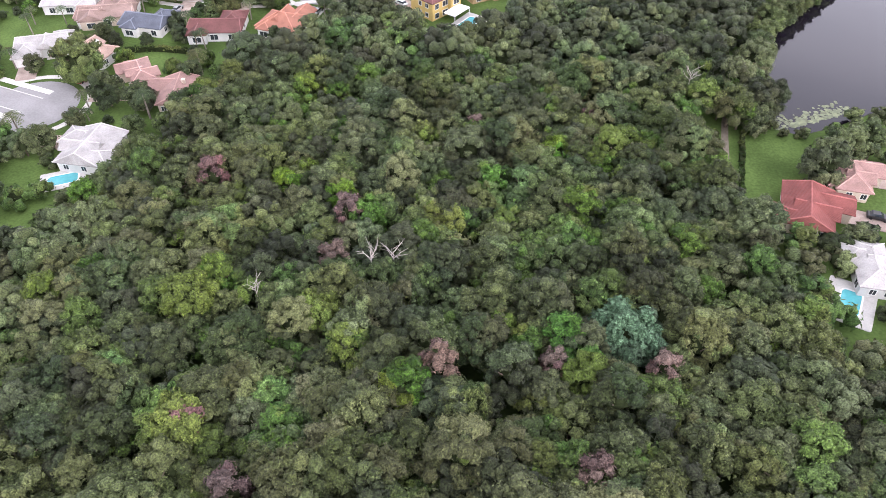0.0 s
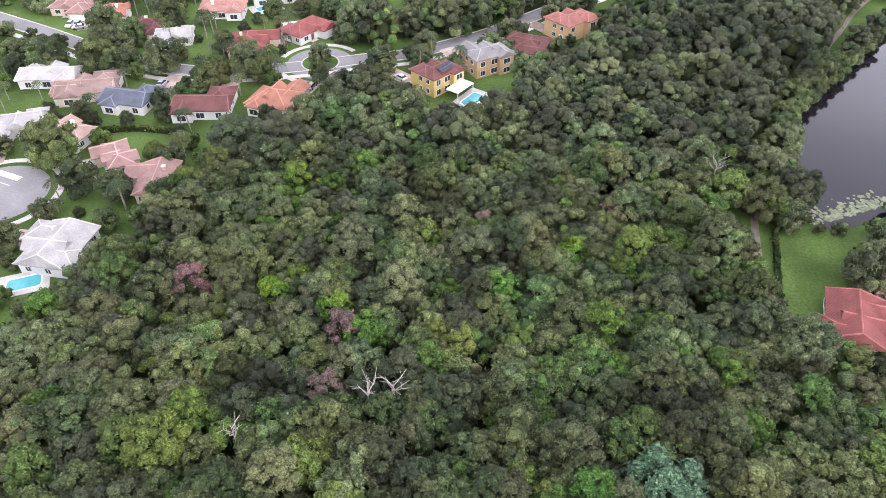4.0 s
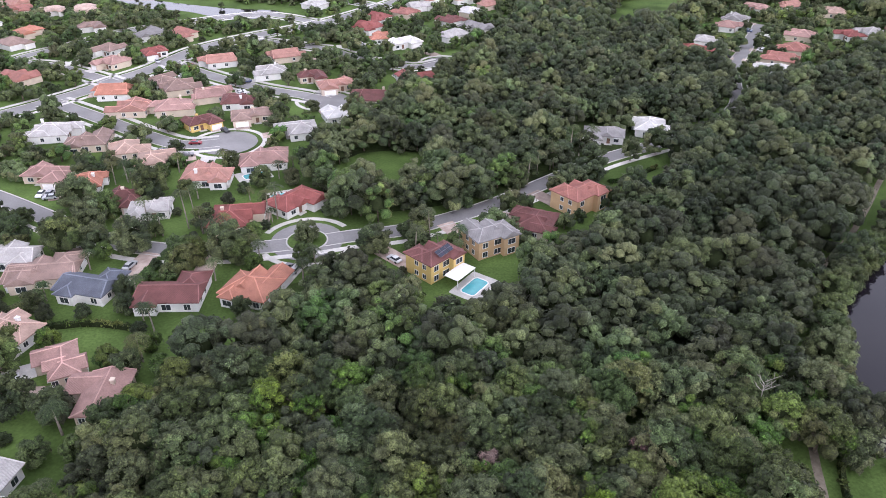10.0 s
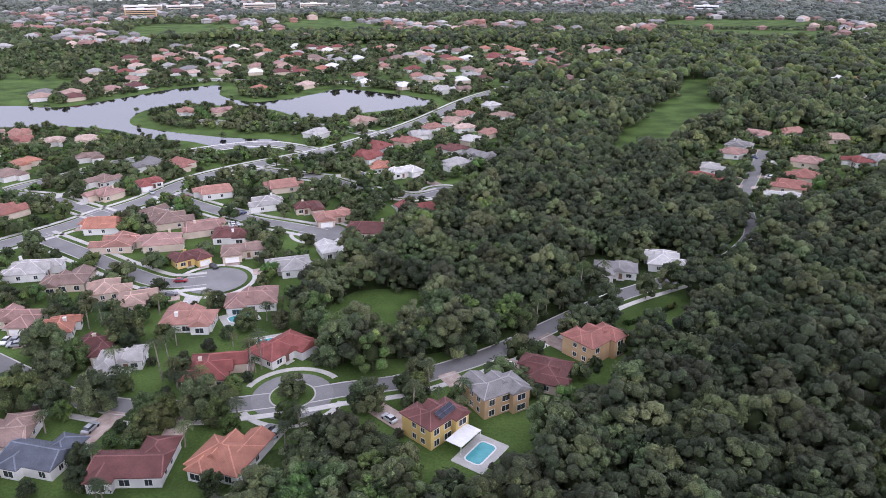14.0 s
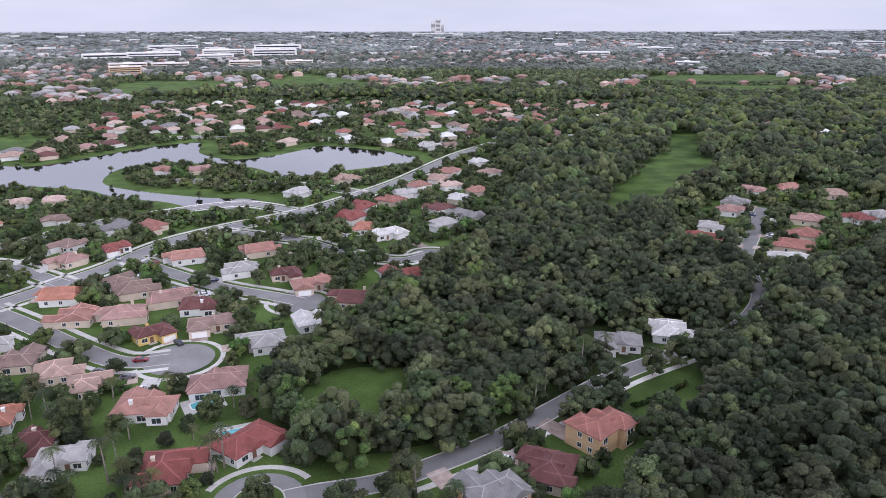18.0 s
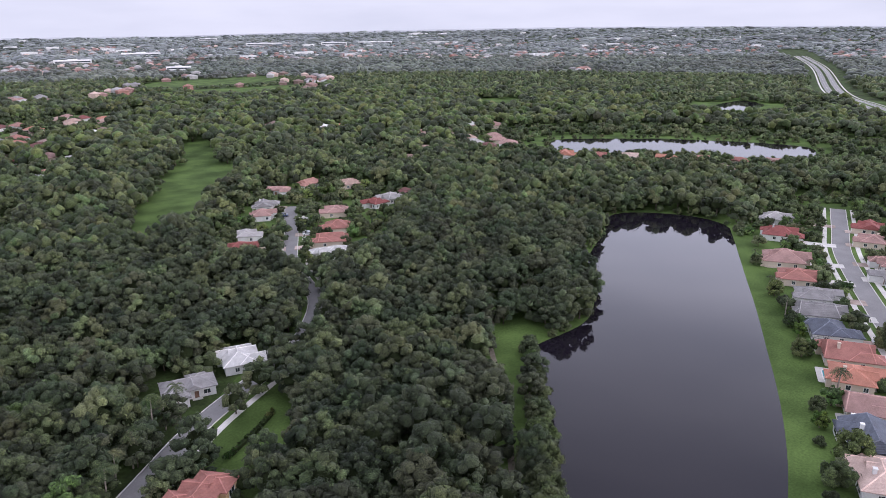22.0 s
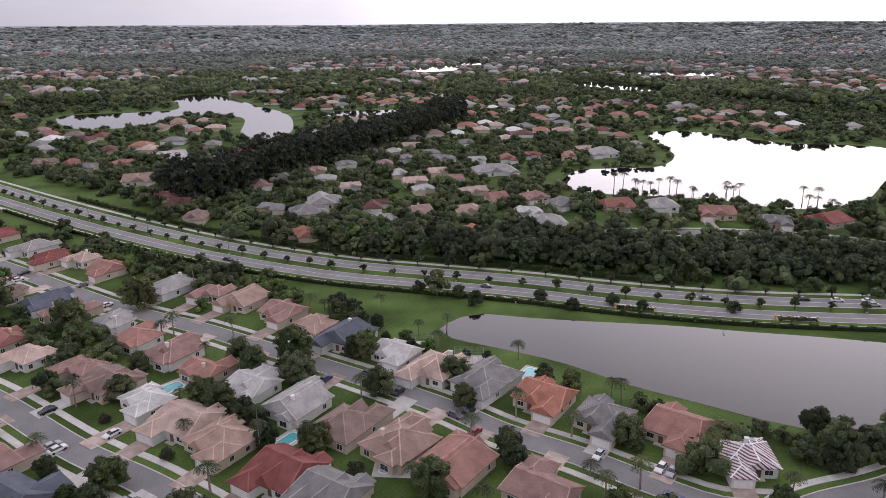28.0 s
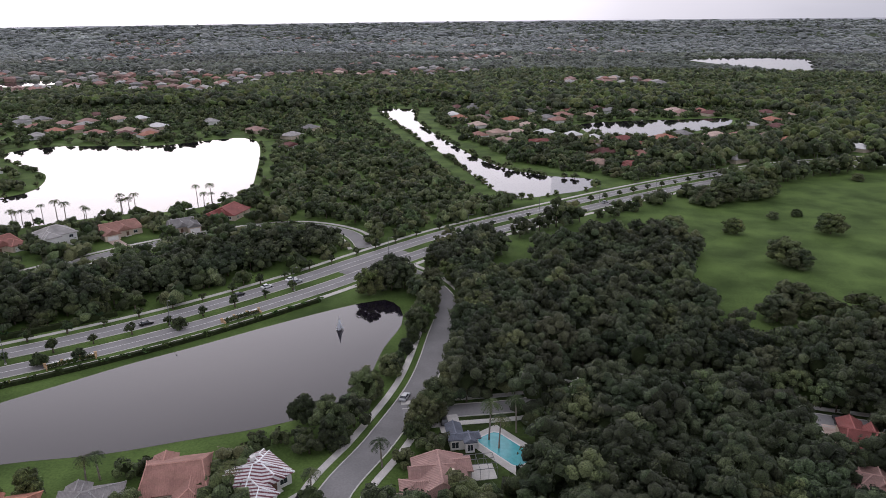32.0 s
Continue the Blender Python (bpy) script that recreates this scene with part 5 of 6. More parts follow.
for variants, part_of in ((FAR, dist < 600), (SPARSE, dist >= 600)):
    sel = p[tall & part_of]
    roll = rs.rand(len(sel))
    woods("far_woods", sel[roll < 0.6], variants, [leaf, leaf_shade_core, bark], rs, "distant woodland and garden trees", 0.8, 1.3)
    woods("far_woods", sel[roll >= 0.6], variants, [leaf_dark, leaf_shade_core, bark], rs, "distant dark woodland trees", 0.8, 1.3)

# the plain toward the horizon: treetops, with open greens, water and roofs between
# paler, greyer leaf colours farther out: distance haze put into the base colour
far_leaf_hazed = leafage("far_treetops_hazed", (0.072, 0.086, 0.058), (0.113, 0.127, 0.086), tree_scale=0.007, warm=(0.120, 0.127, 0.089), sprays=0.3, relief=1.0, crisp=0.45)
far_dark_hazed = leafage("far_dark_treetops_hazed", (0.058, 0.068, 0.050), (0.091, 0.102, 0.074), tree_scale=0.005, warm=(0.096, 0.103, 0.077), sprays=0.3, relief=1.0, crisp=0.45)
last_leaf_hazed = leafage("last_treetops_hazed", (0.117, 0.130, 0.112), (0.156, 0.169, 0.146), tree_scale=0.004, warm=(0.159, 0.166, 0.143), sprays=0.2, relief=0.8, crisp=0.3)
last_dark_hazed = leafage("last_dark_treetops_hazed", (0.091, 0.104, 0.091), (0.127, 0.140, 0.122), tree_scale=0.003, warm=(0.127, 0.135, 0.117), sprays=0.2, relief=0.8, crisp=0.3)
# bluish sheen at grazing angles, also standing in for haze
for one, haze_sheen in ((far_leaf_hazed, 0.15), (far_dark_hazed, 0.15), (last_leaf_hazed, 0.32), (last_dark_hazed, 0.32)):
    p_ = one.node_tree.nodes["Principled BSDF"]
    p_.inputs["Sheen Weight"].default_value, p_.inputs["Sheen Roughness"].default_value = haze_sheen, 0.6
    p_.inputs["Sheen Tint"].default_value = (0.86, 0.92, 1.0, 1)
OPEN_GREENS = [[(-525, 1209), (-477, 1254), (-345, 1238), (-292, 1011), (-420, 991)], [(-284, 1252), (-224, 1408), (-102, 1208), (-135, 1096), (-198, 1078)], [(206, 1091), (355, 1141), (584, 1123), (555, 1030), (276, 1021)], [(401, 1329), (638, 1341), (639, 1232), (429, 1221)], [(544, -746), (366, -856), (337, -785), (514, -722)]]
FAR_WATER = ("island_lake", "quarry_pond", "distant_lake", "distant_pond", "distant_mere", "distant_pool", "distant_basin")
FAR_RINGS = OPEN_GREENS + [LAKE_RINGS[k] for k in FAR_WATER]
far_way = [q for q in curve_points(highway_mid[np.abs(highway_mid[:, 0]) > 600], 25)]
SPAN, TILE = 5000, 20.0
shut = np.zeros((int(2 * SPAN / TILE),) * 2, bool)       # ground kept clear of far trees


def tile(x, y):
    return np.clip(((np.asarray(x) + SPAN) / TILE).astype(int), 0, len(shut) - 1), np.clip(((np.asarray(y) + SPAN) / TILE).astype(int), 0, len(shut) - 1)


mid_of = (np.arange(len(shut)) + 0.5) * TILE - SPAN
TX, TY = np.meshgrid(mid_of, mid_of, indexing="ij")
for ring in FAR_RINGS:
    (i0, j0), (i1, j1) = tile(*np.min(ring, 0) - 200), tile(*np.max(ring, 0) + 200)
    sx, sy = TX[i0:i1, j0:j1], TY[i0:i1, j0:j1]
    for grow in (1.0, 1.03, 1.06):       # cleared toward the camera too, so near-bank trees don't hide them
        shut[i0:i1, j0:j1] |= inside(ring, (sx * grow).ravel(), (sy * grow).ravel()).reshape(sx.shape)
for q in far_way:
    r_ = 24 + 0.010 * math.hypot(*q)
    (i0, j0), (i1, j1) = tile(q[0] - r_, q[1] - r_), tile(q[0] + r_, q[1] + r_)
    shut[i0:i1 + 1, j0:j1 + 1] |= (TX[i0:i1 + 1, j0:j1 + 1] - q[0]) ** 2 + (TY[i0:i1 + 1, j0:j1 + 1] - q[1]) ** 2 < r_ * r_


def rim(x, y):
    """Lift of the plain's edge by bearing, set to meet the horizon in the camera's view."""
    bearing = np.degrees(np.arctan2(x, y)) % 360
    rise = np.interp(bearing, (0, 20, 35, 50, 65, 80, 108, 117, 140, 166, 200, 260, 300, 360), (0.11, 0.15, 0.38, 0.56, 0.57, 0.54, 0.5, 0.6, 0.8, 0.93, 1.0, 0.9, 0.5, 0.11))
    return 84 * rise * np.clip((np.hypot(x, y) - 2300) / 2500, 0, 1) ** 1.6


def settled(x, y):
    """How built-up the plain is: above 0 suburbs, below 0 woods."""
    a_, r_ = math.degrees(math.atan2(x, y)) % 360, math.hypot(x, y)
    wild = 0.5 if 22 < a_ < 76 and r_ < 2000 else 0.18 if 76 <= a_ < 200 else 0.0
    return noise.noise((x / 420, y / 420, 3)) + 0.5 * noise.noise((x / 150, y / 150, 8)) + 0.12 - wild


fr_ = np.random.RandomState(8)
far_roofs = {}
for tone, count in (("rose", 620), ("pale", 760), ("brown", 700), ("grey", 560), ("peach", 300), ("white", 260), ("salmon", 280)):
    spots = far_roofs.setdefault(tone, [])
    while len(spots) < count:
        a, r = fr_.uniform(-2.1, 2.45), 1020 + 2500 * fr_.rand() ** 1.7
        x, y = r * math.cos(a + 0.52), r * math.sin(a + 0.52)
        i, j = tile(x, y)
        if shut[i, j] or settled(x, y) < 0.02:
            continue
        spots.append((x, y))
for spots in far_roofs.values():
    for x, y in spots:
        for k in (1.0, 0.985):
            shut[tile(x * k, y * k)] = True
for lo, hi, gap, wide, high in ((1000, 1450, 11.0, 8.0, 10.0), (1450, 2200, 16.0, 12.0, 10.5), (2200, 3100, 26, 19, 12), (3100, 4790, 44, 34, 13)):
    p = scatter(gap, -hi, -hi, hi, hi, fr_)
    d_ = np.hypot(p[:, 0], p[:, 1])
    bearing = np.degrees(np.arctan2(p[:, 0], p[:, 1])) % 360
    p = p[(d_ > lo) & (d_ < hi) & ~((bearing > 206) & (bearing < 322))]
    i, j = tile(p[:, 0], p[:, 1])
    p = p[~shut[i, j]]
    town = np.array([settled(x, y) for x, y in p])
    # leaf sets step paler with distance, as painted haze
    for name_, mat_, pick in (("plain_trees", leaf if lo < 1400 else far_leaf_hazed if lo < 2000 else last_leaf_hazed, fr_.rand(len(p)) < 0.55), ("plain_woods", leaf_dark if lo < 1400 else far_dark_hazed if lo < 2000 else last_dark_hazed, None)):
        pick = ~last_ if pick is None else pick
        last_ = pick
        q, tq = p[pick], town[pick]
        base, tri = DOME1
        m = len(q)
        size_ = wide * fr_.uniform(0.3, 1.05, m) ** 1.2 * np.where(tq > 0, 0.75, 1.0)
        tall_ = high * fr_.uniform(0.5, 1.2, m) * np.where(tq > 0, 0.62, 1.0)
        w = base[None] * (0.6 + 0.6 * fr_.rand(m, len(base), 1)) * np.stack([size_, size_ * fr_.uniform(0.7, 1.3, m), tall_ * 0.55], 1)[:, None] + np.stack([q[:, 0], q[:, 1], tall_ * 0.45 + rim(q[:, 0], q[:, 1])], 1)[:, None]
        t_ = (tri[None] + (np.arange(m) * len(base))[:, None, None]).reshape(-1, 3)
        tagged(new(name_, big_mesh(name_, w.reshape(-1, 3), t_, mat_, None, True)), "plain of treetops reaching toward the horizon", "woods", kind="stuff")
floor_v = []
for r_ in (1090, 2300, 2700, 3100, 3500, 3900, 4300, 4800):
    for k in range(120):
        x, y = r_ * math.cos(2 * math.pi * k / 120), r_ * math.sin(2 * math.pi * k / 120)
        floor_v.append((x, y, 0.02 + float(rim(x, y))))
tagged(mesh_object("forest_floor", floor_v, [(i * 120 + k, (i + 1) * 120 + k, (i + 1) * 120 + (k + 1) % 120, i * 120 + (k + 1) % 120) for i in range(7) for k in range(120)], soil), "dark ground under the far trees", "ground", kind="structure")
for k, ring in enumerate(OPEN_GREENS):
    tagged(slab("lawn", [tuple(q) for q in curve_points(ring, 20, True)], 0.06 + 0.003 * k, grass), "open green fairway far off", "lawn", kind="structure")

# backdrop closing the plain, distance haze put into its pale colour
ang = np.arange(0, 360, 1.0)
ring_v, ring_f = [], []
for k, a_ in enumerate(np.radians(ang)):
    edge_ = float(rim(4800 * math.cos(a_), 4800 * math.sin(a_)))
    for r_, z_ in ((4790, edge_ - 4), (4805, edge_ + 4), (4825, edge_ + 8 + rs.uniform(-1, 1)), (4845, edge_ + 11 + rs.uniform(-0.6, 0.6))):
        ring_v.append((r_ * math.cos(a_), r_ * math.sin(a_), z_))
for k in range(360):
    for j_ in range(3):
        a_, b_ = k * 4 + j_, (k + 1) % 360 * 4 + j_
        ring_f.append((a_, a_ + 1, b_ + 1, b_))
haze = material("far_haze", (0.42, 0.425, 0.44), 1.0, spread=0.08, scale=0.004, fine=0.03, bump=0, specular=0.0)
tagged(mesh_object("backdrop", ring_v, ring_f, haze), "pale backdrop strip along the horizon with haze in its colour", "backdrop", kind="structure")

# ---------------------------------------------------------------- palms and garden trees
def palm_model(rs_, height, fronds, length, label, group):
    t = new("palm_tree")
    tagged(t, label, "palm", group)
    lean = rs_.uniform(-0.5, 0.5, 2)
    mesh_object("trunk", *tube([(0, 0, -0.1), (lean[0] * 0.4, lean[1] * 0.4, height * 0.5), (lean[0], lean[1], height)], [0.26, 0.19, 0.16]), palm_bark, t)
    V, T = [], []
    for k in range(fronds):
        a = 2 * math.pi * k / fronds + rs_.uniform(-0.2, 0.2)
        up = rs_.uniform(-0.1, 1.1)
        way, side = np.array([math.cos(a), math.sin(a), 0]), np.array([-math.sin(a), math.cos(a), 0])
        steps = 8
        for i in range(steps):
            s0, s1 = i / steps, (i + 0.6) / steps
            for hand in (-1, 1):
                at_ = lambda q: np.array([lean[0], lean[1], height]) + way * length * q * (0.95 - 0.15 * up) + np.array([0, 0, length * (up * 0.75 * q - (0.55 + 0.35 * up) * q * q)])
                w = 0.66 * math.sin(math.pi * (0.12 + 0.8 * s0)) * length / 3
                tip = at_(min(1, s1 + 0.12)) + side * hand * w - np.array([0, 0, 0.28 * w])
                n0 = len(V)
                V += [at_(s0), at_(s1), tip]
                T.append((n0, n0 + 1, n0 + 2))
    c = new("crown", big_mesh("crown", np.array(V), np.array(T), frond))
    c.parent = t
    return t


pr = np.random.RandomState(21)
PALMS = [palm_model(pr, h, n_, l_, lab, "garden palms") for h, n_, l_, lab in (
    (9.5, 26, 3.2, "tall palm with a slim trunk and drooping fronds"), (7.0, 28, 2.9, "mid-height palm with feathery green fronds"),
    (4.2, 28, 2.7, "low bushy palm in a garden bed"), (11.5, 26, 3.2, "very tall royal palm with a smooth trunk"))]
GARDEN = [tree_model("garden_tree", pr, r, h, nb, nc, sz, mat, lab, "tree", "garden trees", 0.02) for r, h, nb, nc, sz, mat, lab in (
    (3.2, 6.5, 16, 900, 0.26, leaf, "rounded grey-green garden tree"), (2.6, 5.5, 14, 760, 0.26, leaf_dark, "dark green rounded garden tree"),
    (4.6, 8.5, 24, 1300, 0.28, leaf, "broad grey-green street oak"), (2.4, 5.0, 13, 700, 0.27, leaf_bright, "bright green small garden tree"),
    (5.8, 9.5, 28, 1700, 0.28, leaf, "spreading grey-green live oak in a garden"), (1.6, 2.8, 9, 380, 0.22, leaf_dark, "clipped dark green garden shrub"))]


def plant(model, x, y, s=1.0):
    # no trunk grows through a house: shift it past the nearest wall
    for c, ax, ay, hw, hd in PLOTS:
        d = np.array([x, y]) - c
        p_, q_ = d @ ax, d @ ay
        if abs(p_) < hw and abs(q_) < hd:
            if hw - abs(p_) < hd - abs(q_):
                p_ = math.copysign(hw + 0.8, p_)
            else:
                q_ = math.copysign(hd + 0.8, q_)
            x, y = c + ax * p_ + ay * q_
    o = copy_thing(model, pose(x, y, 0, 0, 0, pr.uniform(0, 360)))
    o.scale = (s, s, s * pr.uniform(0.9, 1.1))
    return o


TALL_PALMS = [(32, 167), (37, 171), (40, 175), (45, 180), (49, 183), (54, 186), (28, 159), (-75, 129), (-74, 133), (-50, 135), (-52, 132), (-63, 130), (-87, 132), (238, -48), (290, 90), (290, 85), (317, 101), (301, 9), (120, -89), (71, -119), (68, -127), (74, -122)]
LAKE_PALMS = [(360, -252), (342, -265), (319, -273), (303, -293), (272, -325), (263, -323), (345, -260), (308, -288), (325, -270), (278, -318)]
LOW_PALMS = [(-70, 126), (-66, 126), (-53, 113), (-50, 111), (-55, 163), (-67, 69), (220, -64), (191, -74), (125, -64), (134, -57), (96, -105), (108, -92), (164, -57), (149, -63), (160, -40), (149, -44), (261, 22), (248, 1), (198, 59), (167, 22), (186, 22), (259, 73), (200, 77), (41, -14), (11, -59), (-104, 38), (-75, 47)]
for x, y in TALL_PALMS:
    plant(PALMS[pr.choice((0, 3))], x, y, pr.uniform(0.85, 1.1))
for x, y in LAKE_PALMS:
    for k in range(pr.randint(2, 4)):
        plant(PALMS[pr.choice((0, 1))], x + pr.uniform(-4, 4), y + pr.uniform(-4, 4), pr.uniform(0.85, 1.15))
for x, y in LOW_PALMS:
    plant(PALMS[pr.choice((1, 1, 2))], x, y, pr.uniform(0.85, 1.15))
BIG_OAKS = [(-6.4, 129.5, 0.8), (6, 143, 0.75), (13, 149, 0.8), (24, 158, 0.7), (-59, 113, 1.25), (-19, 116, 1.0), (-39, 122, 0.75), (-112, 141, 1.2), (-102, 137, 1.0), (-105, 116, 1.2), (-86, 116, 1.1), (-98, 65, 1.4), (-103, 128, 1.0), (-122, 118, 1.0), (-69, 111, 0.8), (110, -133, 1.0), (143, -72, 0.9), (191, -28, 0.9), (210, -35, 0.9), (156, 29, 1.1), (179, 42, 0.9), (244, 79, 1.0)]
for x, y, s in BIG_OAKS:
    plant(GARDEN[4 if pr.rand() < 0.4 else 2], x, y, s)
ROUND = [(-37, 109, 1.2, 3), (-87, 53, 1.5, 1), (-78, 51, 1.4, 1), (-66, 73, 0.9, 3), (-96, 33, 1.0, 0), (122, -118, 1.3, 1), (110, -110, 1.3, 1), (177, -52, 1.2, 1), (193, -47, 1.2, 0), (104, -84, 1.2, 1),
         (170, 61, 1.2, 0), (220, 37, 1.1, 0), (311, 75, 1.3, 2), (276, 49, 1.2, 2), (288, 26, 1.2, 2), (227, 3, 1.2, 0), (220, -12, 1.2, 2), (218, -28, 1.1, 1), (252, -37, 1.3, 1), (244, -40, 1.2, 1), (291, 77, 1.0, 3), (217, 0, 1.1, 0)]
for x, y, s, k in ROUND:
    plant(GARDEN[k], x, y, s)
for x, y, s in ((79, 46, 1.0), (82, 53, 0.9), (83, 60, 0.85), (85, 68, 0.9), (89, 76, 0.8), (92, 84, 0.9), (97, 92, 0.85), (103, 99, 0.8), (110, 107, 0.9), (118, 114, 0.8), (127, 123, 0.7), (80, 57, 0.6), (87, 72, 0.6)):
    plant(GARDEN[4 if pr.rand() < 0.5 else 2], x, y, s)
for x, y, s in ((77, 40, 0.9), (88, 20, 1.5), (94, 28, 1.4)):
    plant(GARDEN[0], x, y, s)
for k in range(16):
    f_ = k / 15
    plant(GARDEN[3 if k % 3 else 0], 121 + 33 * f_ + pr.uniform(-1.2, 1.2), 116 + 36 * f_ + pr.uniform(-1.2, 1.2), pr.uniform(0.55, 0.95))
for q in curve_points([(128, 47), (150, 57), (190, 79), (225, 100), (255, 120), (300, 151)], 9.0):
    if pr.rand() < 0.75:
        plant(GARDEN[pr.choice((0, 1, 3, 5))] if pr.rand() < 0.7 else PALMS[1], q[0] + pr.uniform(-2, 2), q[1] + pr.uniform(-2.5, 1.5), pr.uniform(0.6, 0.95))
PARK = [(-22, -282, 1.5), (-26, -276, 1.3), (-52, -333, 1.5), (-7, -323, 1.1), (-14, -228, 1.5), (-22, -222, 1.4), (-29, -400, 1.5), (-22, -394, 1.5), (-10, -388, 1.5), (0, -380, 1.4), (-36, -408, 1.4), (21, -316, 1.3), (-98, -463, 0.8), (-43, -364, 0.5), (-30, -355, 0.6), (-8, -216, 1.4), (-34, -214, 1.5)]
# bushy growth between the pond and the entry road, shrubs on the highway bank
for x, y, s in ((109, -135, 0.95), (108, -148, 0.8), (108, -155, 0.7), (108, -163, 0.85), (108, -171, 0.8), (109, -178, 0.9), (109, -186, 0.8), (110, -193, 0.95), (111, -201, 0.9), (112, -208, 1.0), (114, -216, 1.0), (136, -207, 1.1), (133, -216, 1.0), (126, -220, 1.0)):
    plant(GARDEN[2 if pr.rand() < 0.6 else 1], x, y, s)
for x, y, s in ((257, -71, 1.1), (245, -82, 1.2), (229, -108, 1.1), (213, -129, 1.1), (188, -163, 1.1), (236, -84, 1.4), (216, -113, 1.2), (205, -136, 0.9)):
    plant(GARDEN[5], x, y, s * 1.2)
for x, y, s in PARK:
    o = plant(GARDEN[2 if pr.rand() < 0.7 else 4], x, y, s)
    o.scale[2] *= 0.72

entry = ROAD_LINES["entry_road"][1]
for q in beside(entry, -8.5)[14:-4:2]:
    plant(GARDEN[pr.choice((2, 4))], q[0] + pr.uniform(-1, 1), q[1] + pr.uniform(-1, 1), pr.uniform(0.7, 0.95))
# gardens between the houses: the nearer ones tree by tree, the farther ones as one growth
p = scatter(5.4, -330, 0, 470, 640, pr, 0.48)
p = np.concatenate([p, scatter(5.4, 60, -125, 470, 0, pr, 0.48)])
ok, kind_ = standing(p)
p = p[ok & (kind_ == 1)]
order = np.minimum(np.hypot(p[:, 0] + 60, p[:, 1] - 100), np.hypot(p[:, 0] - 185, p[:, 1] + 15)).argsort()
p = p[order]
odds = pr.rand(len(p))
p, odds = p[odds < 0.6], odds[odds < 0.6]
for (x, y), o in zip(p[:240], odds[:240]):
    if o < 0.19:
        plant(PALMS[pr.choice((0, 1, 1, 2))], x, y, pr.uniform(0.7, 1.05))
    else:
        plant(GARDEN[pr.choice((0, 1, 1, 2, 3, 5, 5))], x, y, pr.uniform(0.7, 1.15))
GROW = [far_tree(pr, pr.uniform(2.0, 4.0), pr.uniform(4.0, 7.5), 6, 60, 0.42, skirt=0.6) for k in range(8)]
rest = p[240:]
roll = pr.rand(len(rest))
woods("garden_trees", rest[roll < 0.3], GROW, [leaf_dark, leaf_shade_core, bark], pr, "dark green garden trees between the houses")
woods("garden_trees", rest[(roll >= 0.3) & (roll < 0.82)], GROW, [leaf, leaf_shade_core, bark], pr, "grey-green garden trees between the houses")
woods("garden_trees", rest[roll >= 0.82], GROW, [leaf_bright, leaf_shade_core, bark], pr, "bright green garden trees between the houses")
# shore thickets and roadside growth
edge = []
for name, (off, chance) in {"east_lake": (2.0, 0.35), "west_lake": (3.0, 0.3), "north_lake": (3.0, 0.12), "canal": (3.0, 0.6), "far_lake": (3.0, 0.6)}.items():
    ring = beside(LAKE_RINGS[name], 0)
    mid = ring.mean(0)
    for q in ring:
        if pr.rand() < chance:
            edge.append(q + (q - mid) / np.linalg.norm(q - mid) * off)
woods("shore_bushes", [q for q in edge if not (q[0] > 150 and -60 < q[1] < 190 and q[1] < 0.75 * q[0] - 40)], GROW, [leaf, leaf_shade_core, bark], pr, "grey-green bushes along the water's edge", 0.5, 0.9)
# a row of tall dark pines
row = curve_points([(440, -14), (478, -62), (530, -130), (600, -225), (690, -318)], 5.5)
PINES = [far_tree(pr, pr.uniform(3.4, 4.6), pr.uniform(20, 25), 12, 160, 0.8) for k in range(4)]
woods("pine_row", np.concatenate([beside(row, k) + pr.uniform(-3, 3, row.shape) for k in (-9, -2, 5, 12, 19)]), PINES, [leaf_pine, leaf_shade_core, bark], pr, "tall dark row of pines behind the houses")
# trees along the highway
stretch = [q for q in beside(highway_mid, 0) if -80 < q[0] < 700 and q[1] < 200 and math.hypot(q[0] - 141, q[1] + 243) > 34]
MEDIAN = [far_tree(pr, pr.uniform(1.4, 2.0), pr.uniform(3.5, 4.5), 7, 95, 0.28, skirt=0.0) for k in range(4)]
woods("median_trees", stretch[::2], MEDIAN, [leaf_dark, leaf_shade_core, bark], pr, "small round trees along the highway median")
verge = [q for q in beside(highway_far, 6.5) if 120 < q[0] < 420]
woods("verge_trees", verge[::2], MEDIAN, [leaf_dark, leaf_shade_core, bark], pr, "small clipped trees in a row beside the highway")
for m in PALMS + GARDEN:
    for o in (*m.children_recursive, m):
        bpy.data.objects.remove(o)


def hedge(line, w, h, label):
    """A clipped hedge: a leafy bank along the line."""
    V, T = [], []
    for q, d in zip(line, np.gradient(line, axis=0)):
        d = d / np.linalg.norm(d)
        for k in range(26):
            side, up = pr.uniform(-w / 2, w / 2), pr.uniform(0.1, h)
            if abs(side) < w * 0.35:
                up = h * pr.uniform(0.85, 1.05)
            c = np.array([*(q + d * pr.uniform(-1.3, 1.3) + np.array([-d[1], d[0]]) * side), up])
            e = pr.normal(size=(2, 3)) * 0.28
            n0 = len(V)
            V += [c - e[0], c + e[1], c + e[0], c - e[1]]
            T += [(n0, n0 + 1, n0 + 2), (n0, n0 + 2, n0 + 3)]
    ob = tagged(new("hedge", big_mesh("hedge", np.array(V), np.array(T), hedge_leaf)), label, "hedge", kind="stuff")
    core = strip("hedge_core", line, w * 0.8, h * 0.85, leaf_shade_core, h * 0.85, ob)
    return ob


hedge(np.array([q for q in beside(highway_near, -10.5) if 150 < q[0] < 480 and q[1] < 80])[::1], 1.8, 1.5, "long clipped green hedge beside the highway")
hedge(np.array([q for q in beside(highway_far, 13.0) if 215 < q[0] < 480 and q[1] < 80])[::1], 2.2, 2.0, "long dark green hedge behind the highway")
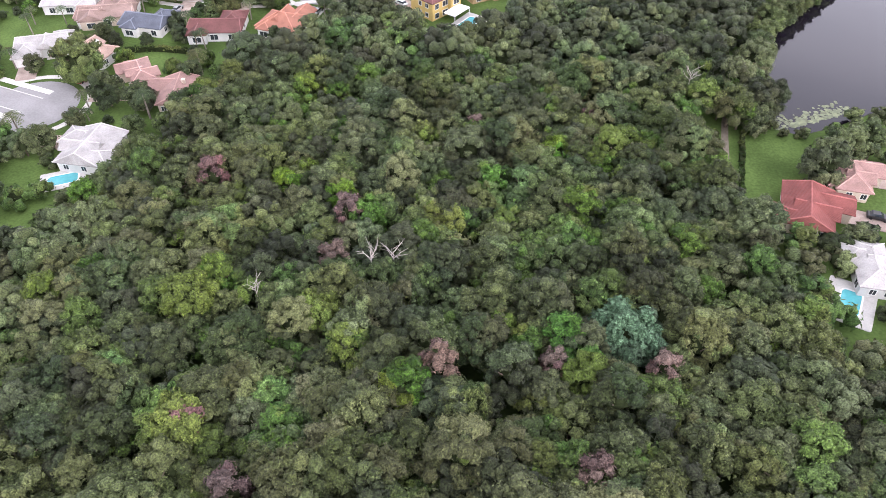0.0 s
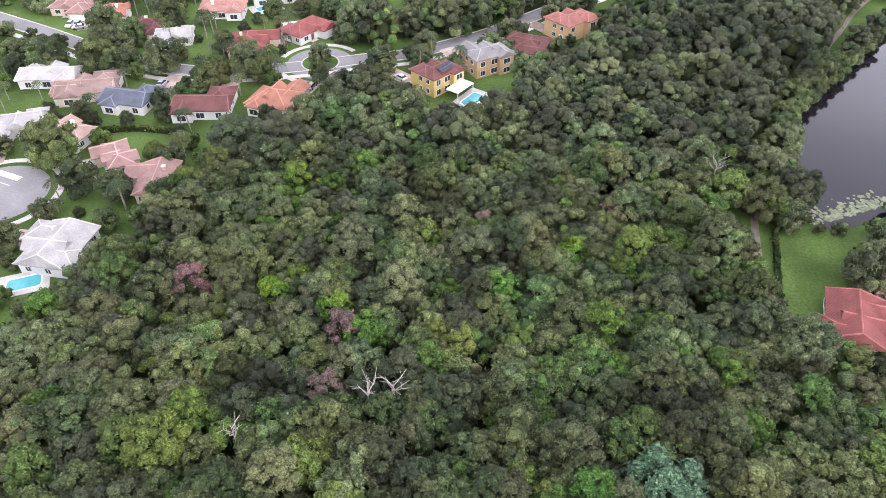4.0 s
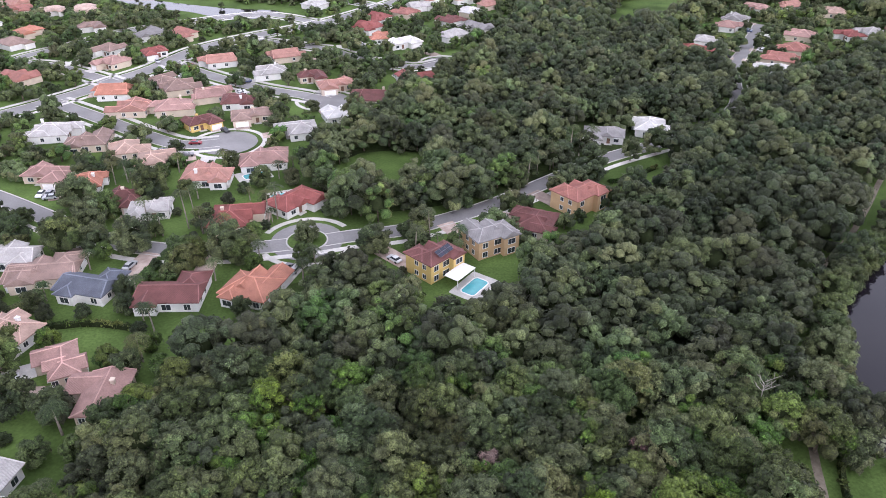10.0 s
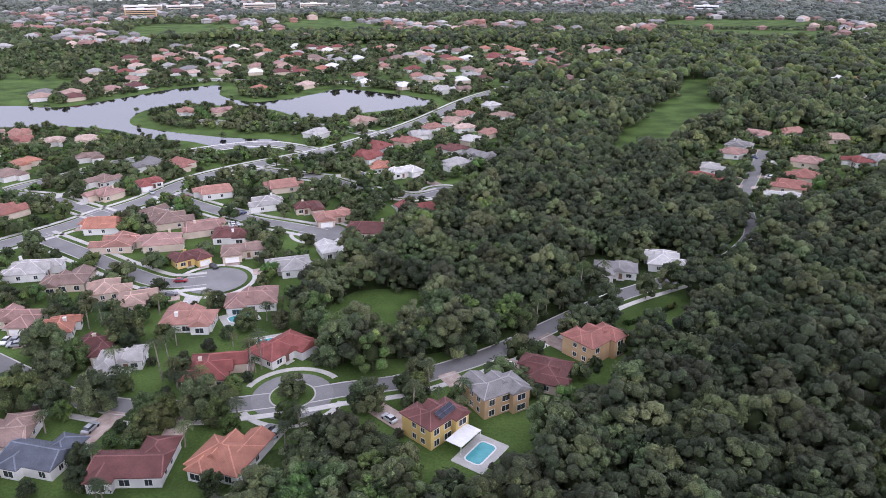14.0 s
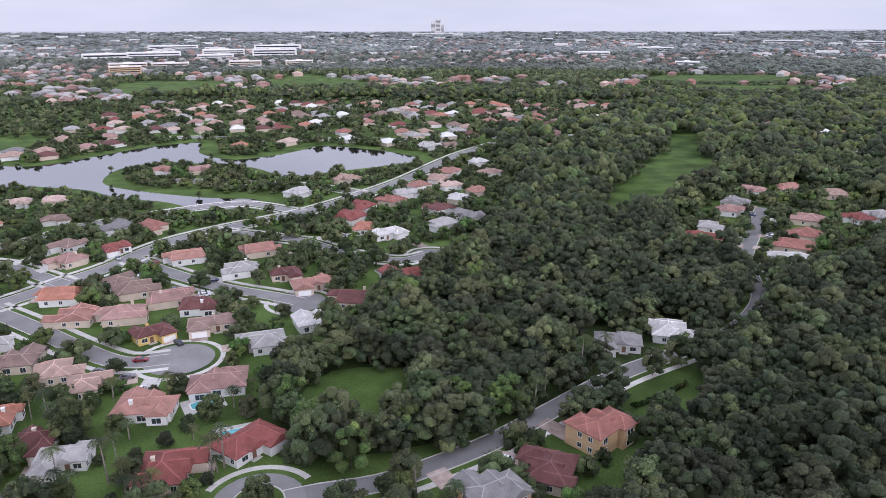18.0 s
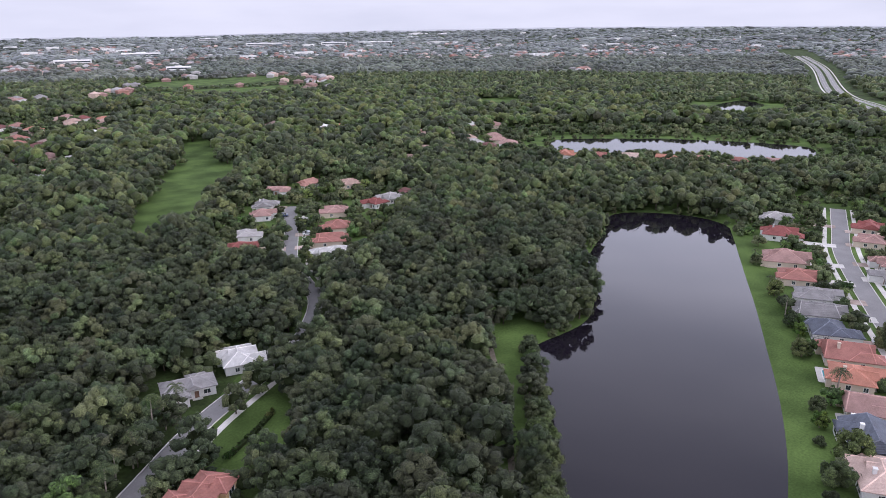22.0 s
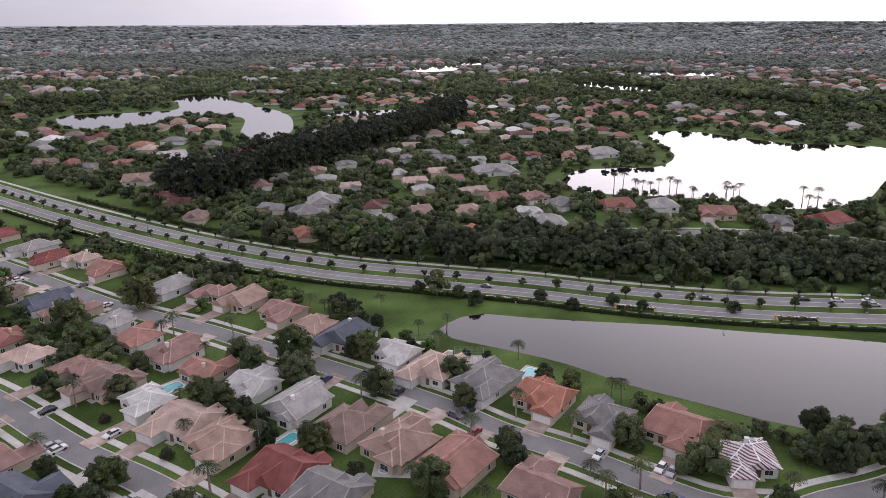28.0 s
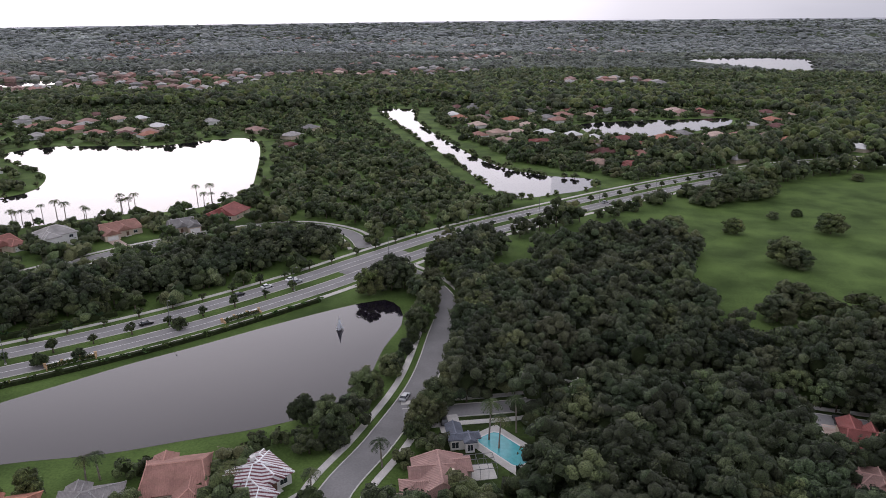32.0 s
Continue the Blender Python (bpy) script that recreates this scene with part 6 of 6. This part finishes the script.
hedge(curve_points([(64, 5), (66.6, 13.4), (69.7, 23.5), (73.2, 34.9), (75, 40)], 2.4), 1.2, 1.4, "narrow clipped hedge along the lawn")
hedge(curve_points([(-96, 80), (-84, 82), (-72, 80)], 2.4), 1.2, 1.6, "clipped garden hedge")
hedge(curve_points([(56, 160), (66, 166), (74, 172)], 2.4), 1.2, 1.3, "clipped garden hedge beside the lawn")


# ---------------------------------------------------------------- pools, cages, panels
def rounded(w, d, r=0.8, n=5):
    pts = []
    for sx, sy, a0 in ((1, 1, 0), (-1, 1, 90), (-1, -1, 180), (1, -1, 270)):
        for k in range(n + 1):
            a = radians(a0 + 90 * k / n)
            pts.append((sx * (w / 2 - r) + r * math.cos(a), sy * (d / 2 - r) + r * math.sin(a)))
    return pts


def pool(x, y, turn, w, d, deck=1.8, label="turquoise swimming pool in a pale paved deck", shift=0.0):
    t = tagged(new("swimming_pool"), label, "pool", "garden pools")
    t.location, t.rotation_euler = (x, y, 0), (0, 0, radians(turn))
    slab("deck", [(a, b + shift) for a, b in rounded(w + 2 * deck, d + 2 * deck, 0.5)], 0.12, concrete, 0.12, t)
    ring = np.array(rounded(w, d, min(w, d) * 0.28))
    slab("pool_basin", [tuple(q) for q in ring], 0.135, pool_water, 0, t)
    strip("coping", np.vstack([ring, ring[:1]]), 0.35, 0.2, trim, 0.08, t)


for x, y, turn, w, d, deck in POOLS:
    pool(x, y, turn, w, d, deck)
pool(69.4, -119.2, 143, 15, 7.0, 2.0, "large turquoise community swimming pool with pale deck")


def cage(x, y, turn, w, d, h=2.8):
    """A pool cage: thin dark frame with mesh panels."""
    t = tagged(new("pool_cage"), "dark-framed screened pool enclosure behind a house", "pool cage", "pool cages")
    t.location, t.rotation_euler = (x, y, 0), (0, 0, radians(turn))
    n = 5
    for i in range(n + 1):
        px = -w / 2 + w * i / n
        s = joined(box(px - 0.04, -d / 2, 0, px + 0.04, -d / 2 + 0.08, h), box(px - 0.04, d / 2 - 0.08, 0, px + 0.04, d / 2, h), box(px - 0.04, -d / 2, h, px + 0.04, d / 2, h + 0.09))
        mesh_object("frame", *s, grey_metal, t)
    for j in range(4):
        py = -d / 2 + d * j / 3
        mesh_object("beam", *box(-w / 2, py - 0.05, h + 0.02, w / 2, py + 0.05, h + 0.12), grey_metal, t)
    slab("cage_floor", rounded(w, d, 0.3), 0.1, concrete, 0.1, t)


for x, y, turn, w, d in ((214.5, -51, 62, 9, 6), (198, -60.5, 62, 9, 6), (75, -108, 23, 10, 6), (236, -40, 62, 8, 5), (231, 95, 30, 8, 5)):
    cage(x, y, turn, w, d)
# solar panels and a white patio roof on the yellow house
for i in range(3):
    for j in range(2):
        t = tagged(new("solar_panel"), "dark blue solar panel on a maroon roof", "solar panel", "roof solar panels")
        m = pose(0.2, 104.9, 7.6, 0, 0, 53) @ pose(0, 0, 0, 24) @ pose(-2.0 + 2.0 * i, 0.5 - 1.15 * j, 0)
        t.matrix_world = m
        mesh_object("cells", *box(-0.9, -0.5, 0, 0.9, 0.5, 0.05), solar, t)
        mesh_object("rim", *joined(box(-0.95, -0.55, 0, 0.95, -0.5, 0.06), box(-0.95, 0.5, 0, 0.95, 0.55, 0.06)), grey_metal, t)
t = tagged(new("patio_cover"), "white flat patio roof on slim posts", "patio cover")
t.location, t.rotation_euler = (4.4, 101.9, 0), (0, 0, radians(53))
mesh_object("canopy", *box(-4, -2.2, 2.8, 4, 2.2, 2.95), trim, t)
for px in (-3.8, 3.8):
    mesh_object("post", *box(px - 0.08, -2.1, 0, px + 0.08, -1.94, 2.8), trim, t)
t = tagged(new("patio_cover"), "bright white flat patio roof beside a grey house", "patio cover")
t.location, t.rotation_euler = (189, 66, 0), (0, 0, radians(30))
mesh_object("canopy", *box(-3.5, -2.6, 2.9, 3.5, 2.6, 3.05), trim, t)
for px, py in ((-3.3, -2.4), (3.3, -2.4), (-3.3, 2.4), (3.3, 2.4)):
    mesh_object("post", *box(px - 0.07, py - 0.07, 0, px + 0.07, py + 0.07, 2.9), trim, t)
court_ = tagged(slab("tennis_court", [(264, -208), (247, -221), (241, -214), (259, -201)], 0.1, material("court_paint", (0.10, 0.22, 0.24), 0.8, spread=0.1)), "blue-green tennis court among trees", "court", kind="structure")


# ---------------------------------------------------------------- cars, lamps, fountain
PAINTS = [material("car_" + n_, c, 0.3, 0.1, spread=0.04, bump=0, specular=0.6) for n_, c in (("white", (0.7, 0.7, 0.7)), ("black", (0.02, 0.02, 0.022)), ("silver", (0.38, 0.39, 0.40)), ("red", (0.25, 0.02, 0.03)), ("blue", (0.03, 0.05, 0.12)), ("grey", (0.12, 0.12, 0.13)))]
PAINT_WORDS = ("white", "black", "silver", "dark red", "dark blue", "grey")


def car_model(k):
    t = tagged(new("car"), f"{PAINT_WORDS[k]} car with dark windows on the pavement", "car", "cars")
    profile = [(-2.3, 0.35), (-2.35, 0.8), (-2.1, 0.98), (-1.2, 1.02), (1.0, 1.0), (2.0, 0.85), (2.32, 0.65), (2.3, 0.35)]
    top = [(-1.75, 1.0), (-1.35, 1.48), (0.25, 1.5), (1.05, 1.0)]

    def loft(line, w0, w1):
        n_ = len(line)
        zs = [z for x, z in line]
        lo_, hi_ = min(zs), max(zs)
        wd = [w0 + (w1 - w0) * (z - lo_) / (hi_ - lo_) for z in zs]
        v_ = [(x, -w_, z) for (x, z), w_ in zip(line, wd)] + [(x, w_, z) for (x, z), w_ in zip(line, wd)]
        f_ = [tuple(range(n_)), tuple(range(2 * n_ - 1, n_ - 1, -1))] + [(i, i + n_, (i + 1) % n_ + n_, (i + 1) % n_) for i in range(n_)]
        return v_, f_
    mesh_object("body", *loft(profile, 0.92, 0.88), PAINTS[k], t)
    mesh_object("glasshouse", *loft(top, 0.86, 0.66), glass, t)
    mesh_object("roof", *loft([(-1.3, 1.47), (-1.2, 1.53), (0.15, 1.54), (0.28, 1.49)], 0.68, 0.62), PAINTS[k], t)
    for x in (-1.4, 1.45):
        for y in (-0.86, 0.86):
            mesh_object("wheel", *tube([(x, y - 0.1, 0.33), (x, y + 0.1, 0.33)], [0.33, 0.33], 10), rubber, t)
    return t


CARS = [car_model(k) for k in range(6)]
cr = random.Random(4)


def park(x, y, turn, k=None, z=0.17):
    copy_thing(CARS[cr.choice((0, 0, 1, 1, 2, 3, 4, 5)) if k is None else k], pose(x, y, z, 0, 0, turn))


for c, turn, reach_, wx, ax in driveways:
    if cr.random() < 0.42:
        q = c + np.array([math.cos(radians(turn)), math.sin(radians(turn))]) * max(0, min(reach_ - 9, 2)) + ax * 1.3
        park(q[0], q[1], turn)
        if cr.random() < 0.3:
            park(q[0] - ax[0] * 2.6, q[1] - ax[1] * 2.6, turn)
line = highway_near
for x, y, k in ((182, -205, 0), (176, -220, 0), (166, -214, 2), (200, -160, 1), (192, -198, 1), (111, -294, 0), (105, -297, 0), (76, -337, 1), (330, -12, 1), (420, 56, 0), (250, -95, 5), (60, -372, 2)):
    best = min(((np.hypot(*(ln - (x, y)).T).min(), int(np.hypot(*(ln - (x, y)).T).argmin()), ln) for ln in (beside(highway_near, 1.9), beside(highway_near, -1.9), beside(highway_far, 1.9), beside(highway_far, -1.9))), key=lambda b_: b_[0])
    ln, i = best[2], best[1]
    d = ln[min(i + 1, len(ln) - 1)] - ln[max(i - 1, 0)]
    park(ln[i][0], ln[i][1], math.degrees(math.atan2(d[1], d[0])), k, 0.09)
for name, off, at_ in (("middle_street", 2.4, (200, -25)), ("middle_street", -2.4, (172, -45)), ("middle_street", -2.4, (120, -71)), ("lake_street", 2.4, (158, 24)), ("entry_road", 2.0, (99, -135)), ("court_road_b", 1.0, (-90, 192)), ("middle_street", 2.4, (228, -10))):
    ln = beside(ROAD_LINES[name][1], off)
    i = int(np.hypot(ln[:, 0] - at_[0], ln[:, 1] - at_[1]).argmin())
    d = ln[min(i + 1, len(ln) - 1)] - ln[max(i - 1, 0)]
    park(ln[i][0], ln[i][1], math.degrees(math.atan2(d[1], d[0])), None, 0.09)
for m in CARS:
    for o in (*m.children_recursive, m):
        bpy.data.objects.remove(o)


def lamp_post(x, y, turn):
    t = tagged(new("street_lamp"), "tall grey street lamp with a long arm beside the highway", "street lamp", "highway lamps")
    t.location, t.rotation_euler = (x, y, 0), (0, 0, radians(turn))
    mesh_object("pole", *tube([(0, 0, 0), (0, 0, 5), (0, 0, 9.5)], [0.14, 0.11, 0.08], 8), grey_metal, t)
    mesh_object("arm", *tube([(0, 0, 9.3), (1.2, 0, 9.9), (2.6, 0, 10.1)], [0.06, 0.05, 0.05], 6), grey_metal, t)
    mesh_object("lamp_head", *box(2.3, -0.16, 10.02, 3.1, 0.16, 10.18), grey_metal, t)
    mesh_object("foot", *box(-0.3, -0.3, 0, 0.3, 0.3, 0.25), concrete, t)


post_line = beside(highway_near, 5.9)
gone = 0.0
for i in range(1, len(post_line)):
    gone += float(np.linalg.norm(post_line[i] - post_line[i - 1]))
    if gone > 48 and -150 < post_line[i][0] < 560 and post_line[i][1] < 130:
        gone = 0.0
        d = post_line[i] - post_line[i - 1]
        lamp_post(*post_line[i], math.degrees(math.atan2(d[1], d[0])) - 90)
def planter_wall(x, y):
    """A long low planter of tan masonry with a clipped shrub bank, along the highway."""
    i = int(np.hypot(highway_near[:, 0] - x, highway_near[:, 1] - y).argmin())
    d = highway_near[i + 1] - highway_near[i - 1]
    t = tagged(new("planter_wall"), "long low tan masonry planter with dark shrubs beside the highway", "planter", "highway planters")
    t.location, t.rotation_euler = (x, y, 0), (0, 0, math.atan2(d[1], d[0]))
    mesh_object("wall", *joined(box(-7, -0.2, 0, 7, 0.2, 1.1), box(-7, -2.2, 0, -6.6, -0.2, 0.9), box(6.6, -2.2, 0, 7, -0.2, 0.9)), WALLS["tan"], t)
    mesh_object("coping", *box(-7.15, -0.32, 1.1, 7.15, 0.32, 1.22), trim, t)
    for k in (-7, -2.4, 2.4, 7):
        mesh_object("pier", *joined(box(k - 0.35, -0.36, 0, k + 0.35, 0.36, 1.5), box(k - 0.42, -0.43, 1.5, k + 0.42, 0.43, 1.6)), WALLS["tan"], t)
    V, T = [], []
    for k in range(420):
        c = np.array([cr.uniform(-6.5, 6.5), cr.uniform(-2.0, -0.3), cr.uniform(0.3, 1.5)])
        e = np.array([[cr.gauss(0, 0.25) for q in range(3)] for q in range(2)])
        V += [c - e[0], c + e[1], c + e[0]]
        T.append((3 * k, 3 * k + 1, 3 * k + 2))
    sh = new("shrubs", big_mesh("shrubs", np.array(V), np.array(T), hedge_leaf))
    sh.parent = t


for x, y in ((206, -133.5), (173, -177), (236, -94)):
    planter_wall(x, y)
t = tagged(new("fountain"), "white water jet of a floating fountain in the pond", "fountain")
t.location = (135, -175, 0.05)
mesh_object("float_ring", *tube([(0, 0, 0), (0, 0, 0.25)], [1.0, 0.9], 14), dark_metal, t)
spray = material("water_spray", (0.85, 0.86, 0.88), 0.5, spread=0.05, bump=0)
wet = spray.node_tree
through_light = wet.nodes.new("ShaderNodeBsdfTranslucent")
through_light.inputs["Color"].default_value = (0.92, 0.93, 0.95, 1)
blend_ = node(wet, "ShaderNodeMixShader", Fac=0.5)
wet.links.new(wet.nodes["Principled BSDF"].outputs[0], blend_.inputs[1])
wet.links.new(through_light.outputs[0], blend_.inputs[2])
airy = node(wet, "ShaderNodeMixShader", Fac=0.12)
wet.links.new(blend_.outputs[0], airy.inputs[1])
wet.links.new(wet.nodes.new("ShaderNodeBsdfTransparent").outputs[0], airy.inputs[2])
wet.links.new(airy.outputs[0], wet.nodes["Material Output"].inputs["Surface"])
jets = []
for k in range(130):
    a, r = cr.uniform(0, 6.28), cr.uniform(0.1, 1.5)
    top_ = 5.2 * (1 - r / 1.6)
    jets.append(tube([(0.2 * r * math.cos(a), 0.2 * r * math.sin(a), 0.2), (0.6 * r * math.cos(a), 0.6 * r * math.sin(a), top_), (r * math.cos(a), r * math.sin(a), top_ * 0.4)], [0.05, 0.07, 0.05], 4))
mesh_object("jet", *joined(*jets), spray, t)
# bare pale trees in the woods
for x, y, s in ((-9, -13, 1.0), (-13, -15, 0.9), (-33, -22, 0.7), (62, 50, 0.8)):
    br = random.Random(int(x))
    solids = [tube([(0, 0, 0), (0.2, 0.1, 8), (0.1, 0.4, 11)], [0.2, 0.13, 0.08])]
    for k in range(9):
        a, z0, l_ = br.uniform(0, 6.28), br.uniform(9, 12), br.uniform(2, 3.6)
        mid = (0.1 + l_ * 0.5 * math.cos(a), 0.4 + l_ * 0.5 * math.sin(a), z0 + 1.4)
        end = (0.1 + l_ * math.cos(a + 0.3), 0.4 + l_ * math.sin(a + 0.3), z0 + br.uniform(1.5, 3.6))
        solids.append(tube([(0.1, 0.3, z0), mid, end], [0.08, 0.06, 0.03], 5))
        solids.append(tube([mid, (mid[0] + br.uniform(-1, 1), mid[1] + br.uniform(-1, 1), mid[2] + br.uniform(0.8, 1.6))], [0.05, 0.025], 4))
    o = tagged(new("dead_tree"), "bare bleached dead tree with forked branches", "dead tree")
    o.location, o.scale = (x, y, 0), (s, s, 0.97)
    mesh_object("trunk", *solids[0], deadwood, o)
    for b_ in solids[1:]:
        mesh_object("branch", *b_, deadwood, o)

# ---------------------------------------------------------------- roofs and pale blocks far off
for tone, spots in far_roofs.items():
    solids = []
    for x, y in spots:
        w, d, h = fr_.uniform(6, 9), fr_.uniform(4.5, 7), fr_.uniform(3.5, 6.5)
        solids.append(turned(joined(box(-w, -d, 0, w, d, h), hip_roof(-w, -d, w, d, h + 0.1, 3.0)), pose(x, y, float(rim(x, y)), 0, 0, fr_.uniform(0, 180))))
    tagged(mesh_object("distant_roofs", *joined(*solids), ROOFS[tone]), "scatter of distant house roofs among treetops", "houses", kind="stuff")
halls = []
while len(halls) < 90:
    a, r = radians(fr_.uniform(-42, 64)), fr_.uniform(2100, 4500)
    x, y = r * math.sin(a), r * math.cos(a)
    if settled(x, y) > -0.1:
        w = fr_.uniform(9, 34)
        halls.append(turned(box(-w, -w * 0.3, 0, w, w * 0.3, fr_.uniform(7, 11)), pose(x, y, float(rim(x, y)), 0, 0, fr_.uniform(-25, 25))))
tagged(mesh_object("distant_halls", *joined(*halls), WALLS["white"]), "pale flat-roofed halls far off on the plain", "buildings", kind="stuff")


# ---------------------------------------------------------------- large far buildings
def far_block(x, y, turn, w, d, h, storeys, walls, label):
    b = tagged(new("office_building"), label, "building", "far buildings")
    b.location, b.rotation_euler = (x, y, float(rim(x, y))), (0, 0, radians(turn))
    mesh_object("wall", *box(-w / 2, -d / 2, 0, w / 2, d / 2, h), walls, b)
    mesh_object("parapet", *joined(box(-w / 2 - 0.4, -d / 2 - 0.4, h, w / 2 + 0.4, -d / 2 + 0.4, h + 1.2), box(-w / 2 - 0.4, d / 2 - 0.4, h, w / 2 + 0.4, d / 2 + 0.4, h + 1.2),
                                   box(-w / 2 - 0.4, -d / 2, h, -w / 2 + 0.4, d / 2, h + 1.2), box(w / 2 - 0.4, -d / 2, h, w / 2 + 0.4, d / 2, h + 1.2)), trim, b)
    mesh_object("plant_room", *box(-w / 8, -d / 4, h, w / 8, d / 4, h + 3), trim, b)
    for k in range(storeys):
        z = h * (k + 0.35) / storeys
        mesh_object("window_band", *box(-w * 0.46, -d / 2 - 0.15, z, w * 0.46, -d / 2 + 0.1, z + h / storeys * 0.45), glass, b)


FAR_BLOCKS = [
    (-833, 1913, 23, 118, 59, 16, 2, "white"),
    (-724, 1948, 20, 133, 60, 18, 3, "white"),
    (-870, 2526, 19, 161, 60, 14, 2, "white"),
    (-598, 2157, 15, 118, 59, 16, 3, "white"),
    (-432, 2072, 11, 120, 60, 20, 3, "white"),
    (-512, 2515, 11, 155, 60, 16, 2, "white"),
    (-642, 1569, 22, 76, 38, 12, 3, "cream"),
    (-554, 1574, 19, 75, 37, 12, 3, "cream"),
    (-411, 1644, 14, 70, 35, 12, 3, "cream"),
    (-591, 1426, 22, 58, 29, 14, 4, "tan"),
]
FAR_BLOCKS += [
    (-294, 1667, 10, 61, 30, 11, 3, "cream"),
    (55, 4193, 0, 285, 60, 14, 2, "white"),
    (-572, 1979, 16, 93, 46, 10, 2, "white"),
    (470, 2068, -12, 88, 44, 10, 2, "white"),
    (724, 2328, -17, 110, 55, 12, 2, "white"),
    (1390, 2859, -25, 144, 60, 12, 2, "white"),
    (1628, 2693, -31, 106, 53, 12, 2, "white"),
    (569, 1591, -19, 51, 25, 10, 2, "white"),
    (1814, 2662, -34, 146, 60, 10, 1, "white"),
    (1487, 3691, -21, 90, 45, 12, 2, "white"),
]
for x, y, turn, w, d, h, storeys, tone in FAR_BLOCKS:
    far_block(x, y, turn, w, d, h, storeys, WALLS[tone], "large pale flat-roofed building far off on the plain")
for shift, w, h in ((-14, 26, 78), (14, 30, 88), (40, 18, 60)):
    far_block(44 + shift, 4299, 0, w, 25, h, 12, WALLS["white"], "distant tall grey tower block at the horizon")


# lily pads at the lake's end
pads = []
lp = random.Random(9)
while len(pads) < 260:
    x, y = lp.uniform(84, 106), lp.uniform(41, 60)
    if y < 42 + 0.42 * (x - 86) + abs(lp.gauss(0, 2.2)) + 1.0 and y > 39.5 + 0.40 * (x - 86) + 2.0:
        r = lp.uniform(0.25, 0.7)
        pads.append(([(x + r * math.cos(k), y + r * math.sin(k), 0.07 + 0.0001 * len(pads)) for k in range(6)], [(0, 1, 2, 3, 4, 5)]))
tagged(mesh_object("lily_pads", *joined(*pads), material("lily_leaf", (0.16, 0.18, 0.10), 0.6, spread=0.25, island=0.4)), "pale green lily pads floating by the shore", "water plants", kind="stuff")
